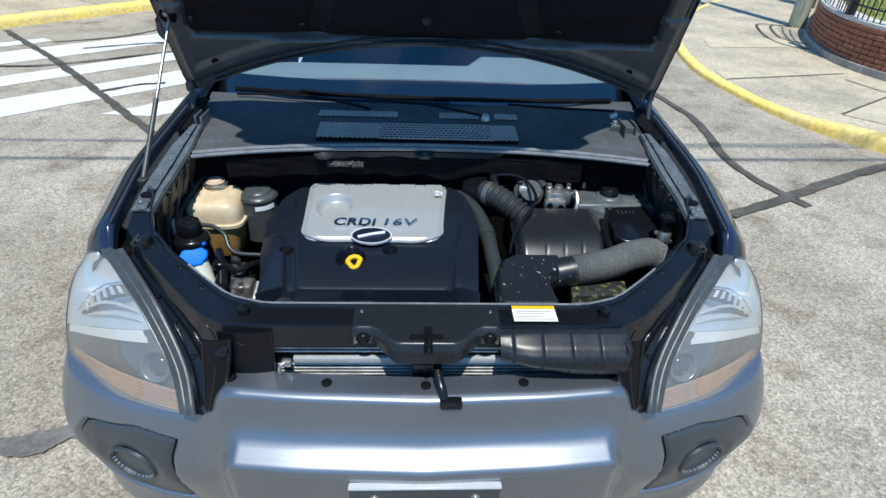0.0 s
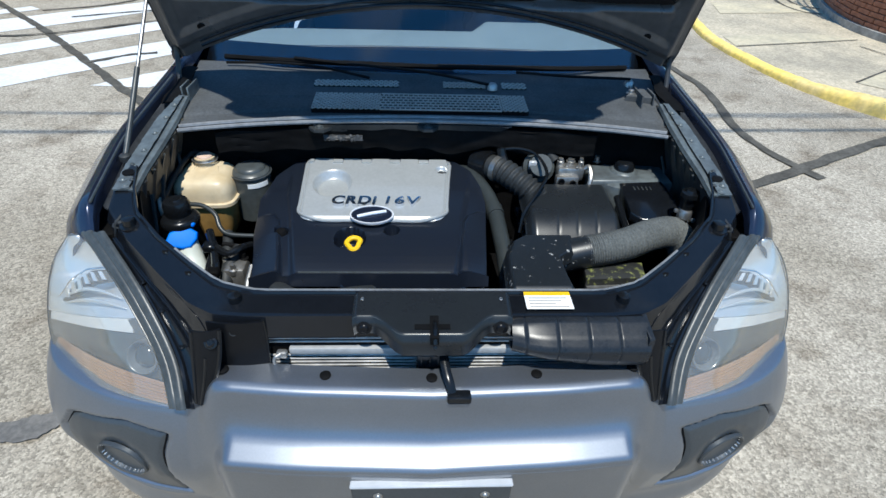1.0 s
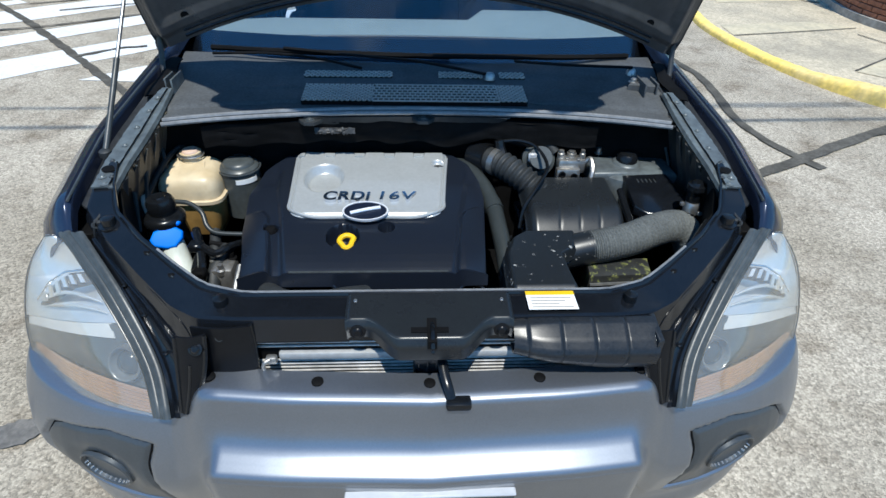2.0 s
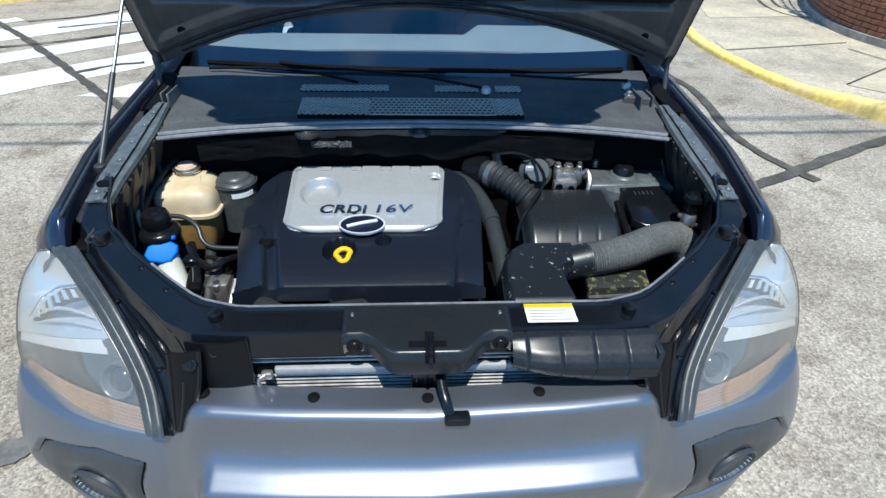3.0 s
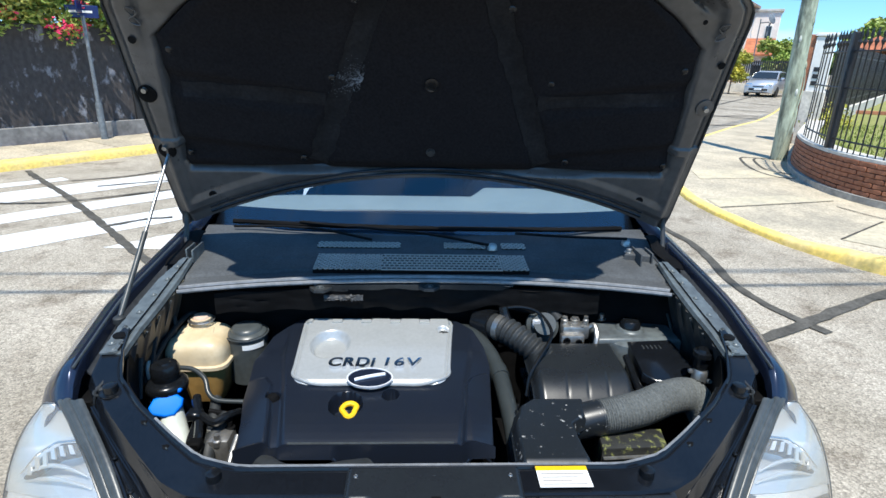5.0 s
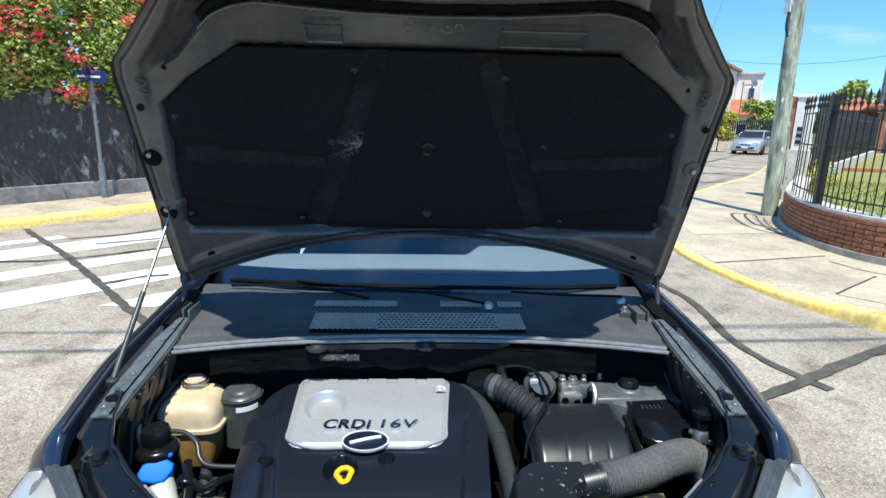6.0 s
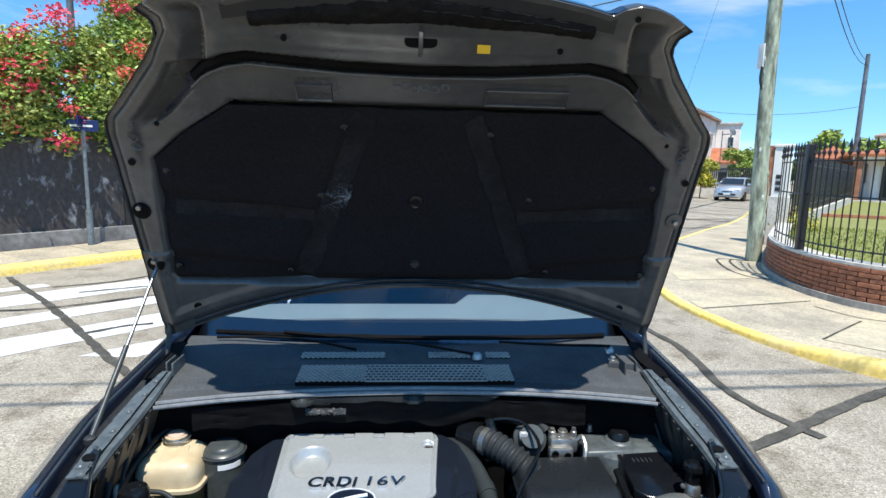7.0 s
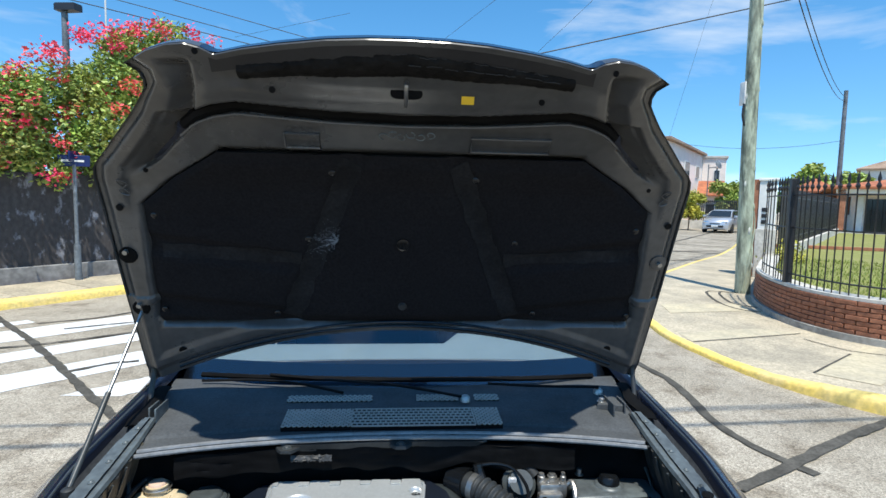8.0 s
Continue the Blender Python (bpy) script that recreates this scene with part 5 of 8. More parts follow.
def trough(x, z):
    """Depth of the pressed trough that runs from the corner tip down the side."""
    far = lerp(z, [1.720, 1.767, 1.814, 1.861, 1.901, 1.939, 1.96], [0.652, 0.603, 0.554, 0.503, 0.479, 0.489, 0.495])
    near = lerp(z, [1.720, 1.759, 1.811, 1.864, 1.909, 1.950, 1.96], [0.640, 0.572, 0.504, 0.457, 0.443, 0.436, 0.434])
    ends = step(1.722, 1.765, z) * (1 - step(1.938, 1.952, z))
    return 0.029 * ends * (max(0.0, min(1.0, (far - x) / (far - near))) - step(0.0, 0.014, near - x))


def hood_inner(u, v):
    a, s = 2 * u - 1, v
    p = hood_point(a, s)
    w = lerp(1.157 + 0.781 * s, EZ, EW)
    x = abs(a * w)
    z = 1.157 + 0.781 * s + (1 - s) ** 2 * (hood_b(x) - hood_b(0.705)) + s ** 3 * (hood_t(x) - hood_t(w))
    d = 0.0
    # rolled flange at the edge, then the pressed channel frame
    edge = w - x
    d += 0.016 * step(0.010, 0.030, edge) - 0.010 * step(0.055, 0.075, edge) * (1 - step(0.0, 0.09, 1.70 - z)) * (1 if z < 1.86 else 0)
    # recess behind the pad
    deep_in = min(pad_half(z) - x, 1.79 - z, z - 1.335)
    d -= 0.028 * step(-0.006, 0.014, deep_in)
    # gap behind the nose, with a sharp upper lip
    gz = groove_z(x)
    if x < 0.52:
        d -= 0.034 * (1 - step(0.005, 0.013, abs(z - gz))) * (1 - step(0.49, 0.51, x))
        d += 0.008 * step(0.008, 0.013, z - gz) * (1 - step(0.030, 0.060, z - gz)) * (1 - step(0.40, 0.48, x))
    # lower rail, stepped along the arc
    low = z - hood_b(x)
    d += 0.007 * step(0.02, 0.040, low) * (1 if z < 1.42 else 0) - 0.008 * step(0.052, 0.075, low) * (1 if z < 1.40 else 0) * step(0.03, 0.06, edge)
    d -= trough(x, z)
    return p + Vector((0, -0.90, -0.42)) * d


hood = part("hood", sheet(lambda u, v: hood_point(2 * u - 1, v, 0.018, 0.012), 56, 48, -0.004), M_PAINT, car, "dark blue painted hood panel")
part("inner_frame", sheet(hood_inner, 220, 300, 0.003), M_HOODIN, hood, "grey-brown painted pressed inner frame", smooth=60)
# hem that joins inner frame and outer skin: the nose is painted, the sides are bare inner paint
for line, material in (([(a, 1.0) for a in np.linspace(0.72, -0.72, 50)], M_PAINT), ([(-a, 1.0) for a in np.linspace(0.72, 1, 12)] + [(-1.0, s) for s in np.linspace(1, 0, 60)] + [(a, 0.0) for a in np.linspace(-1, 1, 40)] + [(1.0, s) for s in np.linspace(0, 1, 60)] + [(a, 1.0) for a in np.linspace(1, 0.72, 12)], M_HOODIN)):
    bm, prev = bmesh.new(), None
    c = hood_point(0.0, 0.5)
    for a, s in line:
        o = [hood_point(a, s, -0.004), hood_point(a, s, -0.008), hood_point(a, s, 0.012), hood_point(a, s, 0.022, 0.012)]
        for i, k in ((1, 0.003), (2, 0.004)):
            q = o[i] - c
            o[i] = o[i] + Vector((q.x, 0, q.z)).normalized() * k
        r = [bm.verts.new(p) for p in o]
        if prev:
            for i in range(3):
                bm.faces.new((prev[i], prev[i + 1], r[i + 1], r[i]))
        prev = r
    part("hem", bm, material, hood)


def pad_face(u, v):
    z = 1.345 + 0.435 * v
    x = (2 * u - 1) * (pad_half(z) - 0.006)
    e = min(pad_half(z) - abs(x), 1.787 - z, z - 1.338)
    puff = 0.012 * step(0.0, 0.035, e)
    ax = abs(x)
    ribs = 0.0
    for x0, z0, x1, z1 in ((0.12, 1.78, 0.30, 1.35), (0.30, 1.52, 0.62, 1.56), (0.30, 1.36, 0.64, 1.40)):
        t = max(0, min(1, ((ax - x0) * (x1 - x0) + (z - z0) * (z1 - z0)) / ((x1 - x0) ** 2 + (z1 - z0) ** 2)))
        dd = math.hypot(ax - x0 - t * (x1 - x0), z - z0 - t * (z1 - z0))
        ribs = max(ribs, math.exp(-(dd / 0.026) ** 4))
    puff -= 0.010 * ribs
    o = -(puff + 0.002)
    return bend(Vector((x, hood_y(z) - 0.004, z))) + Vector((0, 0.9 * o, 0.42 * o))


pad = part("insulation_pad", sheet(pad_face, 110, 70, 0.004), M_PAD, hood, "black felt heat pad with pressed ribs")
HN = Vector((0, -0.92, -0.39))
HROT = HN.to_track_quat("Z", "Y").to_matrix().to_4x4()


def on_hood(x, z, lift=0.0):
    return bend(Vector((x, hood_y(z), z))) + HN * lift


rd = random.Random(21)
fv, ff = [], []
for k in range(2600):
    if k < 1900:
        a, q = rd.uniform(0, 2 * math.pi), abs(rd.gauss(0, 0.030))
        x, z = -0.165 + 1.5 * q * math.cos(a) * (1 + 0.4 * math.sin(5 * a)), 1.578 + 0.7 * q * math.sin(a)
    else:
        q = 0.02
        x, z = -0.045 + rd.gauss(0, 0.026), 1.600 + rd.gauss(0, 0.014)
    p, r_ = on_hood(x, z, 0.0165), rd.uniform(0.0002, 0.0006) + 0.0006 * math.exp(-(q / 0.012) ** 2)
    i = len(fv)
    fv += [p + Vector((-2 * r_, 0, -r_ * 0.5)), p + Vector((r_, 0, -r_)), p + Vector((2.4 * r_, 0, r_ * 0.4)), p + Vector((-r_ * 0.6, 0, r_))]
    ff.append((i, i + 1, i + 2, i + 3))
leafy("dust_flakes", (fv, ff), M_PADDUST, pad, "whitish dust smear")
for sx in (-1, 1):
    for x0, z0, x1, z1, w in ((0.125, 1.765, 0.215, 1.56, 0.030), (0.215, 1.56, 0.300, 1.36, 0.032), (0.26, 1.53, 0.60, 1.545, 0.022)):
        def rib_at(u, v, sx=sx, q=(x0, z0, x1, z1, w)):
            x, z = q[0] + (q[2] - q[0]) * u, q[1] + (q[3] - q[1]) * u
            n_ = Vector((q[3] - q[1], -(q[2] - q[0]))).normalized() * q[4] * (2 * v - 1) * (0.8 + 0.3 * noise.noise(Vector((u * 6, q[0] * 9, sx))))
            x, z = x + n_.x, z + n_.y
            f = pad_face(min(1, max(0, 0.5 + sx * x / (2 * (pad_half(z) - 0.006)))), min(1, max(0, (z - 1.345) / 0.435)))
            return f + HN * 0.0015
        part("pressed_rib", sheet(rib_at, 30, 6, 0.0006), M_PADRIB, pad)
clip = None
for x, z in ((-0.60, 1.635), (-0.172, 1.745), (0.168, 1.735), (0.60, 1.615), (0.285, 1.578), (-0.24, 1.582), (-0.003, 1.572), (-0.625, 1.385), (-0.335, 1.375), (0.36, 1.375), (0.632, 1.368)):
    if clip is None:
        clip = part("clip", spun([(0.0085, 0), (0.0085, 0.003), (0.006, 0.005), (0.0, 0.006)], 12), M_PLASTIC, pad)
        clip.location, clip.rotation_euler = on_hood(x, z, 0.014), HROT.to_euler()
    else:
        again(clip, pad, on_hood(x, z, 0.014), HROT.to_euler())
stud = part("bump_stop", spun([(0.020, 0), (0.020, 0.004), (0.010, 0.006), (0.009, 0.013), (0, 0.014)], 14, m=Matrix.Translation(on_hood(-0.002, 1.398, 0.012)) @ HROT), M_RUBBER, pad)
part("bump_stop", spun([(0.017, 0), (0.017, 0.006), (0.008, 0.008), (0, 0.006)], 14, m=Matrix.Translation(on_hood(-0.003, 1.572, 0.016)) @ HROT), M_PLASTIC, pad)
hole = None
for x, z, r in ((-0.60, 1.262, 0.012), (0.598, 1.262, 0.012), (-0.672, 1.655, 0.0085), (0.682, 1.632, 0.0085), (-0.588, 1.742, 0.0055), (0.60, 1.722, 0.0055), (-0.274, 1.908, 0.006), (0.285, 1.903, 0.006), (-0.405, 1.963, 0.0055), (0.424, 1.955, 0.0055)):
    m = Matrix.Translation(on_hood(x, z, 0.026 if 1.88 < z < 1.93 else 0.020)) @ HROT
    part("hole", spun([(0, 0), (r, 0), (r, 0.0015), (0, 0.0015)], 14, m=m), M_DARK, hood)
for sx, zz in ((-1, 1.535), (-1, 1.39), (1, 1.530)):
    m = Matrix.Translation(on_hood(sx * 0.683, zz, 0.016)) @ HROT
    st = part("rod_socket", spun([(0, 0), (0.022, 0), (0.022, 0.004), (0.012, 0.006), (0, 0.006)], 16, m=m), M_DARK if sx < 0 else M_HOODIN, hood)
    part("stud", spun([(0, 0.006), (0.006, 0.006), (0.006, 0.016), (0, 0.016)], 10, m=Matrix.Translation(on_hood(sx * 0.683, zz + (0.012 if sx < 0 else 0), 0.016)) @ HROT), M_STEEL, st)


def foam(u, v):
    """A torn strip stuck along the nose, ragged at its lower edge."""
    x = -0.335 + 0.680 * u
    lo = lerp(abs(x), [0, 0.15, 0.22, 0.345], [1.937, 1.931, 1.931, 1.922])
    hi = lerp(abs(x), [0, 0.10, 0.19, 0.345], [1.972, 1.966, 1.958, 1.943])
    n = noise.noise(Vector((x * 30, v * 3, 0))) + 0.6 * noise.noise(Vector((x * 85, v * 9, 4)))
    z = lo - 0.0015 * noise.noise(Vector((x * 45, 2, 0))) - 0.0012 * noise.noise(Vector((x * 120, 7, 0))) + (hi - lo) * v
    return bend(Vector((x, hood_y(z), z))) + HN * (0.020 + 0.010 * math.sin(math.pi * v) + 0.0025 * n)


foam_strip = part("foam_seal", sheet(foam, 220, 16, 0.006), M_FOAM, hood, "torn black foam strip", smooth=20)
rt = random.Random(8)
for k in range(16):
    u0, v0, w0 = 0.98 * (k + rt.uniform(0.1, 0.6)) / 17, 0.94 - 0.35 * (k % 2) + rt.uniform(-0.05, 0.05), rt.uniform(0.03, 0.06)
    u0 = 0.45 + 0.5 * u0
    part("tear", tube([Vector(foam(u0 + w0 * q, max(0.0, min(1.0, v0 + 0.03 * noise.noise(Vector((q * 7, k, 0))))))) + HN * 0.001 for q in np.linspace(0, 1, 9)], 0.0007, 5, 1), M_TORN, foam_strip)


def nose_face(u, v):
    x = (2 * u - 1) * 0.385
    lo = lerp(abs(x), [0, 0.10, 0.19, 0.345, 0.385], [1.966, 1.960, 1.952, 1.937, 1.932])
    z = lo + (hood_t(x) - 0.002 - lo) * v
    return on_hood(x, z, 0.022 - 0.006 * v)


part("nose_strip", sheet(nose_face, 60, 6, 0.004), M_NOSE, hood, "smooth black nose strip")
part("groove_lip", tube([on_hood(x, groove_z(x) - 0.0125, 0.0145) for x in np.linspace(-0.490, 0.490, 70)], 0.0036, 8, 1), M_HOODIN, hood)
# Near-black tube laid in the gap paints the shadow inside it
part("groove_seal", tube([on_hood(x, groove_z(x), -0.012) for x in np.linspace(-0.485, 0.485, 60)], 0.0135, 8, 1), M_DARK, hood)
for k in range(6):
    a0 = -0.052 + 0.021 * k
    part("paint_mark", tube([on_hood(a0 + (0.012 - 0.0006 * j) * math.cos(q), 1.826 + 0.006 * math.sin(q) + 0.004 * (k % 2), 0.0180) for j, q in enumerate(np.linspace(0.9 * k, 0.9 * k + 5.2, 12))], 0.0014, 5, 1), M_BAYPAINT, hood)
part("latch_hole", prism([(0.031 * (abs(math.cos(a)) ** 0.45) * (1 if math.cos(a) > 0 else -1), 0.011 * (abs(math.sin(a)) ** 0.8) * (1 if math.sin(a) > 0 else -1)) for a in np.linspace(0, 2 * math.pi, 25)[:-1]], 0.0, 0.0015), M_DARK, hood).matrix_local = Matrix.Translation(on_hood(-0.002, 1.909, 0.0205)) @ HROT
part("striker", tube([on_hood(-0.003, 1.888, 0.022), on_hood(-0.003, 1.896, 0.045), on_hood(-0.003, 1.924, 0.045), on_hood(-0.003, 1.928, 0.022)], 0.004, 8), M_STEEL, hood)
# Added glossy tubes that only catch highlight lines along the lower arc
for o_, r_ in ((0.010, 0.0045), (0.024, 0.0035)):
    part("arc_seal", tube([on_hood(x, hood_b(x) + o_, 0.016) for x in np.linspace(-0.62, 0.62, 50)], r_, 8, 1), M_GLOSSB, hood)
tag = part("tag", box((-0.0125, -0.0125, 0), (0.0125, 0.0125, 0.0006)), M_YEL, hood, "small yellow sticker")
tag.matrix_local = Matrix.Translation(on_hood(0.127, 1.905, 0.0215)) @ HROT
for x0, x1, zz in ((-0.268, -0.192, 1.813), (0.146, 0.330, 1.813)):
    pts = [on_hood(x, z, 0.018) for x, z in ((x0, zz - 0.014), (x0, zz + 0.014), (x1, zz + 0.014), (x1, zz - 0.014), (x0, zz - 0.014))]
    part("pressing", tube(pts, 0.0034, 8, 1), M_HOODIN, hood)
for sx in (-1, 1):
    part("pressing", tube([on_hood(sx * (0.652 + 0.011 * math.sin(2 * q)), 1.700 + 0.016 * math.cos(q) + 0.3 * 0.011 * math.sin(2 * q), 0.0165) for q in np.linspace(0, 2 * math.pi, 25)], 0.0016, 6, 1), M_HOODIN, hood)
    part("hinge", tube([(sx * 0.692, 0.60, 1.075), (sx * 0.700, 0.63, 1.12), (sx * 0.702, 0.655, 1.19), (sx * 0.704, 0.62, 1.27)], 0.007, 8, flat=0.5), M_WINGIN, car)
    part("hinge_plate", box((sx * 0.685 - 0.022, 0.53, 1.066), (sx * 0.685 + 0.022, 0.64, 1.076), 0.003, 1), M_BAYPAINT, car)

# prop rod
rod = part("prop_rod", tube([(-0.702, 0.247, 1.055), (-0.700, 0.29, 1.096), (-0.688, 0.50, 1.312), (-0.683, 0.552, 1.370), (-0.683, 0.562, 1.388)], 0.0040, 10, 4), M_STEEL, car)
part("sleeve", tube([(-0.702, 0.250, 1.058), (-0.697, 0.33, 1.140), (-0.694, 0.40, 1.210)], 0.0062, 10, 3), M_GREYTRIM, rod)
part("pivot", spun([(0, 0), (0.013, 0), (0.013, 0.012), (0.008, 0.016), (0, 0.016)], 14, m=Matrix.Translation((-0.702, 0.244, 1.045))), M_RUBBER, rod)

# ---- cowl ----
cowl_front = lambda x: 0.455 - 0.17 * x * x


def cowl_pt(u, v):
    """Flat front strip, a fold, then the panel that rises to the windscreen."""
    x = (u - 0.5) * 2 * lerp(v, [0, 0.12, 0.5, 1], [0.628, 0.640, 0.665, 0.70])
    y0, y1 = cowl_front(x) + 0.006, 0.715 + 0.085 * (x / 0.7) ** 2
    y = y0 + (y1 - y0) * v
    fold = 0.17 - 0.05 * (x / 0.68) ** 2
    z = 1.072 + 0.006 * step(fold - 0.012, fold + 0.012, v) + 0.030 * max(0.0, v - fold)
    z += 0.003 * math.exp(-((v - 0.40) / 0.015) ** 2) * step(0.30, 0.36, abs(x)) * (1 - step(0.46, 0.50, abs(x)))
    return (x, y, z - 0.01 * (x / 0.68) ** 4 + 0.010 * v * step(0.42, 0.58, abs(x)))


cowl = part("cowl", sheet(cowl_pt, 80, 80, -0.006), M_COWL, car, "black plastic cowl panel")
for off_, zz, rr in ((0.0, 1.075, 0.0062), (-0.0135, 1.070, 0.0058)):
    part("seal_strip", tube([(x, cowl_front(x) + off_, zz - 0.01 * (x / 0.68) ** 4) for x in np.linspace(-0.628, 0.622, 30)], rr, 8, 2), M_SEAL, cowl, "grey rubber seal along the cowl edge")
part("gutter", sheet(lambda u, v: ((u - 0.5) * 1.29, cowl_front((u - 0.5) * 1.29) - 0.012 + 0.03 * v, 1.064 - 0.012 * v), 40, 2, -0.004), M_RUBBER, cowl)
part("gutter_face", sheet(lambda u, v: (-0.30 + 0.52 * u, cowl_front(-0.30 + 0.52 * u) - 0.014 + 0.010 * v, 1.062 - 0.030 * v * step(0.0, 0.06, u) * (1 - step(0.94, 1.0, u))), 40, 3, 0.004), M_RUBBER, cowl)


def clipped_bar(bm, x0, x1, y0, y1, px, py, way, half, z):
    """One slanting bar of a lattice, cut to its rectangle."""
    t0, t1 = max((x0 - px) / way[0] if way[0] > 0 else (x1 - px) / way[0], (y0 - py) / way[1]), min((x1 - px) / way[0] if way[0] > 0 else (x0 - px) / way[0], (y1 - py) / way[1])
    if t1 - t0 < 0.004:
        return
    a, b = Vector((px + way[0] * t0, py + way[1] * t0, 0)), Vector((px + way[0] * t1, py + way[1] * t1, 0))
    d = (b - a).normalized()
    n_ = Vector((-d.y, d.x, 0)) * half
    q = [a - n_, a + n_, b + n_, b - n_]
    lo = [bm.verts.new((v.x, v.y, z)) for v in q]
    hi = [bm.verts.new((v.x, v.y, z + 0.003)) for v in q]
    bm.faces.new(hi)
    for k in range(4):
        bm.faces.new((lo[k], lo[(k + 1) % 4], hi[(k + 1) % 4], hi[k]))


def grille(x0, x1, y0, y1, z, pitch_x, pitch_y, half):
    """A lattice of slanting bars with real openings between them."""
    bm = bmesh.new()
    n_ = int((x1 - x0) / pitch_x) + int((y1 - y0) / pitch_y) + 3
    for k in range(-n_, n_ + 1):
        for sg in (-1, 1):
            clipped_bar(bm, x0, x1, y0, y1, (x0 + x1) / 2 + k * pitch_x, y0, (sg * pitch_x, pitch_y), half, z + (0.0004 if sg > 0 else 0))
    for w in bm.verts:
        w.co.z += 0.075 * (w.co.y - y0)
    return part("grille", bm, M_MESH, cowl, smooth=0)


def slotted(x0, x1, y0, y1, z, nx, ny, bar):
    """A grille of straight crossing bars, every other row set over by half a slot."""
    bm = bmesh.new()
    dy = (y1 - y0) / ny
    for j in range(ny + 1):
        y = y0 + dy * j
        box((x0, y - 1.1 * bar, z), (x1, y + 1.1 * bar, z + 0.003), into=bm)
    for j in range(ny):
        for i in range(nx + 1):
            x = x0 + (x1 - x0) * (i + (0.5 if j % 2 and i < nx else 0)) / nx
            box((x - bar, y0 + dy * j, z - 0.0004), (x + bar, y0 + dy * (j + 1), z + 0.0026), into=bm)
    for w in bm.verts:
        w.co.z += 0.075 * (w.co.y - y0)
    return part("grille", bm, M_MESH, cowl, smooth=0)


for x0, x1 in ((-0.310, -0.133), (-0.130, 0.196), (0.200, 0.268)):
    part("grille_bed", prism([(x0 - 0.001, 0.469), (x1 + 0.001, 0.469), (x1 + 0.001, 0.567), (x0 - 0.001, 0.567)], 1.07, lambda x, y: 1.0875 + 0.075 * (y - 0.470)), M_DARK, cowl)
grille(-0.310, -0.133, 0.470, 0.566, 1.0885, 0.0140, 0.0165, 0.0021)
slotted(-0.130, 0.196, 0.470, 0.566, 1.0885, 24, 6, 0.0018)
grille(0.200, 0.268, 0.470, 0.566, 1.0885, 0.0140, 0.0165, 0.0021)
for x0, x1 in ((-0.325, -0.085), (0.045, 0.165), (0.215, 0.285)):
    part("grille_bed", box((x0 - 0.001, 0.617, 1.080), (x1 + 0.001, 0.659, 1.0985), 0.002, 1), M_DARK, cowl)
    grille(x0, x1, 0.618, 0.656, 1.0990, 0.0140, 0.019, 0.0021)


def stud_at(x, y, z, parent, r=0.013, material=None, tall=0.012):
    p = part("bolt", spun([(r * 1.5, 0), (r * 1.5, 0.002), (r, 0.003), (r * 0.95, tall), (r * 0.6, tall + 0.002), (0, tall + 0.001)], 14), material or M_RUBBER, parent)
    p.location = (x, y, z)
    return p


for x in (-0.284, -0.002):
    pts = [(x - 0.030, 0.0), (x - 0.022, -0.016), (x - 0.012, -0.026), (x + 0.012, -0.026), (x + 0.022, -0.016), (x + 0.030, 0.0)]
    tb = part("tab", prism([(px, cowl_front(x) - 0.014 + py) for px, py in pts], 1.050, 1.059, 0.003, 2), M_RUBBER, cowl)
    stud_at(x, cowl_front(x) - 0.026, 1.058, tb, 0.008, M_GREYTRIM, 0.005)
part("cover_panel", prism([(-0.612, 0.399), (-0.490, 0.425), (-0.498, 0.466), (-0.606, 0.446)], 1.0655, 1.0745, 0.002, 1), M_COWL, cowl)
for sx in (-1, 1):
    for k, xx in enumerate((0.640, 0.664) if sx < 0 else (0.592, 0.632)):
        part("rib", box((sx * xx - 0.0022, 0.515 + 0.02 * k, 1.085), (sx * xx + 0.0022, 0.595, 1.122 - 0.004 * k), 0.001, 1), M_COWL if sx > 0 else M_BAYPAINT, cowl)
    if sx > 0:
        part("rib_foot", prism([(0.560, 0.560), (0.632, 0.545), (0.632, 0.612), (0.600, 0.618)], 1.08, 1.110, 0.004, 1), M_COWL, cowl)
        stud_at(0.578, 0.575, 1.108, cowl, 0.009, M_STEEL, 0.010)
    # near-black sheet paints the hinge well's shadow, between cowl end and fender
    part("hinge_well", sheet(lambda u, v, sx=sx: (sx * (0.664 + 0.040 * v + 0.006 * math.sin(9 * u)), 0.49 + 0.20 * u, lip_z(0.49 + 0.20 * u) - 0.014 + 0.004 * math.sin(math.pi * v)), 14, 4, -0.003 * sx), M_DARK, cowl)
# wipers
for px, pts in ((0.185, [(0.185, 0.61, 1.112), (0.0, 0.665, 1.128), (-0.16, 0.70, 1.132), (-0.40, 0.755, 1.136)]), (0.60, [(0.60, 0.66, 1.122), (0.42, 0.655, 1.128), (0.26, 0.67, 1.132)])):
    wp = part("wiper", tube(pts, 0.0065, 8, 4, flat=0.6), M_DARK, car)
    part("pivot", spun([(0.015, 0), (0.014, 0.012), (0.009, 0.018), (0, 0.018)], 14, m=Matrix.Translation((px, 0.61 if px < 0.3 else 0.66, 1.100))), M_STEEL, wp)
part("wiper_blade", tube([(-0.62, 0.80, 1.122), (-0.40, 0.757, 1.126), (-0.1, 0.727, 1.128), (0.08, 0.722, 1.126)], 0.008, 6, 5), M_DARK, car)
part("wiper_blade", tube([(0.03, 0.717, 1.130), (0.25, 0.717, 1.130), (0.45, 0.732, 1.127), (0.62, 0.767, 1.122)], 0.008, 6, 5), M_DARK, car)
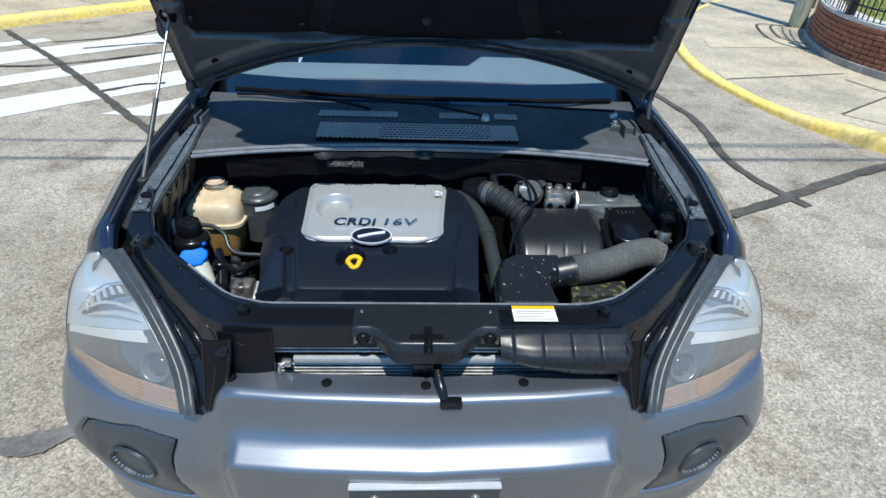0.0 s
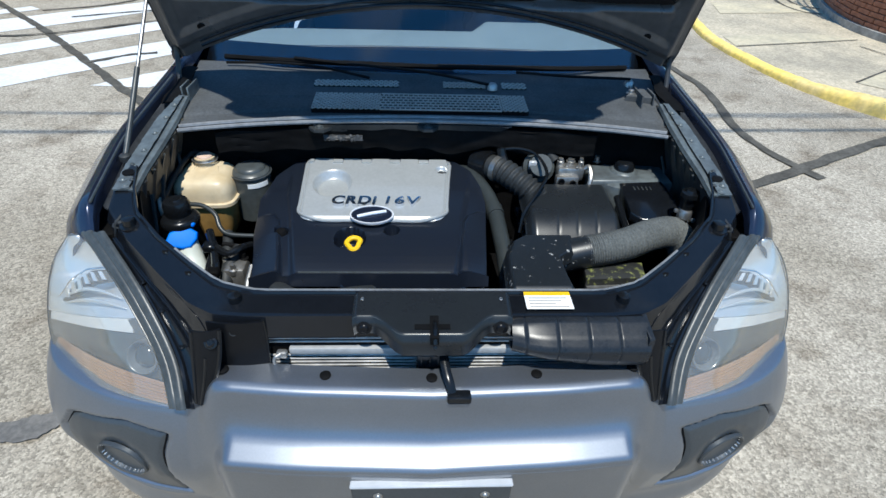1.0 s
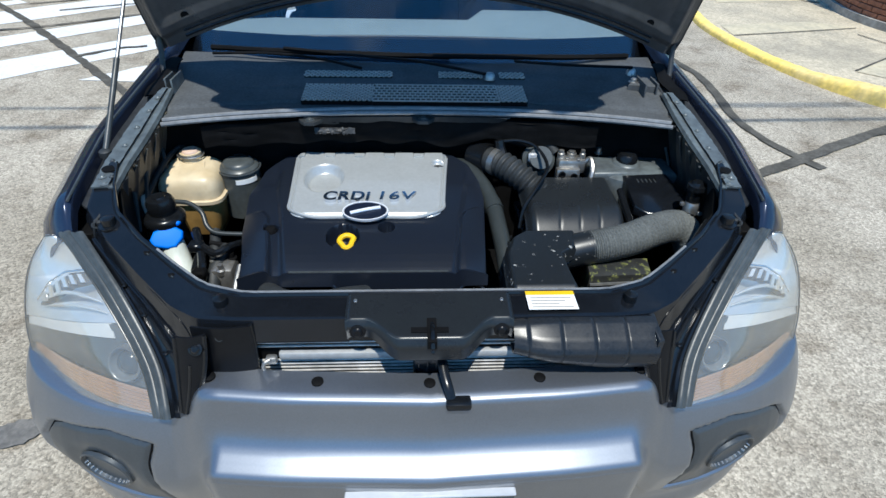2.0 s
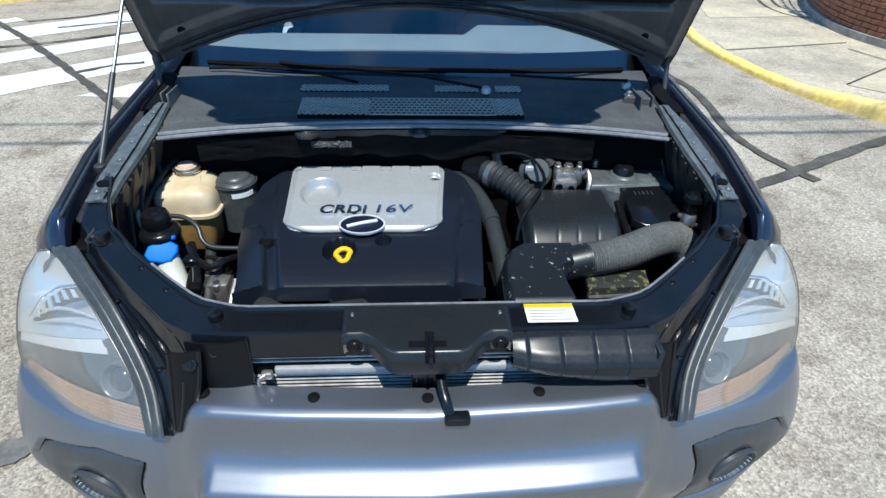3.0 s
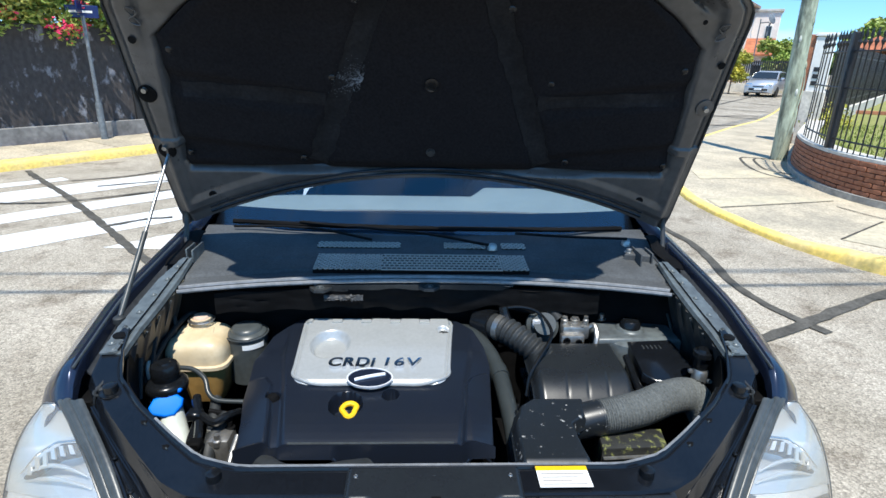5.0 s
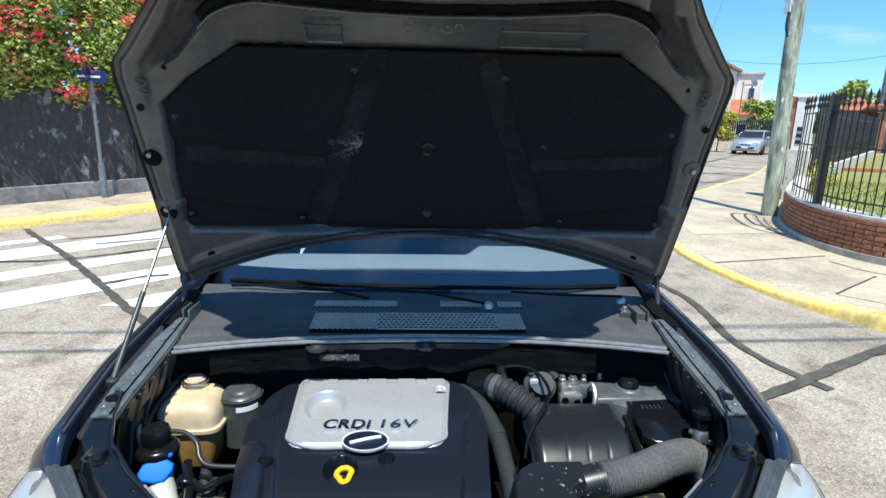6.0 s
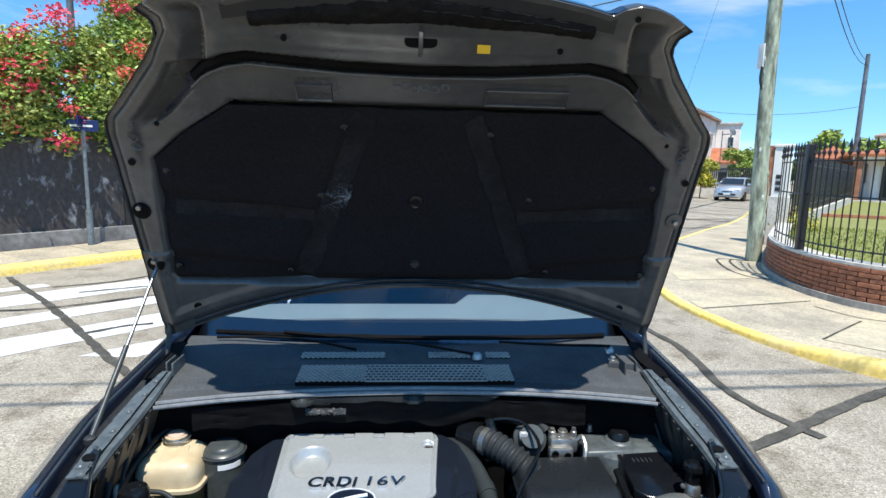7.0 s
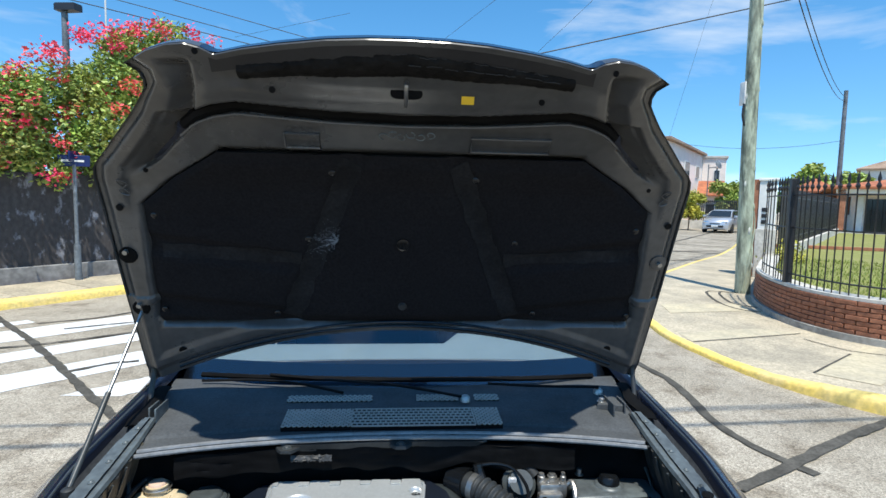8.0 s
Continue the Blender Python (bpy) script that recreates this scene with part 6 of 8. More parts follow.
part("wiper_arm", tube([(-0.60, 0.742, 1.122), (-0.44, 0.728, 1.128), (-0.30, 0.700, 1.124), (-0.17, 0.655, 1.112)], 0.004, 6, 5), M_DARK, car)

# ---- engine bay shell ----
RY = [0.03, 0.126, 0.20, 0.295, 0.40, 0.52]
rail_in = lambda y: lerp(y, RY, [0.640, 0.632, 0.634, 0.630, 0.630, 0.638])
rail_out = lambda y: lerp(y, RY, [0.676, 0.680, 0.685, 0.684, 0.682, 0.662])
for sx in (-1, 1):
    def rail(u, v, sx=sx):
        """Two overlapped flanges with a wavy seam between them."""
        y = 0.118 + 0.392 * u
        a, b = rail_in(y), rail_out(y)
        cutx = 0.30 + 0.10 * u + 0.03 * noise.noise(Vector((y * 40, sx, 0)))
        wob = 0.0025 * noise.noise(Vector((y * 70, 3, sx))) * step(0.9, 1.0, v)
        return (sx * (a + (b - a) * v + wob), y, lip_z(y) - 0.003 - 0.002 * v + 0.0025 * step(cutx - 0.03, cutx, v) - 0.010 * (1 - step(0.0, 0.06, v)))
    rl = part("rail", sheet(rail, 60, 40, -0.004 * sx), M_BAYPAINT, car, "grey-green painted inner fender rail", smooth=35)
    part("seam", tube([Vector(rail(u, 0.29 + 0.10 * u)) + Vector((0, 0, 0.0012)) for u in np.linspace(0.02, 0.98, 30)], 0.0016, 5, 1), M_DARK, rl)
    for y, v, r, mm in ((0.128, 0.5, 0.007, M_BAYPAINT), (0.150, 0.35, 0.004, M_GREYTRIM), (0.150, 0.75, 0.006, M_BAYPAINT), (0.178, 0.62, 0.011, M_DARK), (0.205, 0.7, 0.004, M_GREYTRIM), (0.26, 0.6, 0.005, M_BAYPAINT), (0.33, 0.6, 0.005, M_BAYPAINT), (0.40, 0.55, 0.005, M_BAYPAINT), (0.46, 0.6, 0.006, M_BAYPAINT)):
        q = rail(max(0.0, (y - 0.118) / 0.392), v)
        stud_at(q[0], q[1], q[2] - 0.001, rl, r, mm, 0.003)

    def channel(u, v, sx=sx):
        y = 0.105 + 0.515 * u
        a, b = rail_out(y) - 0.006, fender_lip(y) + 0.002
        return (sx * (a + (b - a) * v), y, lip_z(y) - 0.020 - 0.022 * math.sin(math.pi * min(1.0, v * 1.15)) - 0.003 * v)
    part("gutter", sheet(channel, 30, 14, -0.004 * sx), M_CHANNEL, car, "dark channel beside the fender")
    part("edge_bead", tube([(sx * (fender_lip(y) - 0.001), y, lip_z(y) - 0.002) for y in np.linspace(0.075, 0.62, 24)], 0.0030, 6, 1), M_GREYTRIM, car)
    part("gap_shadow", box((sx * 0.696 - 0.024, 0.052, lip_z(0.04) - 0.12), (sx * 0.696 + 0.024, 0.105, lip_z(0.04) - 0.060), 0.002, 1), M_DARK, car)

    def wing_wall(u, v, sx=sx):
        y = 0.03 + 0.50 * u
        press = 0.006 * max(math.exp(-((y - g) / 0.008) ** 2) for g in (0.17, 0.235, 0.30, 0.36, 0.42))
        return (sx * (rail_in(y) + 0.002 + 0.046 * step(0.0, 0.22, v) - 0.03 * v - press), y, (lip_z(y) - 0.018) * (1 - v) + 0.45 * v)
    part("inner_wing", sheet(wing_wall, 100, 10, 0.004 * sx), M_WINGIN, car)
    for y0, y1, z1 in ((0.215, 0.245, 0.93), (0.275, 0.290, 0.95), (0.335, 0.345, 0.97)):
        part("brake_line", tube([(sx * (rail_in(y0) - 0.004), y0, lip_z(y0) - 0.020), (sx * (rail_in(y0) + 0.018), (y0 + y1) / 2, 1.0), (sx * (rail_in(y1) + 0.034), y1, z1)], 0.0026, 6), M_GREYTRIM, car)
# Bay depths: their shadow is put into the near-black colour
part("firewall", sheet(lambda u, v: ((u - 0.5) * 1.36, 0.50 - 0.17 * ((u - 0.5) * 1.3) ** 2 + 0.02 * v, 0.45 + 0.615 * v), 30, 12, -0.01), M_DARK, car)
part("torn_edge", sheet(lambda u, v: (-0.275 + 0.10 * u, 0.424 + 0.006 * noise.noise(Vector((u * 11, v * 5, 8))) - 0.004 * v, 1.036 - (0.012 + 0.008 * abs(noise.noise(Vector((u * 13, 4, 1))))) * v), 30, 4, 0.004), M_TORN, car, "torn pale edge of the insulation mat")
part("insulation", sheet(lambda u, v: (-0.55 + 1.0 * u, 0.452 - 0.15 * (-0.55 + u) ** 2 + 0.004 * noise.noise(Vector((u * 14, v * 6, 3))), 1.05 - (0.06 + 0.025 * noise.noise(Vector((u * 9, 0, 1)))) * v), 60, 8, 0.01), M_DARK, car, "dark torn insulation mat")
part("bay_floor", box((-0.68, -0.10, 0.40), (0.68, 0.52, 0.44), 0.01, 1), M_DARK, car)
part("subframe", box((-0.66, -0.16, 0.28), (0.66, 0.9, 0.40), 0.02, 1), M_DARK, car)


# ---- front panel across the bay ----
def sup_z(x, y):
    return 0.951 + 0.30 * max(0.0, y + 0.15) * step(0.30, 0.55, abs(x))


SUP_IN = [(0.0, -0.116), (0.33, -0.116), (0.405, -0.098), (0.47, -0.055), (0.545, -0.002), (0.606, 0.06), (0.636, 0.13), (0.650, 0.19)]
SUP_OUT = [(0.0, -0.176), (0.34, -0.178), (0.40, -0.172), (0.455, -0.140), (0.53, -0.075), (0.61, 0.0), (0.672, 0.075), (0.680, 0.14), (0.668, 0.20)]


def poly_at(line, t):
    d = [0.0]
    for a, b in zip(line, line[1:]):
        d.append(d[-1] + math.dist(a, b))
    s = t * d[-1]
    return (lerp(s, d, [p[0] for p in line]), lerp(s, d, [p[1] for p in line]))


def support(u, v):
    """Raised rear lip, flat top, then a crisp fold and a face that turns down."""
    sx, t = (-1, 1 - 2 * u) if u < 0.5 else (1, 2 * u - 1)
    a, b = poly_at(SUP_IN, t), poly_at(SUP_OUT, t)
    w = min(1.0, v / 0.80)
    x, y = a[0] + (b[0] - a[0]) * w, a[1] + (b[1] - a[1]) * w
    down = max(0.0, (v - 0.80) / 0.20)
    z = sup_z(x, y) + 0.005 * (1 - step(0.05, 0.10, w)) - 0.0025 * math.exp(-((w - 0.16) / 0.03) ** 2) - 0.004 * w
    o = Vector((b[0] - a[0], b[1] - a[1])).normalized() * 0.010 * down
    return (sx * (x + o.x), y + o.y, z - lerp(t, [0, 0.5, 0.62, 1], [0.042, 0.042, 0.028, 0.022]) * down)


front = part("front_panel", sheet(support, 160, 40, 0.004), M_GLOSSB, car, "glossy black radiator support panel", smooth=35)
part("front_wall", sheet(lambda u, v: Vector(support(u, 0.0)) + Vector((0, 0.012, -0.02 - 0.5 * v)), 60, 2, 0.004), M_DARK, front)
# Pale grey tube paints the thin highlight on the panel's rear lip
part("edge_lip", tube([Vector(support(u, 0.03)) + Vector((0, 0, 0.0022)) for u in np.linspace(0.17, 0.83, 50)], 0.0028, 6, 1), M_SEAL, front)
part("fold_bead", tube([Vector(support(u, 0.80)) + Vector((0, 0.0005, -0.0004)) for u in np.linspace(0.13, 0.87, 60)], 0.0016, 6, 1), M_GREYTRIM, front)
for sx in (-1, 1):
    for x, y, r in ((0.616, 0.032, 0.016), (0.367, -0.142, 0.015)):
        stud_at(sx * x, y, sup_z(x, y) - 0.003, front, r * 0.85, M_PLASTIC, 0.018)
    for x, y in ((0.475, -0.075), (0.53, -0.03)):
        sl = part("slot", box((-0.012, -0.006, 0), (0.012, 0.006, 0.004), 0.002, 1), M_DARK, front)
        sl.location, sl.rotation_euler = (sx * x, y, sup_z(x, y) - 0.002), (0, 0, sx * 0.8)
        part("slot_edge", tube([(sx * (x - 0.010), y - 0.012, sup_z(x, y) + 0.0005), (sx * (x + 0.006), y + 0.002, sup_z(x, y) + 0.0005)], 0.0014, 6, 1), M_GREYTRIM, front)
label = part("sticker", box((0.175, -0.174, 0.9590), (0.264, -0.126, 0.9600)), M_PAPER, front, "white and yellow warning sticker")
part("band", box((0.175, -0.136, 0.9600), (0.264, -0.126, 0.9607)), M_YEL, label)
for k in range(4):
    part("text_bar", box((0.182, -0.145 - 0.008 * k, 0.9600), (0.182 + 0.074 - 0.012 * (k % 3), -0.1425 - 0.008 * k, 0.9605)), M_MESH, label)

# latch cover with its bulge
def cover_edge(x):
    return -0.188 - 0.047 * (1 - step(0.050, 0.112, abs(x)))


def latch(u, v):
    """Flat top with a bowed front edge, a rounded corner, then a face that hangs down."""
    x = (u - 0.5) * 0.290
    mid = 1 - step(0.050, 0.112, abs(x))
    w = min(1.0, v / 0.60)
    y = -0.132 + (cover_edge(x) + 0.132) * w
    z = 0.9615 - 0.006 * w
    if v > 0.60:
        k = (v - 0.60) / 0.40
        y -= 0.010 * math.sin(min(1.0, k * 3) * math.pi / 2) - 0.006 * k
        z -= (0.034 + 0.010 * mid) * k + 0.002 * math.sin(min(1.0, k * 3) * math.pi / 2)
    edge = min(u, 1 - u) * 0.290
    z -= 0.006 * (1 - step(0.0, 0.006, edge))
    return (x, y, z)


lc = part("latch_cover", sheet(latch, 100, 60, 0.003), M_SATIN, car, "black plastic hood latch cover", smooth=50)
part("rim", tube([Vector(latch(u, 0.605)) + Vector((0, -0.0015, 0.0008)) for u in np.linspace(0, 1, 60)], 0.0018, 6, 1), M_GREYTRIM, lc)
cz = 0.9575
part("slot", box((-0.033, -0.2275, cz - 0.006), (0.030, -0.2155, cz + 0.0042), 0.0005, 1), M_DARK, lc)
part("slot", box((-0.006, -0.250, cz - 0.014), (0.010, -0.194, cz + 0.0048), 0.0005, 1), M_DARK, lc)
part("latch_hook", tube([(0.003, -0.205, cz + 0.001), (0.003, -0.222, cz + 0.006), (0.003, -0.242, cz + 0.003), (0.003, -0.252, cz - 0.010)], 0.0042, 8, 4), M_PLASTIC, lc)
part("hook_tip", spun([(0, 0), (0.0035, 0.001), (0.0035, 0.004), (0, 0.005)], 10, m=Matrix.Translation((0.003, -0.257, cz - 0.012)) @ Matrix.Rotation(radians(60), 4, "X")), M_PLASTIC, lc)
for x in (-0.125, 0.125):
    q = stud_at(x, cover_edge(x) - 0.011, 0.936, lc, 0.0095, M_GUIDE, 0.004)
    q.rotation_euler = (radians(82), 0, 0)
for x in (-0.131, 0.0, 0.129):
    stud_at(x, -0.148, 0.9595, lc, 0.0045, M_STEEL, 0.002)
# release lever that hangs over the bumper's edge
lv = part("release_lever", tube([(0.020, -0.20, 0.895), (0.023, -0.235, 0.878), (0.030, -0.262, 0.864), (0.036, -0.278, 0.846)], 0.0085, 8, 5, flat=0.4), M_PLASTIC, car)
part("grip", box((0.026, -0.292, 0.833), (0.070, -0.268, 0.850), 0.005, 2), M_PLASTIC, lv)
hb = part("hinge_block", box((-0.030, -0.206, 0.815), (0.022, -0.180, 0.872), 0.004, 1), M_SATIN, car)
for x in (-0.020, -0.004, 0.012):
    part("fin", box((x - 0.0012, -0.210, 0.842), (x + 0.0012, -0.203, 0.876), 0.0004, 1), M_SATIN, hb)


# left air guide and the face under the panel's fold
def guide(u, v):
    x = -0.408 + (0.100 - 0.006 * v + 0.004 * math.sin(3 * v)) * u
    return (x, -0.187 - 0.012 * v - 0.006 * math.sin(3 * u), 0.944 - 0.122 * v)


ag = part("air_guide", sheet(guide, 14, 14, 0.004), M_GUIDE, car, "black plastic air guide")
part("edge", tube([Vector(guide(1.0, v)) + Vector((0, 0.0015, 0)) for v in np.linspace(0, 1, 10)], 0.0035, 6, 1), M_PLASTIC, ag)
q = stud_at(-0.362, -0.193, 0.922, ag, 0.010, M_RUBBER, 0.004)
q.rotation_euler = (radians(80), 0, 0)
part("top_strip", sheet(lambda u, v: (-0.312 + 0.170 * u, -0.1835 - 0.004 * v, 0.912 - 0.010 * v), 8, 3, 0.004), M_GUIDE, car)


# intake mouth with ribs
def snork(u, v):
    x = 0.146 + 0.252 * u
    k = math.sin(math.pi * min(1, u * 3.4) / 2)
    dip = 0.022 * step(0.0, 0.75, u)
    prof = [(-0.172, 0.925), (-0.176, 0.940), (-0.184, 0.9445), (-0.1955, 0.9440), (-0.2005, 0.9415), (-0.216 - 0.006 * k, 0.930), (-0.228 - 0.008 * k, 0.918), (-0.231 - 0.008 * k, 0.913), (-0.230 - 0.006 * k, 0.902 - dip * 0.6), (-0.224 - 0.002 * k, 0.892 - dip), (-0.19, 0.886 - dip)]
    t = v * (len(prof) - 1)
    i = min(int(t), len(prof) - 2)
    q = Vector(prof[i]).lerp(Vector(prof[i + 1]), t - i)
    shrink = (1 - k) * 0.5
    q = q.lerp(Vector((-0.195, 0.925)), shrink * 0.5)
    groove = max(math.exp(-((u - g) / 0.006) ** 2) for g in (0.10, 0.33, 0.56, 0.785))
    return (x, q.x + 0.006 * groove, q.y - 0.003 * groove)


sn = part("air_intake", sheet(snork, 200, 40, 0.004), M_DULL, car, "ribbed black plastic air intake mouth", smooth=40)
part("end_cap", prism([(0.392, -0.236), (0.404, -0.232), (0.404, -0.172), (0.392, -0.170)], 0.880, lambda x, y: 0.949 + 0.30 * min(0.0, y + 0.20), 0.004, 2), M_DULL, sn)

# condenser and radiator behind the bumper
cond = part("condenser", box((-0.335, -0.176, 0.52), (0.44, -0.160, 0.898), 0.004, 1), M_DARK, car)
for k in range(30):
    z = 0.9000 - 0.0092 * k
    if 0.848 < z < 0.874:
        continue
    part("fin_tube", box((-0.325, -0.1800, z - 0.0017), (0.43, -0.172, z + 0.0017), 0.001, 1), M_FIN, cond)
part("tank_bar", box((-0.272, -0.186, 0.8525), (0.425, -0.172, 0.8695), 0.003, 2), M_BAR, cond, "flat bare aluminium bar")
part("header", tube([(-0.325, -0.184, 0.53), (-0.325, -0.184, 0.885)], 0.012, 10, 2), M_DARK, cond)
fit_ = part("fitting", box((-0.293, -0.200, 0.856), (-0.273, -0.186, 0.872), 0.004, 2), M_ALLOY, cond)
part("pipe", tube([(-0.284, -0.200, 0.870), (-0.294, -0.206, 0.866), (-0.297, -0.202, 0.848), (-0.292, -0.198, 0.835)], 0.0034, 8), M_ALLOY, fit_)
part("nut", spun([(0.005, 0), (0.007, 0.004), (0.005, 0.009), (0, 0.010)], 10, m=Matrix.Translation((-0.303, -0.203, 0.832))), M_SHELF, fit_)
part("cross_bar", box((-0.42, -0.205, 0.55), (0.44, -0.165, 0.69), 0.01, 2), M_DARK, car)


# ---- bumper ----
PLX = [0.0, 0.25, 0.42, 0.55, 0.65, 0.74, 0.80, 0.838, 0.855, 0.860]
PLY = [0.0, 0.010, 0.027, 0.050, 0.078, 0.125, 0.175, 0.240, 0.330, 0.46]


def plan(t):
    """Place and outward direction along the bumper's plan line, t from -1 to 1."""
    d = [0.0]
    for k in range(1, len(PLX)):
        d.append(d[-1] + math.hypot(PLX[k] - PLX[k - 1], PLY[k] - PLY[k - 1]))
    f = lambda s: Vector((lerp(s, d, PLX), lerp(s, d, PLY)))
    s = abs(t) * d[-1]
    a, b = f(max(0, s - 0.05)), f(min(d[-1], s + 0.05))
    p = (f(max(0, s - 0.03)) + f(min(d[-1], s + 0.03)) + f(s)) / 3 if s > 0.031 else f(s)
    w = (b - a).normalized()
    out = Vector((w.y, -w.x))
    sg = -1 if t < 0 else 1
    return Vector((sg * p.x, p.y)), Vector((sg * out.x, out.y))


def bumper_profile(ax, v):
    """Offset out of the plan line, and height, at v from the inner deck (0) to the lower edge (1)."""
    top = lerp(ax, [0, 0.395, 0.43, 0.47, 0.60, 0.84], [0.838, 0.832, 0.790, 0.752, 0.742, 0.735])
    deck = lerp(ax, [0, 0.42, 0.50, 0.6, 0.86], [0.024, 0.026, 0.020, 0.020, 0.020])
    a_mid = [(-0.242 + deck, 0.8435), (-0.254, 0.8434), (-0.2680, 0.8420), (-0.2765, 0.8370), (-0.2800, 0.824), (-0.2860, 0.793), (-0.2935, 0.769), (-0.3035, 0.7515), (-0.3165, 0.7395), (-0.3325, 0.7305), (-0.3480, 0.7218), (-0.3520, 0.7105), (-0.3515, 0.680), (-0.338, 0.48), (-0.30, 0.34), (-0.18, 0.26)]
    a_side = [(-0.250 + deck, top + 0.004), (-0.258, top), (-0.266, top - 0.008), (-0.274, top - 0.025), (-0.284, top - 0.05), (-0.294, top - 0.08), (-0.302, top - 0.11), (-0.308, top - 0.14), (-0.308, top - 0.17), (-0.302, top - 0.20), (-0.290, top - 0.25), (-0.284, top - 0.27), (-0.270, 0.43), (-0.27, 0.35), (-0.23, 0.29), (-0.18, 0.26)]
    w = 1 - step(0.365, 0.445, ax)
    pts = [Vector(p).lerp(Vector(q), 1 - w) for p, q in zip(a_mid, a_side)]
    k = v * (len(pts) - 1)
    i = min(int(k), len(pts) - 2)
    p0, p1, p2, p3 = pts[max(0, i - 1)], pts[i], pts[i + 1], pts[min(len(pts) - 1, i + 2)]
    q = k - i
    return 0.5 * (2 * p1 + (p2 - p0) * q + (2 * p0 - 5 * p1 + 4 * p2 - p3) * q * q + (3 * p1 - p0 - 3 * p2 + p3) * q ** 3)


def fog_outline(t):
    """Upper edge of the fog lamp panel, as v."""
    return lerp(t, [0.44, 0.455, 0.54, 0.64, 0.665, 0.70], [0.30, 0.282, 0.245, 0.295, 0.325, 0.46])


def fog_recess(t, v):
    """1 inside the opening for the fog lamp panel, 0 outside it."""
    a = abs(t)
    left = 0.453 + 0.012 * step(0.28, 0.42, v) - 0.015 * step(0.42, 0.68, v)
    return step(left - 0.004, left + 0.004, a) * (1 - step(0.690, 0.702, a)) * step(fog_outline(a) - 0.010, fog_outline(a) + 0.004, v) * (1 - step(0.69, 0.71, v))


def bumper_at(t, v, lift=0.0, lamp_hole=False):
    p, o = plan(t)
    q = bumper_profile(abs(p.x), v)
    d = -q.x + lift - 0.013 * fog_recess(t, v) - (0.125 * (1 - step(0.78, 0.90, math.hypot((abs(t) - 0.566) / 0.064, (v - 0.515) / 0.145))) if lamp_hole else 0.0)
    return Vector((p.x + o.x * (d - 0.25) , -0.25 + p.y + o.y * (d - 0.25), q.y))


bump = part("bumper", sheet(lambda u, v: bumper_at(2 * u - 1, v, 0.0, True), 400, 140, 0.004), M_BUMPER, car, "slate grey metallic front bumper", smooth=60)
for x in (-0.389, -0.198, -0.001, 0.197, 0.387):
    y = -0.245 + lerp(abs(x), PLX, PLY)
    cp = part("clip", spun([(0.0105, -0.004), (0.0105, 0.002), (0.007, 0.004), (0, 0.003)], 14), M_DARK, bump)
    cp.location = (x, y + 0.004, 0.8485)
# plate holder, empty
ph = part("plate_bracket", box((-0.150, -0.364, 0.575), (0.150, -0.340, 0.694), 0.006, 2), M_FOGPANEL, bump, "empty dark grey number plate bracket")
part("edge", box((-0.151, -0.3660, 0.690), (0.151, -0.350, 0.6965), 0.002, 1), M_SHELF, ph)
for x in (-0.10, 0.10):
    s_ = stud_at(x, -0.363, 0.665, ph, 0.006, M_STEEL, 0.004)
    s_.rotation_euler = (radians(90), 0, 0)


# ---- headlamps ----
L_IN = [(0.492, -0.240, 0.768), (0.529, -0.165, 0.828), (0.605, -0.075, 0.907), (0.678, 0.0, 0.950), (0.728, 0.050, 0.970)]
L_OUT = [(0.823, -0.055, 0.721), (0.835, -0.015, 0.775), (0.817, 0.012, 0.858), (0.794, 0.032, 0.919), (0.767, 0.055, 0.963)]
L_INS, L_OUTS = smooth_line(L_IN, 12), smooth_line(L_OUT, 12)


def on_line(line, t):
    k = max(0.0, min(len(line) - 1.001, t * (len(line) - 1)))
    i = int(k)
    return line[i].lerp(line[i + 1], k - i)


def lamp_pt(sx, u, v, deep=0.0):
    """u from the inner edge to the outer one, v from the bottom to the top."""
    a, b = on_line(L_INS, v), on_line(L_OUTS, v)
    p = a.lerp(b, u)
    out = Vector((0.42, -0.62, 0.66))
    bulge = 0.032 * math.sin(math.pi * u) * (1 - 0.5 * v) + 0.010 * math.sin(math.pi * v)
    low = 1 - step(0.0, 0.25, v)
    p = p + Vector((0.08, -0.75, 0.60 - 0.5 * low)) * bulge - out * deep
    return Vector((sx * p.x, p.y, p.z))


IN_WAY = Vector((-0.86, -0.32, 0.24)).normalized()


def lamp_inner(t):
    return on_line(L_INS, t)


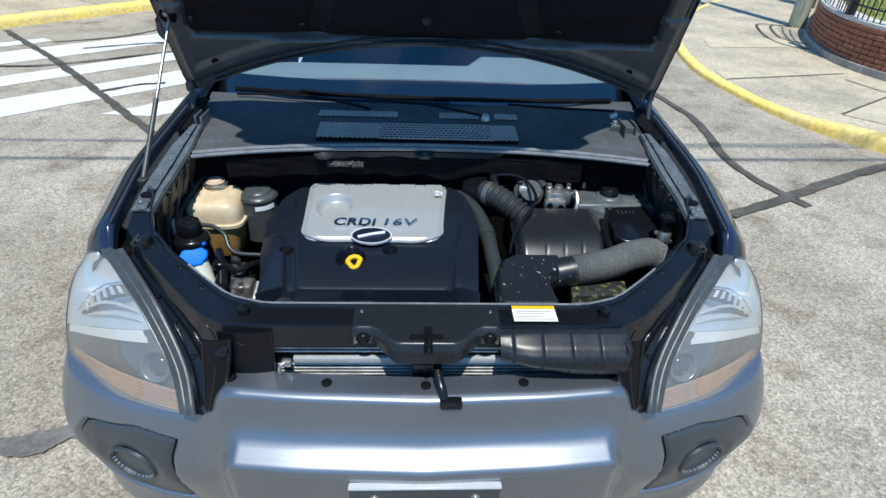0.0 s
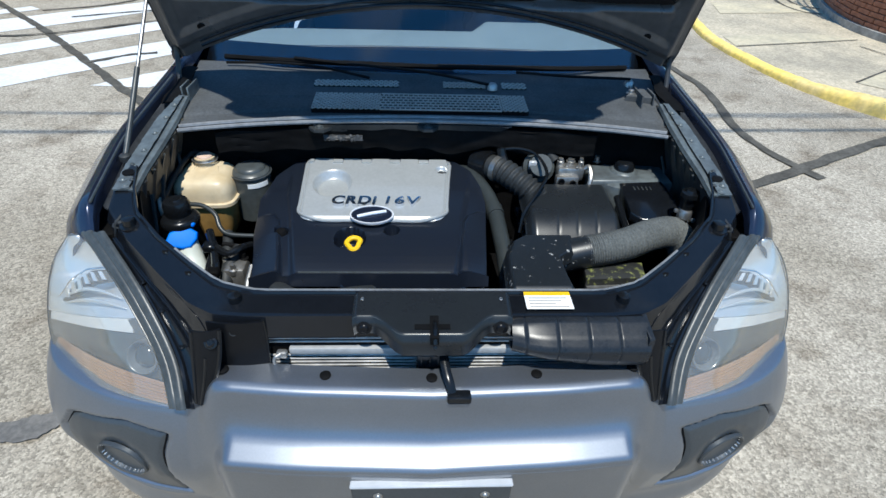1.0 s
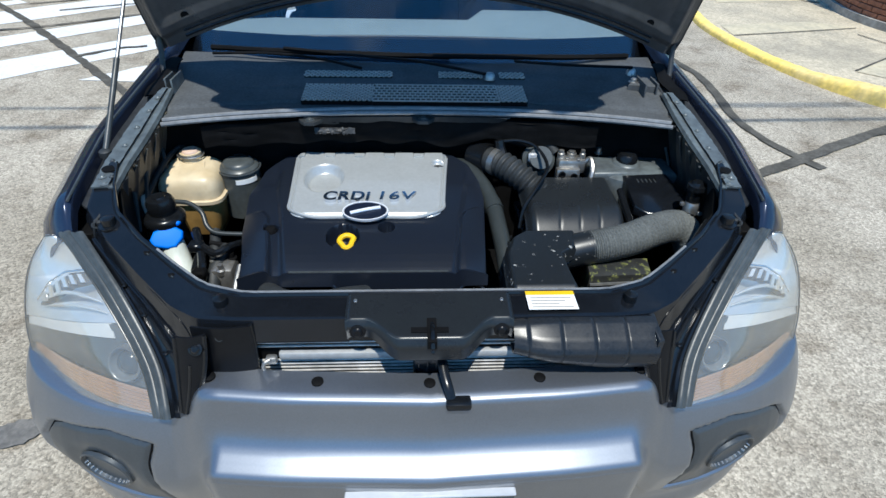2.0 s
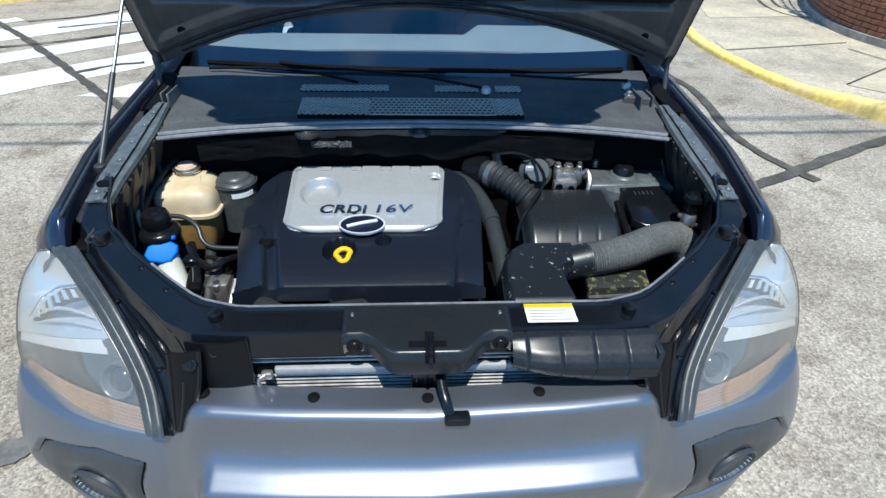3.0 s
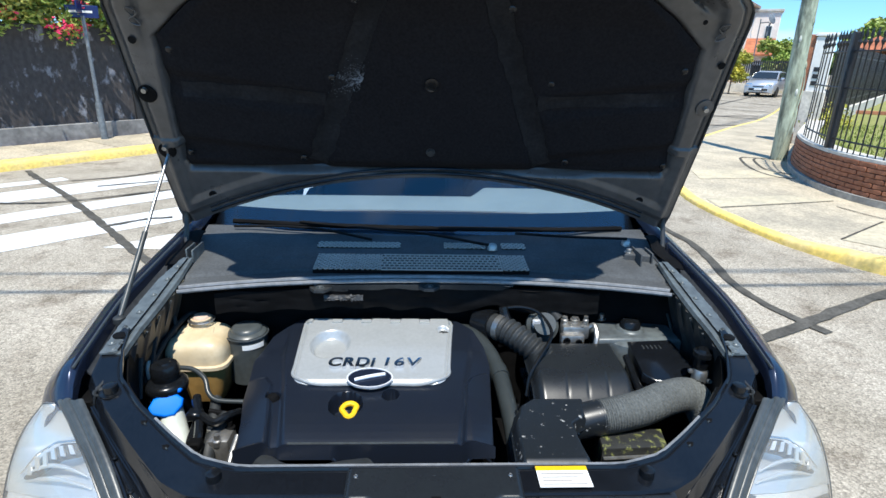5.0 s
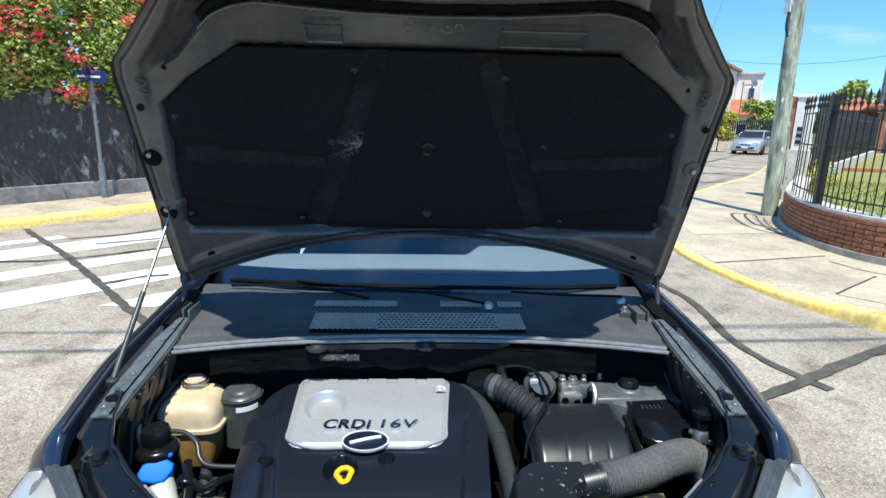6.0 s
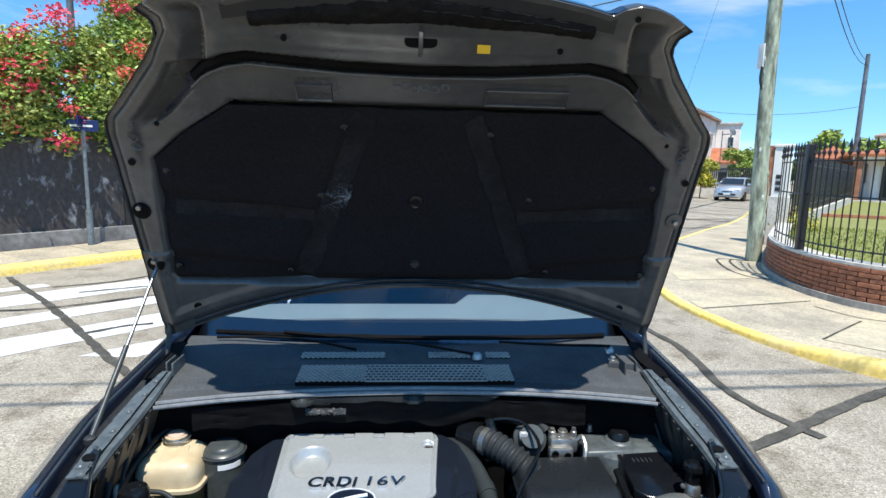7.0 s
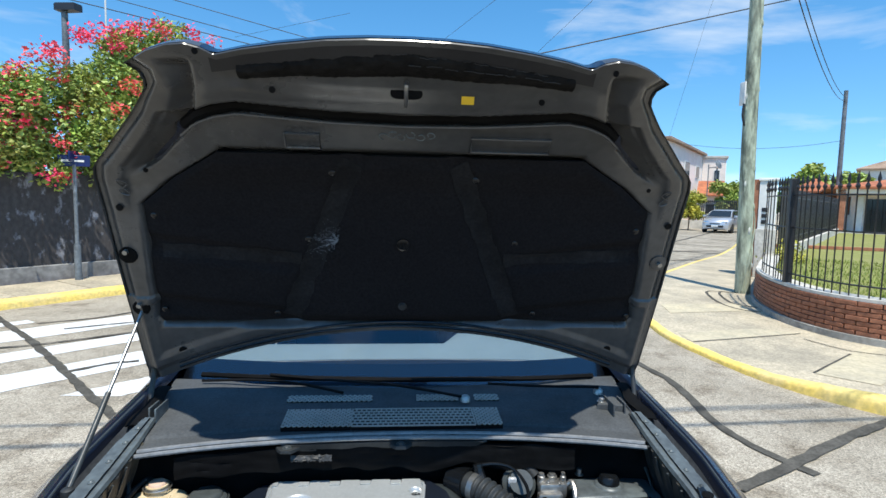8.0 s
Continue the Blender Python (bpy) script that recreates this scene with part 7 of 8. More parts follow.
for sx in (-1, 1):
    hl = part("headlamp", sheet(lambda u, v: lamp_pt(sx, 0.02 + 0.96 * u, 0.01 + 0.98 * v, 0.085), 24, 24, 0.004 * sx), M_DARK, car, "hazed clear headlamp with a ribbed signal strip")
    low_edge = lambda u: 0.295 + 0.040 * (1 - u)
    top_edge = lambda u: 0.345 + 0.060 * (1 - u)
    amber_top = lambda u: 0.115 + 0.050 * u
    shallow = lambda u: (1 - 0.8 * u ** 5)

    def bowl(u, v, sx=sx):
        """Main reflector: a deep bowl with a stepped upper lobe."""
        w = top_edge(u) + (0.999 - top_edge(u)) * v
        d = 0.022 + 0.040 * math.sin(math.pi * v) * math.sin(math.pi * (0.12 + 0.80 * u))
        d += 0.008 * step(0.60, 0.64, v + 0.25 * u) * (1 - v)
        return lamp_pt(sx, 0.03 + 0.965 * u, w, d * (1 - 0.9 * u ** 6) * (1 - 0.95 * v ** 4))
    part("reflector", sheet(bowl, 60, 40, 0.003 * sx), M_REFLECT, hl, smooth=60)
    part("shelf", sheet(lambda u, v: lamp_pt(sx, 0.16 + 0.815 * u, low_edge(u) + (top_edge(u) - low_edge(u)) * v, (0.016 + 0.010 * v) * shallow(u)), 24, 6, 0.003 * sx), M_SHELF, hl, "pale satin shelf")
    part("bezel", sheet(lambda u, v: lamp_pt(sx, 0.02 + 0.975 * u, amber_top(u) + (low_edge(u) - amber_top(u)) * v, (0.030 - 0.010 * v) * shallow(u)), 30, 12, 0.003 * sx), M_BEZEL, hl, "satin grey lamp bezel")
    part("bezel_corner", sheet(lambda u, v: lamp_pt(sx, 0.02 + 0.15 * u, 0.30 + (0.11 - 0.02 * u) * v, 0.024 - 0.004 * u), 8, 8, 0.003 * sx), M_BEZEL, hl)
    for e in (1.0, 0.0):
        part("side_wall", sheet(lambda u, v: lamp_pt(sx, e + (0.03 - 0.06 * e) * u, 0.01 + 0.98 * v, 0.004 + 0.078 * u), 6, 24, 0.003), M_BEZEL, hl)
    # dark slotted crescent across the bowl, and the silver sweeps under it
    up_v = lambda u: lerp(u, [0.05, 0.35, 0.65, 0.88], [0.665, 0.650, 0.570, 0.445])
    dn_v = lambda u: lerp(u, [0.05, 0.35, 0.65, 0.88], [0.590, 0.555, 0.465, 0.400])
    part("crescent", sheet(lambda u, v: lamp_pt(sx, 0.06 + 0.82 * u, dn_v(0.06 + 0.82 * u) + (up_v(0.06 + 0.82 * u) - dn_v(0.06 + 0.82 * u)) * v, 0.024 - 0.006 * math.sin(math.pi * v)), 40, 8, 0.003 * sx), M_BEZEL, hl)
    for k in range(6):
        u0 = 0.16 + 0.115 * k
        part("slat", sheet(lambda u, v: lamp_pt(sx, u0 + 0.052 * u, dn_v(u0) + 0.012 + (up_v(u0) - dn_v(u0) - 0.030) * v, 0.014), 3, 5, 0.003 * sx), M_REFLECT, hl)
    part("crescent_edge", tube([lamp_pt(sx, u, up_v(u) + 0.006, 0.014) for u in np.linspace(0.06, 0.88, 20)], 0.0022, 6, 1), M_CHROME, hl)
    for k in range(2):
        part("sweep", tube([lamp_pt(sx, 0.84 - 0.70 * q, 0.415 + 0.035 * k + (0.045 + 0.03 * k) * math.sin(2.6 * q), 0.020) for q in np.linspace(0, 1, 14)], lambda q: 0.0016 + 0.0024 * math.sin(math.pi * q), 8, 1), M_REFLECT, hl)
    c = lamp_pt(sx, 0.150, 0.232, 0.018)
    to = Vector((sx * 0.22, -0.86, 0.46)).to_track_quat("Z", "Y").to_matrix().to_4x4()
    pj = part("projector", spun([(0.0, -0.012), (0.021, -0.010), (0.027, 0.0), (0.0300, 0.010), (0.034, 0.010), (0.035, 0.0), (0.036, -0.05)], 28, m=Matrix.Translation(c) @ to), M_PROJ, hl, "round projector tube")
    part("bulb", spun([(0.025, -0.004), (0.020, 0.004), (0.010, 0.008), (0.0, 0.009)], 18, m=Matrix.Translation(c) @ to), M_PANE, pj)
    part("glint_ring", tube([c + (to.to_3x3() @ Vector((0.0320 * math.cos(a), 0.0320 * math.sin(a), 0.0105))) for a in np.linspace(0, 2 * math.pi, 29)], 0.0012, 6, 1), M_PROJ, pj)
    part("turn_signal", sheet(lambda u, v: lamp_pt(sx, 0.03 + 0.94 * u, 0.014 + 0.055 * u ** 1.5 + (amber_top(u) - 0.003 - 0.014 - 0.055 * u ** 1.5) * v, 0.010 + 0.0022 * math.sin(v * 11 * math.pi)), 30, 88, 0.003 * sx), M_AMBER, hl, "unlit pale amber ribbed signal strip")
    ln_ = part("lens", sheet(lambda u, v: lamp_pt(sx, u, v, 0.0), 30, 30, 0.003 * sx), G_LAMP, hl, "hazed clear plastic lens")
    ln_.visible_shadow = False
    part("rim", tube([lamp_pt(sx, 0.998, q, 0.001) for q in np.linspace(0.02, 0.99, 24)] + [lamp_pt(sx, q, 0.99, 0.001) for q in np.linspace(0.98, 0.10, 14)], 0.0015, 6, 1), M_GREYTRIM, hl)
    part("inner_rim", tube([lamp_pt(sx, 0.002, q, -0.001) for q in np.linspace(0.03, 0.985, 30)], 0.0020, 6, 1), M_GREYTRIM, hl)
    # double rubber trim along the inner edge
    for band in (0, 1):
        def trim(u, v, sx=sx, band=band):
            w1, w2 = 0.013 + 0.013 * u, 0.013 + 0.019 * u
            lo_t, wide = (0.001, w1) if band == 0 else (0.0045 + w1, w2)
            p = lamp_inner(0.01 + 0.99 * u) + IN_WAY * (lo_t + wide * v) + Vector((0, -0.35, 0.9)) * (0.004 - 0.003 * band + 0.004 * math.sin(math.pi * v) + 0.0012 * math.sin(3 * math.pi * v))
            if u < 0.001:
                p = p + Vector((0, -0.002, -0.006))
            return (sx * p.x, p.y, p.z)
        part("trim", sheet(trim, 40, 12, 0.006 * -sx), M_GREYTRIM, hl, "grey rubber lamp trim")
    # black bracket wing between lamp and front panel
    wing_in = smooth_line([(0.412, -0.205, 0.800), (0.420, -0.178, 0.905), (0.468, -0.136, 0.948), (0.545, -0.068, 0.966), (0.640, 0.025, 0.998)], 8)

    def wing(u, v, sx=sx):
        w = 0.013 + 0.013 * v + 0.013 + 0.019 * v + 0.006
        b = lamp_inner(v) + IN_WAY * w + Vector((0, 0.002, -0.004))
        a = on_line(wing_in, v)
        p = a.lerp(b, u) - Vector((0, 0, 0.024)) * math.sin(math.pi * u) + Vector((0, -0.004, 0.013)) * math.exp(-((u - 0.42) / 0.055) ** 2) * step(0.05, 0.25, v)
        p = p + Vector((0, -0.002, 0.006)) * step(0.80, 0.86, u)
        return (sx * p.x, p.y, p.z)
    wg = part("lamp_bracket", sheet(wing, 50, 40, 0.004 * sx), M_GLOSSB, car, "black plastic lamp bracket", smooth=50)
    for v in (0.30, 0.47, 0.64):
        w_ = stud_at(0, 0, 0, wg, 0.004, M_PLASTIC, 0.002)
        w_.location = Vector(wing(0.70, v)) + Vector((0, -0.001, 0.002))
    # stepped foot of the bracket, bolted above the bumper's deck
    foot = lambda u, v: (sx * (0.432 + 0.010 * v - (0.050 - 0.030 * v + 0.010 * math.sin(math.pi * v)) * u), -0.200 - 0.040 * v - 0.006 * math.sin(math.pi * u), 0.934 - 0.150 * v + 0.004 * u)
    ft = part("foot", sheet(foot, 14, 20, 0.004 * -sx), M_GUIDE, wg)
    for u in (0.0, 0.5, 1.0):
        part("rib", tube([Vector(foot(u, v)) + Vector((0, -0.003, 0.002)) for v in np.linspace(0.02 if u != 0.5 else 0.35, 1, 12)], 0.0042 if u != 0.5 else 0.003, 6, 1), M_PLASTIC, ft)
    q = stud_at(sx * 0.398, -0.214, 0.915, ft, 0.008, M_PLASTIC, 0.004)
    q.rotation_euler = (radians(55), 0, 0)
    stud_at(sx * 0.640, 0.045, 0.998, wg, 0.012, M_RUBBER, 0.010)
    # fog lamp in a panel that tucks under
    def fog_face(u, v, sx=sx):
        w = fog_outline(0.460 + 0.230 * u)
        vv = w + 0.012 + (0.684 - w - 0.012) * v
        left = 0.460 + 0.012 * step(0.28, 0.42, vv) - 0.015 * step(0.42, 0.68, vv)
        t = left + (0.688 - left) * u
        e = min(u * 1.2, (1 - u) * 1.2, v, 1 - v)
        rr = math.hypot((t - 0.566) / 0.064, (vv - 0.515) / 0.145)
        dish = 0.008 * (1 - step(0.70, 1.25, rr)) + 0.105 * (1 - step(0.62, 0.74, rr))
        return bumper_at(sx * t, vv, 0.012 - 0.006 * (1 - step(0.0, 0.05, e)) - dish)
    # Tucked-under panel: its shadow is coloured in with the darker slate
    fpn = part("fog_panel", sheet(fog_face, 60, 50, 0.003 * -sx), M_FOGPANEL, bump, "sunk fog lamp panel", smooth=60)
    edge_line = [fog_face(u, 0.0) for u in np.linspace(0, 1, 30)] + [fog_face(1.0, v) for v in np.linspace(0.05, 1, 16)] + [fog_face(u, 1.0) for u in np.linspace(0.95, 0, 20)] + [fog_face(0.0, v) for v in np.linspace(0.95, 0, 20)]
    part("gap", tube(edge_line, 0.0022, 6, 1), M_DARK, fpn)
    fc_ = bumper_at(sx * 0.566, 0.515, 0.006)
    side_way, down_way = bumper_at(sx * 0.576, 0.515) - bumper_at(sx * 0.556, 0.515), bumper_at(sx * 0.566, 0.54) - bumper_at(sx * 0.566, 0.49)
    face_way = side_way.cross(down_way) if side_way.cross(down_way).y < 0 else down_way.cross(side_way)
    fw_ = face_way.to_track_quat("Z", "Y").to_matrix().to_4x4()
    fm = Matrix.Translation(fc_) @ fw_ @ Matrix.Diagonal((1.22, 1.0, 1, 1))
    fg = part("fog_lamp", spun([(0.051, -0.008), (0.050, -0.001), (0.047, 0.001), (0.045, -0.001), (0.037, -0.045), (0.0, -0.047)], 40, m=fm), M_FOGPANEL, fpn, "round fog lamp at the bottom of a ribbed funnel")
    for k in range(15):
        a = math.pi * (1.02 + 0.0686 * k)
        part("rib", tube([fm @ Vector((r * math.cos(a), r * math.sin(a), z)) for r, z in ((0.0455, -0.002), (0.0365, -0.043))], 0.0024, 6, 1), M_FOGLENS, fg)
    part("fog_glass", spun([(0.035, -0.046), (0.024, -0.043), (0.0, -0.041)], 24, m=fm), M_DARK, fg, "dark clear lens")
    part("fog_rim", tube([fm @ Vector((0.0375 * math.cos(a), 0.0375 * math.sin(a), -0.041)) for a in np.linspace(0, 2.0 * math.pi, 33)], 0.0018, 6, 1), M_CHROME, fg)
    part("lower_lip", sheet(lambda u, v: bumper_at(sx * (0.44 + 0.24 * u), 0.715 + 0.05 * v, 0.008 * math.sin(math.pi * v) * math.sin(math.pi * min(1.0, u * 1.2 + 0.1))), 20, 6, 0.003 * -sx), M_BUMPER, bump)


# ---- what stands in the engine bay ----
def cover_base(x, y):
    z = lerp(y, [0.03, 0.045, 0.06, 0.08, 0.11, 0.15, 0.20, 0.32, 0.46, 0.49], [0.8770, 0.8830, 0.8880, 0.8935, 0.9000, 0.9070, 0.914, 0.932, 0.944, 0.930])
    wing = max(0.0, -0.330 - x, x - 0.075)
    return z - 1.6 * wing * wing


LOBES = ([(-0.410, 0.020), (-0.331, 0.020), (-0.345, 0.110), (-0.366, 0.205), (-0.385, 0.232), (-0.455, 0.246)], [(0.064, 0.020), (0.150, 0.020), (0.170, 0.252), (0.128, 0.246), (0.096, 0.222), (0.084, 0.195)])
SPINES = ([(-0.296, 0.020), (-0.312, 0.110), (-0.330, 0.205), (-0.352, 0.300), (-0.360, 0.40)], [(0.050, 0.020), (0.062, 0.110), (0.074, 0.205), (0.092, 0.300), (0.100, 0.40)])


def cover_top(x, y):
    z = cover_base(x, y)
    left, right = lerp(y, [p[1] for p in SPINES[0]], [p[0] for p in SPINES[0]]), lerp(y, [p[1] for p in SPINES[1]], [p[0] for p in SPINES[1]])
    z -= 0.008 * (step(0.0, 0.016, left - x) + step(0.0, 0.016, x - right)) * (1 - step(0.34, 0.42, y))
    for lobe in LOBES:
        z += (0.015 - 0.22 * max(0.0, -0.345 - x, x - 0.085)) * step(-0.006, 0.006, inside(lobe, x, y))
    return z


def cover(u, v):
    y = 0.035 + 0.45 * v
    xl = lerp(y, [0.035, 0.10, 0.17, 0.31, 0.395, 0.46, 0.485], [-0.396, -0.405, -0.421, -0.434, -0.408, -0.350, -0.320])
    xr = lerp(y, [0.035, 0.10, 0.19, 0.285, 0.395, 0.463, 0.485], [0.128, 0.132, 0.139, 0.147, 0.137, 0.070, 0.040])
    uu = min(1.0, max(0.0, (u - 0.06) / 0.88))
    x = xl + (xr - xl) * uu
    z = cover_top(x, y)
    d = 0.0
    if u < 0.06:
        z -= 0.085 * ((0.06 - u) / 0.06) ** 1.5
        x -= 0.006 * (0.06 - u) / 0.06
    if u > 0.94:
        z -= 0.085 * ((u - 0.94) / 0.06) ** 1.5
        x += 0.006 * (u - 0.94) / 0.06
    for cx, cy, r, dep in ((-0.187, 0.135, 0.038, 0.045), (-0.090, 0.163, 0.0185, 0.03), (-0.352, 0.166, 0.016, 0.02), (-0.250, 0.335, 0.080, 0.03)):
        d = max(d, dep * (1 - step(r * 0.88, r, math.hypot(x - cx, (y - cy)))))
    return (x, y, z - d)


ec = part("engine_cover", sheet(cover, 240, 190, 0.004), M_COVER, car, "black plastic engine cover with a silver badge panel", smooth=50)
part("knob", spun([(0.0, 0.012), (0.010, 0.011), (0.0145, 0.004), (0.0145, -0.012), (0, -0.012)], 18, m=Matrix.Translation((-0.352, 0.162, 0.897))), M_DARK, ec)


def cover_front(u, v):
    x = -0.402 + 0.533 * u
    top = cover_top(x, 0.036)
    arch = 0.052 * step(-0.325, -0.308, x) * (1 - step(-0.205, -0.188, x)) + 0.052 * step(0.066, 0.084, x)
    bot = 0.800 + arch
    return (x, 0.034 - 0.012 * v, top + (bot - top) * v)


part("front_face", sheet(cover_front, 140, 14, 0.004), M_COVER, ec)
part("front_ridge", tube([(x, 0.0345, cover_top(x, 0.037) + 0.0010) for x in np.linspace(-0.292, 0.046, 20)], 0.0026, 6, 1), M_GREYTRIM, ec)
for x0, x1 in ((-0.322, -0.190), (0.070, 0.126)):
    part("arch_rim", tube([(x0, 0.020, 0.822), (x0 + 0.004, 0.021, 0.843), (x0 + 0.018, 0.024, 0.8555), ((x0 + x1) / 2, 0.024, 0.8575), (x1 - 0.018, 0.024, 0.8555), (x1 - 0.004, 0.021, 0.843), (x1, 0.020, 0.822)], 0.0034, 8, 4), M_COVER, ec)


# silver badge panel with a notched rear edge and a round well
def plate_edges(y):
    t = (y - 0.192) / 0.260
    r = 0.035 * (1 - math.sqrt(max(0.0, 1 - max(0.0, (0.227 - y) / 0.035) ** 2)))
    return -0.318 - 0.012 * t + r, 0.040 + 0.020 * t - r


def plate(u, v):
    y = 0.192 + 0.260 * v
    xl, xr = plate_edges(y)
    x = xl + (xr - xl) * u
    y_ = y
    if v > 0.97:
        k = (x + 0.31) / 0.078
        y_ = y - (0.016 if 0.62 < (k % 1.0) < 1.0 else 0.0)
    e = min(u, 1 - u, v * 0.7, 1.0)
    z = cover_base(max(-0.31, min(0.05, x)), y_) + 0.010 - 0.007 * (1 - step(0.0, 0.03, e))
    d = 0.022 * (1 - step(0.038, 0.052, math.hypot((x + 0.250) / 0.98, (y_ - 0.336) / 1.2)))
    d += 0.010 * (1 - step(0.012, 0.018, math.hypot(x - 0.036, y_ - 0.400)))
    return (x, y_, z - d)


pl = part("badge_panel", sheet(plate, 150, 110, 0.004), M_SILVER, ec, "silver plastic panel with a round well", smooth=50)
part("border", tube([Vector(plate(u, v)) + Vector((0, 0, 0.0015)) for u, v in [(0.0, 0.98), (0.0, 0.6), (0.0, 0.25), (0.0, 0.12), (0.03, 0.03), (0.09, 0.0), (0.3, 0.0), (0.5, 0.0), (0.7, 0.0), (0.91, 0.0), (0.97, 0.03), (1.0, 0.12), (1.0, 0.25), (1.0, 0.6), (1.0, 0.98)]], 0.0045, 8, 4), M_SILVER, pl)


def words(text, size, m, material, parent, name="lettering", shear=0.0, depth=0.0035, thick=0.0):
    c = bpy.data.curves.new(name, "FONT")
    c.body, c.size, c.extrude, c.shear, c.offset = text, size, depth, shear, thick
    c.space_character = 1.12
    o = bpy.data.objects.new(name + "_curve", c)
    scene.collection.objects.link(o)
    bpy.context.view_layer.update()
    me = bpy.data.meshes.new_from_object(o.evaluated_get(bpy.context.evaluated_depsgraph_get()))
    me.transform(m)
    me.materials.clear()
    me.materials.append(material)
    bpy.data.objects.remove(o)
    bpy.data.curves.remove(c)
    r = new(name, me)
    r.parent = parent
    return r


tilt = Matrix.Rotation(math.atan2(0.017, 0.12), 4, "X")
words("CRDi", 0.051, Matrix.Translation((-0.243, 0.237, cover_base(-0.1, 0.240) + 0.0125)) @ tilt @ Matrix.Diagonal((0.88, 0.86, 1, 1)), M_CHROME, pl, "lettering", 0.12, 0.006, 0.0018)
words("16V", 0.050, Matrix.Translation((-0.118, 0.238, cover_base(-0.1, 0.240) + 0.0125)) @ tilt @ Matrix.Diagonal((1.06, 0.86, 1, 1)), M_CHROME, pl, "lettering", 0.12, 0.006, 0.0009)
em = Matrix.Translation((-0.139, 0.198, cover_base(-0.1, 0.200) + 0.011)) @ tilt @ Matrix.Diagonal((0.95, 0.60, 1, 1))
badge = part("badge", spun([(0, 0), (0.054, 0), (0.0565, 0.004), (0.0555, 0.008), (0.0525, 0.008), (0.0515, 0.005), (0, 0.005)], 40, m=em), M_BADGE, pl, "plain chrome oval badge")
part("inlay", spun([(0, 0.0052), (0.0515, 0.0052), (0.0515, 0.0062), (0, 0.0062)], 32, m=em), M_PAINT, badge)
part("bar", tube([em @ Vector(p) for p in ((-0.036, -0.016, 0.008), (0, 0.002, 0.009), (0.036, 0.018, 0.008))], 0.0042, 8, 4), M_BADGE, badge)
part("dipstick", tube([(-0.176 + 0.0135 * math.cos(a) * (1.25 if math.sin(a) > 0 else 0.85), 0.116 + 0.017 * math.sin(a), 0.902 + 0.005 * math.sin(a)) for a in np.linspace(0, 2 * math.pi, 13)], 0.006, 8, 2), M_YEL, ec, "yellow dipstick loop")
part("dipstick_stem", tube([(-0.176, 0.10, 0.897), (-0.180, 0.115, 0.875), (-0.185, 0.13, 0.85)], 0.006, 8), M_YEL, ec)

# coolant tank
def tank_ring(z, grow, front_slope=0.0):
    pts = []
    for k in range(48):
        a = 2 * math.pi * k / 48
        c, s_ = math.cos(a), math.sin(a)
        r = (abs(c) ** 5.0 + abs(s_) ** 5.0) ** (-1 / 5.0)
        pts.append(Vector((-0.592 + (0.0790 + grow) * c * r, 0.389 + (0.0715 + grow * 0.9) * s_ * r, z + front_slope * s_)))
    return pts


def ring_loft(rings, into=None):
    bm = into or bmesh.new()
    vr = [[bm.verts.new(p) for p in r] for r in rings]
    for a, b in zip(vr, vr[1:]):
        for j in range(len(a)):
            bm.faces.new((a[j], a[(j + 1) % len(a)], b[(j + 1) % len(a)], b[j]))
    bm.faces.new(vr[0][::-1])
    bm.faces.new(vr[-1])
    return bm


tk = part("coolant_tank", ring_loft([tank_ring(0.880, -0.003), tank_ring(0.905, -0.003), tank_ring(0.922, -0.006), tank_ring(0.934, -0.012), tank_ring(0.942, -0.020, 0.003), tank_ring(0.947, -0.030, 0.005), tank_ring(0.950, -0.048, 0.005)]), M_CREAMTANK, car, "yellowed plastic coolant tank")
part("lower_half", ring_loft([tank_ring(0.77, -0.022), tank_ring(0.80, -0.012), tank_ring(0.876, -0.003)]), M_AMBERTANK, tk, "amber stained lower half")
part("seam", ring_loft([tank_ring(0.8725, 0.002), tank_ring(0.874, 0.0045), tank_ring(0.8825, 0.0045), tank_ring(0.884, 0.002)]), M_CREAMTANK, tk)
part("neck", spun([(0.030, 0.945), (0.026, 0.955), (0.026, 0.972), (0, 0.972)], 20, m=Matrix.Translation((-0.596, 0.418, 0))), M_CREAMTANK, tk)
part("cap", spun([(0.019, 0.966), (0.021, 0.969), (0.021, 0.974), (0.018, 0.978), (0, 0.979)], 20, m=Matrix.Translation((-0.596, 0.418, 0))), M_TANKCAP, tk, "pale orange screw cap")
part("cap_rim", spun([(0.027, 0.964), (0.028, 0.970), (0.022, 0.971)], 20, m=Matrix.Translation((-0.596, 0.418, 0))), M_STEEL, tk)
for x_, a_ in ((-0.618, 0.5), (-0.545, -0.4)):
    part("ridge", tube([(x_ - 0.008, 0.345, 0.9325), (x_ - 0.008 + 0.006 * a_, 0.375, 0.944), (x_ - 0.008 + 0.02 * a_, 0.400, 0.951)], 0.0035, 6), M_CREAMTANK, tk)
part("neck_clamp", tube([(-0.596 + 0.032 * math.cos(a), 0.418 + 0.029 * math.sin(a), 0.966) for a in np.linspace(0, 2 * math.pi, 21)], 0.0022, 6, 1), M_STEEL, tk)
part("hose", tube([(-0.600, 0.425, 0.968), (-0.635, 0.44, 0.97), (-0.655, 0.36, 0.95), (-0.665, 0.24, 0.90), (-0.64, 0.18, 0.84)], 0.007, 8), M_RUBBER, tk)

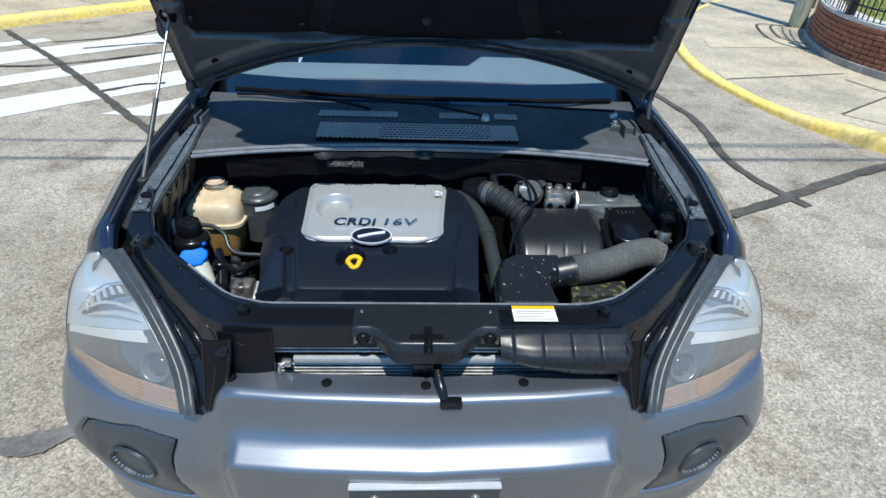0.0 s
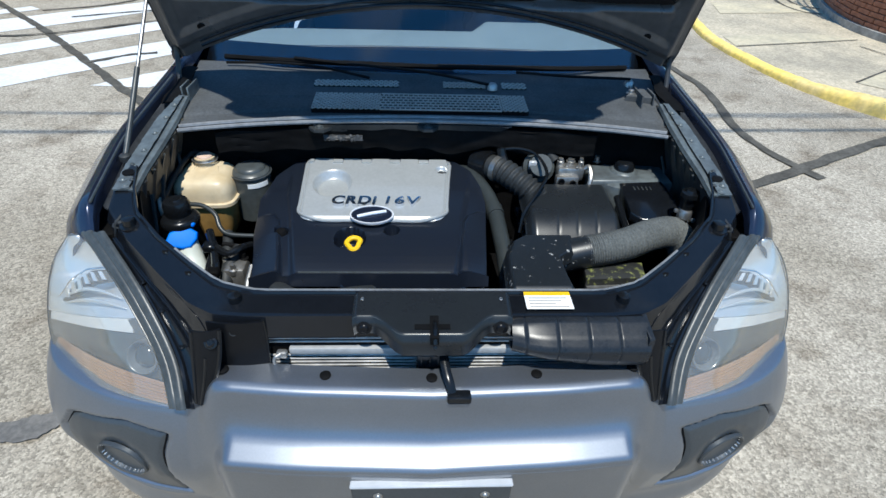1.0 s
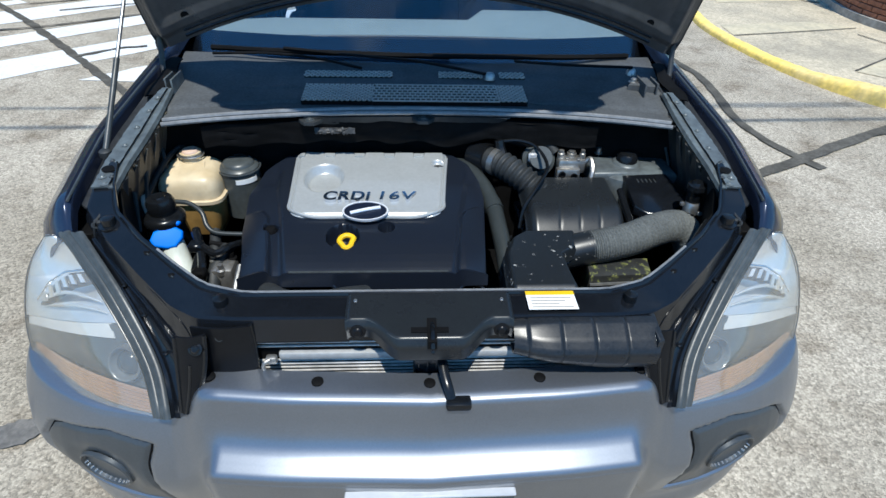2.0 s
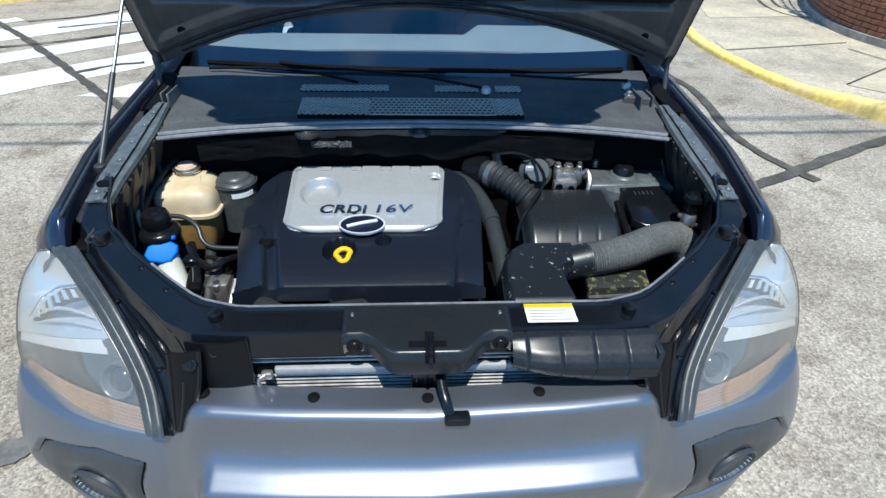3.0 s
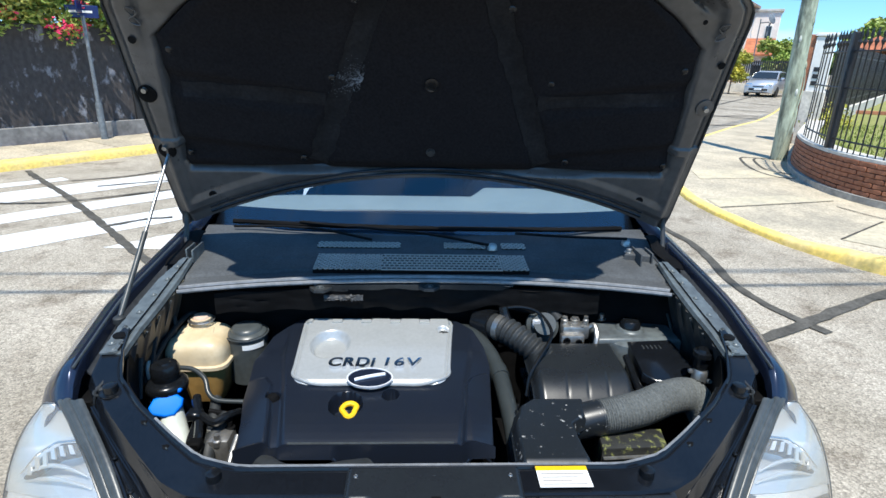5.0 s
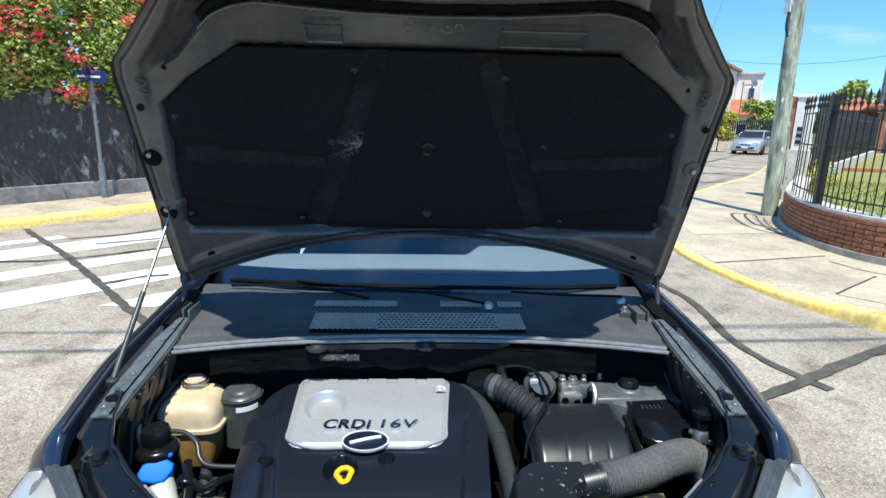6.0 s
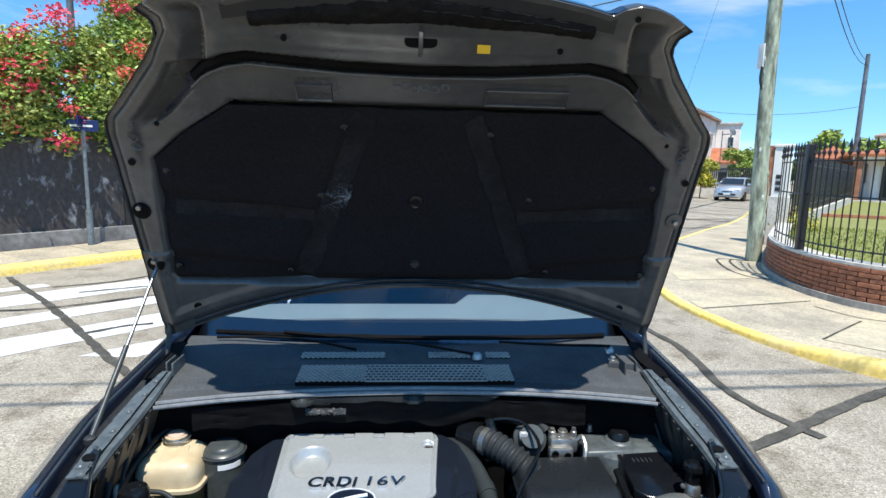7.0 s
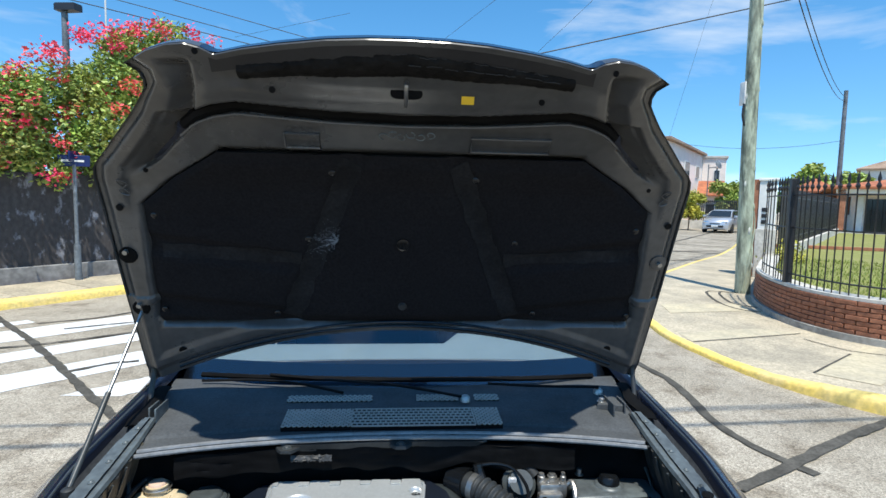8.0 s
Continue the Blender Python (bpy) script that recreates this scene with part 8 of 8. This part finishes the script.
# steering fluid reservoir and washer neck
rs = part("fluid_reservoir", spun([(0.044, 0.78), (0.046, 0.86), (0.042, 0.895), (0.045, 0.900), (0.046, 0.912), (0.042, 0.918), (0.036, 0.922), (0, 0.922)], 26, m=Matrix.Translation((-0.600, 0.205, 0))), M_PLASTIC, car, "black fluid reservoir with a ridged cap")
part("cap", spun([(0.029, 0.920), (0.031, 0.928), (0.031, 0.948), (0.027, 0.957), (0.014, 0.959), (0.012, 0.962), (0, 0.962)], 24, m=Matrix.Translation((-0.603, 0.212, 0))), M_PLASTIC, rs)
wm_ = Matrix.Translation((-0.583, 0.155, 0.892)) @ Matrix.Rotation(radians(42), 4, "X") @ Matrix.Rotation(radians(14), 4, "Y")
wn_ = part("washer_neck", tube([(-0.580, 0.166, 0.872), (-0.568, 0.145, 0.83), (-0.535, 0.085, 0.77), (-0.51, 0.06, 0.68)], lambda t: 0.024 + 0.012 * t, 16), M_MILK, car, "milky washer filler neck with a blue cap")
lid = prism([(-0.034, -0.012), (-0.024, -0.026), (0.004, -0.029), (0.022, -0.024), (0.034, -0.002), (0.033, 0.014), (0.018, 0.022), (-0.010, 0.018), (-0.028, 0.008)], -0.010, 0.002, 0.005, 3)
lid.transform(wm_)
part("cap", lid, M_BLUECAP, wn_, "bright blue flip cap")
part("tab", box((-0.572, 0.176, 0.904), (-0.558, 0.190, 0.914), 0.003, 1), M_BLUECAP, wn_)
part("clip", tube([(-0.650, 0.262, 0.930), (-0.662, 0.258, 0.932), (-0.660, 0.245, 0.915), (-0.652, 0.235, 0.890)], 0.0048, 8), M_MILK, car)

# pipes and looms on that side
part("pipe", tube([(-0.590, 0.250, 0.925), (-0.555, 0.246, 0.922), (-0.524, 0.228, 0.908), (-0.510, 0.205, 0.886), (-0.485, 0.193, 0.874), (-0.420, 0.192, 0.870)], 0.0056, 12), M_PIPE, car, "bare grey metal pipe")
part("hose", tube([(-0.500, 0.175, 0.858), (-0.46, 0.168, 0.856), (-0.415, 0.168, 0.855)], 0.006, 8), M_DARK, car)
part("pipe", tube([(-0.415, 0.10, 0.85), (-0.418, 0.06, 0.83), (-0.42, 0.02, 0.80)], 0.006, 8), M_STEEL, car)
part("hose", tube([(-0.46, 0.17, 0.85), (-0.478, 0.10, 0.82), (-0.47, 0.05, 0.76), (-0.44, 0.0, 0.70)], 0.016, 10), M_RUBBER, car)
part("hose", tube([(-0.50, 0.22, 0.86), (-0.485, 0.14, 0.83), (-0.49, 0.06, 0.74)], 0.013, 10), M_RUBBER, car)
part("pipe", tube([(-0.478, 0.03, 0.80), (-0.485, -0.01, 0.76), (-0.47, -0.04, 0.70)], 0.007, 8), M_STEEL, car)
part("pipe", tube([(-0.448, 0.02, 0.79), (-0.452, -0.02, 0.75)], 0.007, 8, 2), M_STEEL, car)
br_ = part("pump", box((-0.485, 0.090, 0.74), (-0.432, 0.150, 0.842), 0.012, 2), M_ALLOY, car, "cast alloy pump body")
for dx, dy, dz in ((0.0, 0.02, 0.095), (0.022, -0.012, 0.088), (0.036, 0.03, 0.09)):
    part("boss", spun([(0.011, 0), (0.011, 0.012), (0.006, 0.014), (0.006, 0.026), (0, 0.026)], 12, m=Matrix.Translation((-0.48 + dx, 0.11 + dy, 0.74 + dz))), M_ALLOY if dx < 0.03 else M_DARK, br_)
for pts in ([(-0.52, 0.16, 0.90), (-0.505, 0.13, 0.872), (-0.495, 0.09, 0.85), (-0.50, 0.05, 0.80)], [(-0.535, 0.20, 0.88), (-0.515, 0.15, 0.86), (-0.515, 0.09, 0.83), (-0.49, 0.04, 0.78)], [(-0.43, 0.17, 0.86), (-0.445, 0.14, 0.872), (-0.47, 0.12, 0.868), (-0.50, 0.13, 0.88)]):
    part("hose", tube(pts, 0.009, 8), M_PLASTIC, car)
part("connector", box((-0.530, 0.120, 0.868), (-0.498, 0.148, 0.888), 0.004, 1), M_PLASTIC, car)
part("connector", box((-0.512, 0.065, 0.835), (-0.482, 0.090, 0.856), 0.004, 1), M_DARK, car)
part("pulley", spun([(0.05, 0), (0.055, 0.01), (0.05, 0.02), (0.02, 0.022), (0, 0.02)], 20, m=Matrix.Translation((-0.44, 0.02, 0.70)) @ Matrix.Rotation(radians(90), 4, "Y")), M_DARK, br_)

# strut towers
for sx in (-1, 1):
    tw = part("strut_tower", spun([(0.095, 0.60) if sx > 0 else (0.052, 0.80), (0.092, 0.90) if sx > 0 else (0.052, 0.90), (0.085, 0.930) if sx > 0 else (0.050, 0.932), (0.075, 0.935) if sx > 0 else (0.044, 0.938), (0.040, 0.939), (0.038, 0.945), (0.030, 0.950), (0, 0.951)], 30, m=Matrix.Translation((0.545 if sx > 0 else -0.482, 0.418 if sx > 0 else 0.418, 0.0))), M_BAYPAINT if sx > 0 else M_HOSE, car, "grey-green strut tower top")
    if sx > 0:
        part("shelf", prism([(0.44, 0.36), (0.665, 0.36), (0.665, 0.46), (0.44, 0.46)], 0.90, 0.944, 0.014, 3), M_BAYPAINT, tw)
        part("cap", spun([(0.028, 0.945), (0.027, 0.962), (0.020, 0.970), (0, 0.970)], 20, m=Matrix.Translation((0.545, 0.418, 0))), M_PLASTIC, tw)
        for a in (0.6, 2.5):
            stud_at(0.545 + 0.08 * math.cos(a), 0.418 + 0.08 * math.sin(a), 0.948, tw, 0.008, M_STEEL, 0.016)
    else:
        part("label", sheet(lambda u, v: (-0.482 + 0.0535 * math.cos(radians(-88 + 62 * u)), 0.418 + 0.0535 * math.sin(radians(-88 + 62 * u)), 0.903 + 0.013 * v), 14, 2, 0.001), M_PAPER, tw)
        part("lid_rim", tube([(-0.482 + 0.0535 * math.cos(a), 0.418 + 0.0535 * math.sin(a), 0.929) for a in np.linspace(0, 2 * math.pi, 33)], 0.0022, 6, 1), M_GREYTRIM, tw)

# air cleaner housing
def abox(u, v):
    x = 0.244 + 0.240 * u
    y = 0.352 - 0.205 * v
    z = 0.918 + 0.012 * (1 - v) - 0.050 * max(0.0, (v - 0.58) / 0.42) ** 1.7
    e = min(u, 1 - u)
    z -= 0.030 * (1 - step(0.0, 0.10, e)) ** 2
    rib = max(math.exp(-((u - g - 0.10 * (1 - v)) / 0.010) ** 2) for g in (0.30, 0.50, 0.70))
    z -= 0.0012 * rib * step(0.30, 0.50, v) * (1 - step(0.80, 0.92, v))
    return (x, y, z)


ab = part("air_cleaner", sheet(abox, 80, 90, 0.004), M_SATIN, car, "black plastic air cleaner housing with moulded grooves")
part("body", prism([(0.247, 0.152), (0.481, 0.150), (0.481, 0.35), (0.247, 0.35)], 0.70, 0.872, 0.01, 2), M_SATIN, ab)
part("flange", prism([(0.240, 0.140), (0.490, 0.140), (0.490, 0.36), (0.240, 0.36)], 0.846, 0.860, 0.004, 1), M_SATIN, ab)

# resonator box, its elbow and the grey corrugated duct
def resw(u, v):
    y = -0.075 + 0.215 * v
    xl = lerp(y, [-0.075, 0.05, 0.10, 0.14], [0.158, 0.164, 0.180, 0.235])
    xr = lerp(y, [-0.075, -0.02, 0.040, 0.066, 0.14], [0.308, 0.302, 0.300, 0.335, 0.345])
    x = xl + (xr - xl) * u
    e = min(u, 1 - u)
    z = 0.925 - 0.030 * (1 - step(0.0, 0.13, e)) ** 2 - 0.03 * (1 - step(0.0, 0.10, 1 - v)) ** 2 - 0.006 * (1 - step(0.0, 0.05, v))
    return (x, y, z)


rz = part("resonator", sheet(resw, 60, 50, 0.004), M_DUSTY, car, "dusty black plastic intake resonator")
part("body", prism([(0.162, -0.072), (0.305, -0.072), (0.298, 0.0), (0.300, 0.06), (0.298, 0.13), (0.24, 0.13), (0.185, 0.10), (0.166, 0.05)], 0.72, 0.895, 0.0), M_DUSTY, rz)
part("elbow", tube([(0.285, 0.092, 0.876), (0.330, 0.096, 0.886), (0.374, 0.101, 0.8945)], lambda t: 0.0395 - 0.0012 * t, 24), M_DUSTY, rz)
dl = [(0.368, 0.1003, 0.8935), (0.41, 0.104, 0.899), (0.47, 0.117, 0.906), (0.535, 0.142, 0.914), (0.595, 0.160, 0.908), (0.630, 0.150, 0.868), (0.642, 0.13, 0.80)]
part("duct", tube(dl, lambda t: 0.0375 + 0.0013 * math.sin(t * 330) - 0.006 * step(0.8, 1, t), 26, 40), M_SOCK, rz, "grey woven corrugated duct")
mb = part("relay_box", prism([(0.358, 0.034), (0.500, 0.040), (0.510, 0.100), (0.365, 0.100)], 0.78, 0.864, 0.005, 2), M_MOSS, car, "black box lid speckled with yellow-green moss")
part("lip", tube([(0.360, 0.030, 0.842), (0.43, 0.033, 0.843), (0.498, 0.036, 0.844)], 0.004, 6, 2), M_STEEL, mb)

# battery under its cover
bt = part("battery", box((0.512, 0.205, 0.70), (0.630, 0.352, 0.905), 0.012, 2), M_PLASTIC, car, "black covered battery")
part("cover", prism([(0.506, 0.222), (0.530, 0.196), (0.578, 0.192), (0.640, 0.236), (0.634, 0.364), (0.516, 0.354)], 0.905, lambda x, y: 0.934 + 0.05 * (y - 0.22) - 0.25 * max(0.0, 0.236 - y), 0.005, 2), M_GLOSSB, bt, "glossy black battery cover")
for k_ in range(5):
    part("text_bar", box((0.545 + 0.011 * k_, 0.318, 0.9380), (0.548 + 0.011 * k_, 0.334, 0.9402), 0.0004, 1), M_GREYTRIM, bt)
part("bracket", tube([(0.495, 0.30, 0.925), (0.488, 0.20, 0.91), (0.500, 0.145, 0.89)], 0.009, 8), M_PLASTIC, bt)

# intake hose, throttle parts, fuel lines
ih = part("intake_hose", tube([(0.165, 0.435, 0.948), (0.205, 0.395, 0.948), (0.250, 0.352, 0.934), (0.298, 0.318, 0.905)], lambda t: 0.033 + 0.0032 * math.sin(t * 75) * step(0.25, 0.3, t), 22, 30), M_RUBBER, car, "ribbed black rubber intake hose")
part("clamp", tube([(0.186, 0.414, 0.949), (0.197, 0.403, 0.949)], 0.037, 20, 1), M_STEEL, ih)
part("cuff", tube([(0.140, 0.465, 0.942), (0.176, 0.425, 0.948)], 0.041, 18, 1), M_PLASTIC, ih)
part("vacuum_line", tube([(0.195, 0.425, 1.000), (0.245, 0.425, 1.003), (0.285, 0.410, 0.997), (0.306, 0.360, 0.985), (0.302, 0.310, 0.975), (0.272, 0.270, 0.950), (0.240, 0.235, 0.915), (0.230, 0.215, 0.870)], 0.0044, 8), M_PLASTIC, car)
part("elbow", tube([(0.196, 0.426, 1.003), (0.200, 0.420, 0.985), (0.208, 0.405, 0.965)], 0.013, 8), M_PLASTIC, car)
th = part("throttle_body", spun([(0.040, 0), (0.044, 0.01), (0.044, 0.04), (0.034, 0.048), (0.030, 0.07), (0, 0.07)], 22, m=Matrix.Translation((0.305, 0.450, 0.930)) @ Matrix.Rotation(radians(55), 4, "X")), M_HOSE, car, "dark metal throttle body")
part("plate", box((0.272, 0.392, 0.955), (0.294, 0.404, 0.980), 0.003, 1), M_SHELF, th)
fi = part("fuel_filter", box((0.352, 0.385, 0.925), (0.425, 0.425, 0.965), 0.008, 2), M_ALLOY, car, "cast alloy filter head with pipes")
for x, y, z, r, h in ((0.362, 0.412, 0.962, 0.010, 0.020), (0.392, 0.418, 0.962, 0.013, 0.016), (0.416, 0.402, 0.962, 0.008, 0.026), (0.376, 0.396, 0.962, 0.006, 0.010), (0.404, 0.392, 0.962, 0.006, 0.008)):
    part("nipple", spun([(r, 0), (r, h * 0.6), (r * 0.7, h * 0.7), (r * 0.7, h), (0, h)], 12, m=Matrix.Translation((x, y, z))), M_ALLOY, fi)
part("lower_block", box((0.345, 0.366, 0.905), (0.408, 0.388, 0.948), 0.005, 2), M_ALLOY, fi)
for x, z in ((0.360, 0.935), (0.392, 0.930), (0.378, 0.914)):
    part("port", spun([(0.009, 0), (0.009, 0.004), (0.006, 0.004), (0.005, 0.001), (0, 0.001)], 12, m=Matrix.Translation((x, 0.366, z)) @ Matrix.Rotation(radians(90), 4, "X")), M_DARK, fi)
part("pipe", tube([(0.425, 0.40, 0.955), (0.438, 0.395, 0.965), (0.440, 0.37, 0.945), (0.432, 0.355, 0.915)], 0.007, 8), M_ALLOY, fi)
part("hose", tube([(0.30, 0.46, 0.985), (0.325, 0.45, 0.99), (0.35, 0.43, 0.965)], 0.016, 10), M_RUBBER, car)
tp = part("turbo_pipe", tube([(0.075, 0.475, 0.905), (0.115, 0.430, 0.918), (0.152, 0.362, 0.905), (0.172, 0.290, 0.888), (0.180, 0.21, 0.868), (0.186, 0.12, 0.84), (0.186, 0.03, 0.80)], lambda t: 0.022 - 0.002 * t, 18), M_PIPE, car, "dark grey plastic charge pipe")
part("collar", tube([(0.170, 0.300, 0.890), (0.175, 0.272, 0.884)], 0.0235, 16, 1), M_PIPE, tp)
part("wire_loom", tube([(0.205, 0.19, 0.86), (0.192, 0.15, 0.865), (0.205, 0.12, 0.85), (0.190, 0.10, 0.85)], 0.006, 8), M_PLASTIC, car)
for k in range(5):
    a = k * 1.3
    part("wire", tube([(0.148 + 0.008 * k, 0.03 - 0.01 * k, 0.72), (0.145 + 0.012 * math.sin(a), 0.0, 0.80), (0.150 + 0.014 * math.cos(a), -0.03, 0.84), (0.135 + 0.01 * k, -0.06, 0.78)], 0.004 + 0.001 * (k % 3), 6), M_RUBBER if k % 2 else M_STEEL, car)
hn = part("hose_union", spun([(0.0, 0.020), (0.012, 0.020), (0.015, 0.014), (0.021, 0.013), (0.022, 0.002), (0.016, 0.0), (0.016, -0.03), (0, -0.03)], 20, m=Matrix.Translation((0.622, 0.185, 0.995))), M_PLASTIC, car, "dark hose union with a bright clamp on the wing")
part("clamp", spun([(0.013, -0.062), (0.0185, -0.058), (0.0185, -0.036), (0.015, -0.030)], 18, m=Matrix.Translation((0.622, 0.180, 0.995))), M_STEEL, hn)
part("hose", tube([(0.622, 0.180, 0.950), (0.618, 0.174, 0.925), (0.610, 0.170, 0.89)], 0.016, 12), M_DARK, hn)
for k_, (dx, dy, dz) in enumerate(((0.012, -0.012, 0.945), (-0.010, -0.014, 0.935), (-0.030, 0.0, 0.965))):
    part("screw", spun([(0.0, 0.006), (0.005, 0.005), (0.006, 0.0), (0, 0.0)], 10, m=Matrix.Translation((0.622 + dx, 0.172 + dy, dz)) @ Matrix.Rotation(radians(70), 4, "X")), M_STEEL, hn)
for pts in ([(0.652, 0.47, 1.0), (0.655, 0.40, 0.94), (0.64, 0.34, 0.88)],):
    part("brake_line", tube(pts, 0.0035, 6), M_HOSE, car)
for pts in ([(-0.665, 0.42, 1.0), (-0.650, 0.38, 0.95), (-0.655, 0.30, 0.88)], [(-0.655, 0.30, 0.99), (-0.645, 0.24, 0.93), (-0.63, 0.20, 0.86)], [(-0.645, 0.20, 0.98), (-0.64, 0.16, 0.90)]):
    part("brake_line", tube(pts, 0.005, 6), M_RUBBER, car)
part("hood_cable", tube([(0.60, 0.07, 0.985), (0.53, 0.0, 0.95), (0.46, -0.04, 0.92), (0.40, -0.09, 0.90)], 0.006, 8), M_PLASTIC, car)
part("coolant_hose", tube([(-0.340, 0.02, 0.835), (-0.30, -0.02, 0.848), (-0.24, -0.045, 0.858), (-0.17, -0.03, 0.860), (-0.13, 0.0, 0.84)], 0.026, 16), M_RUBBER, car)
# Low in the bay the shadow is likewise part of the colour
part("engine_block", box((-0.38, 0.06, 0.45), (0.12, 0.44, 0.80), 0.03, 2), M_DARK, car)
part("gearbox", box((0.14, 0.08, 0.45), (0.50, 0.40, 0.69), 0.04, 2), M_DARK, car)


# ---- single bricks on the visible stretch of the garden wall ----
brick_me = None
rb2 = random.Random(3)
for row in range(7):
    z = 0.168 + 0.060 * row
    s = 2.6 + (0.13 if row % 2 else 0.0)
    while s < 14.0:
        p, w = along(s)
        q = p + Vector((-w.y, w.x, 0)) * (0.035 + rb2.uniform(-0.005, 0.006)) + Vector((0, 0, z))
        a = math.atan2(w.y, w.x)
        if brick_me is None:
            brick_me = part("brick", box((-0.118, -0.045, -0.0265), (0.118, 0.045, 0.0265), 0.005, 1), M_BRICK, gw)
            brick_me.location, brick_me.rotation_euler = q, (0, 0, a)
        else:
            again(brick_me, gw, q, (0, rb2.uniform(-0.01, 0.01), a))
        s += 0.252
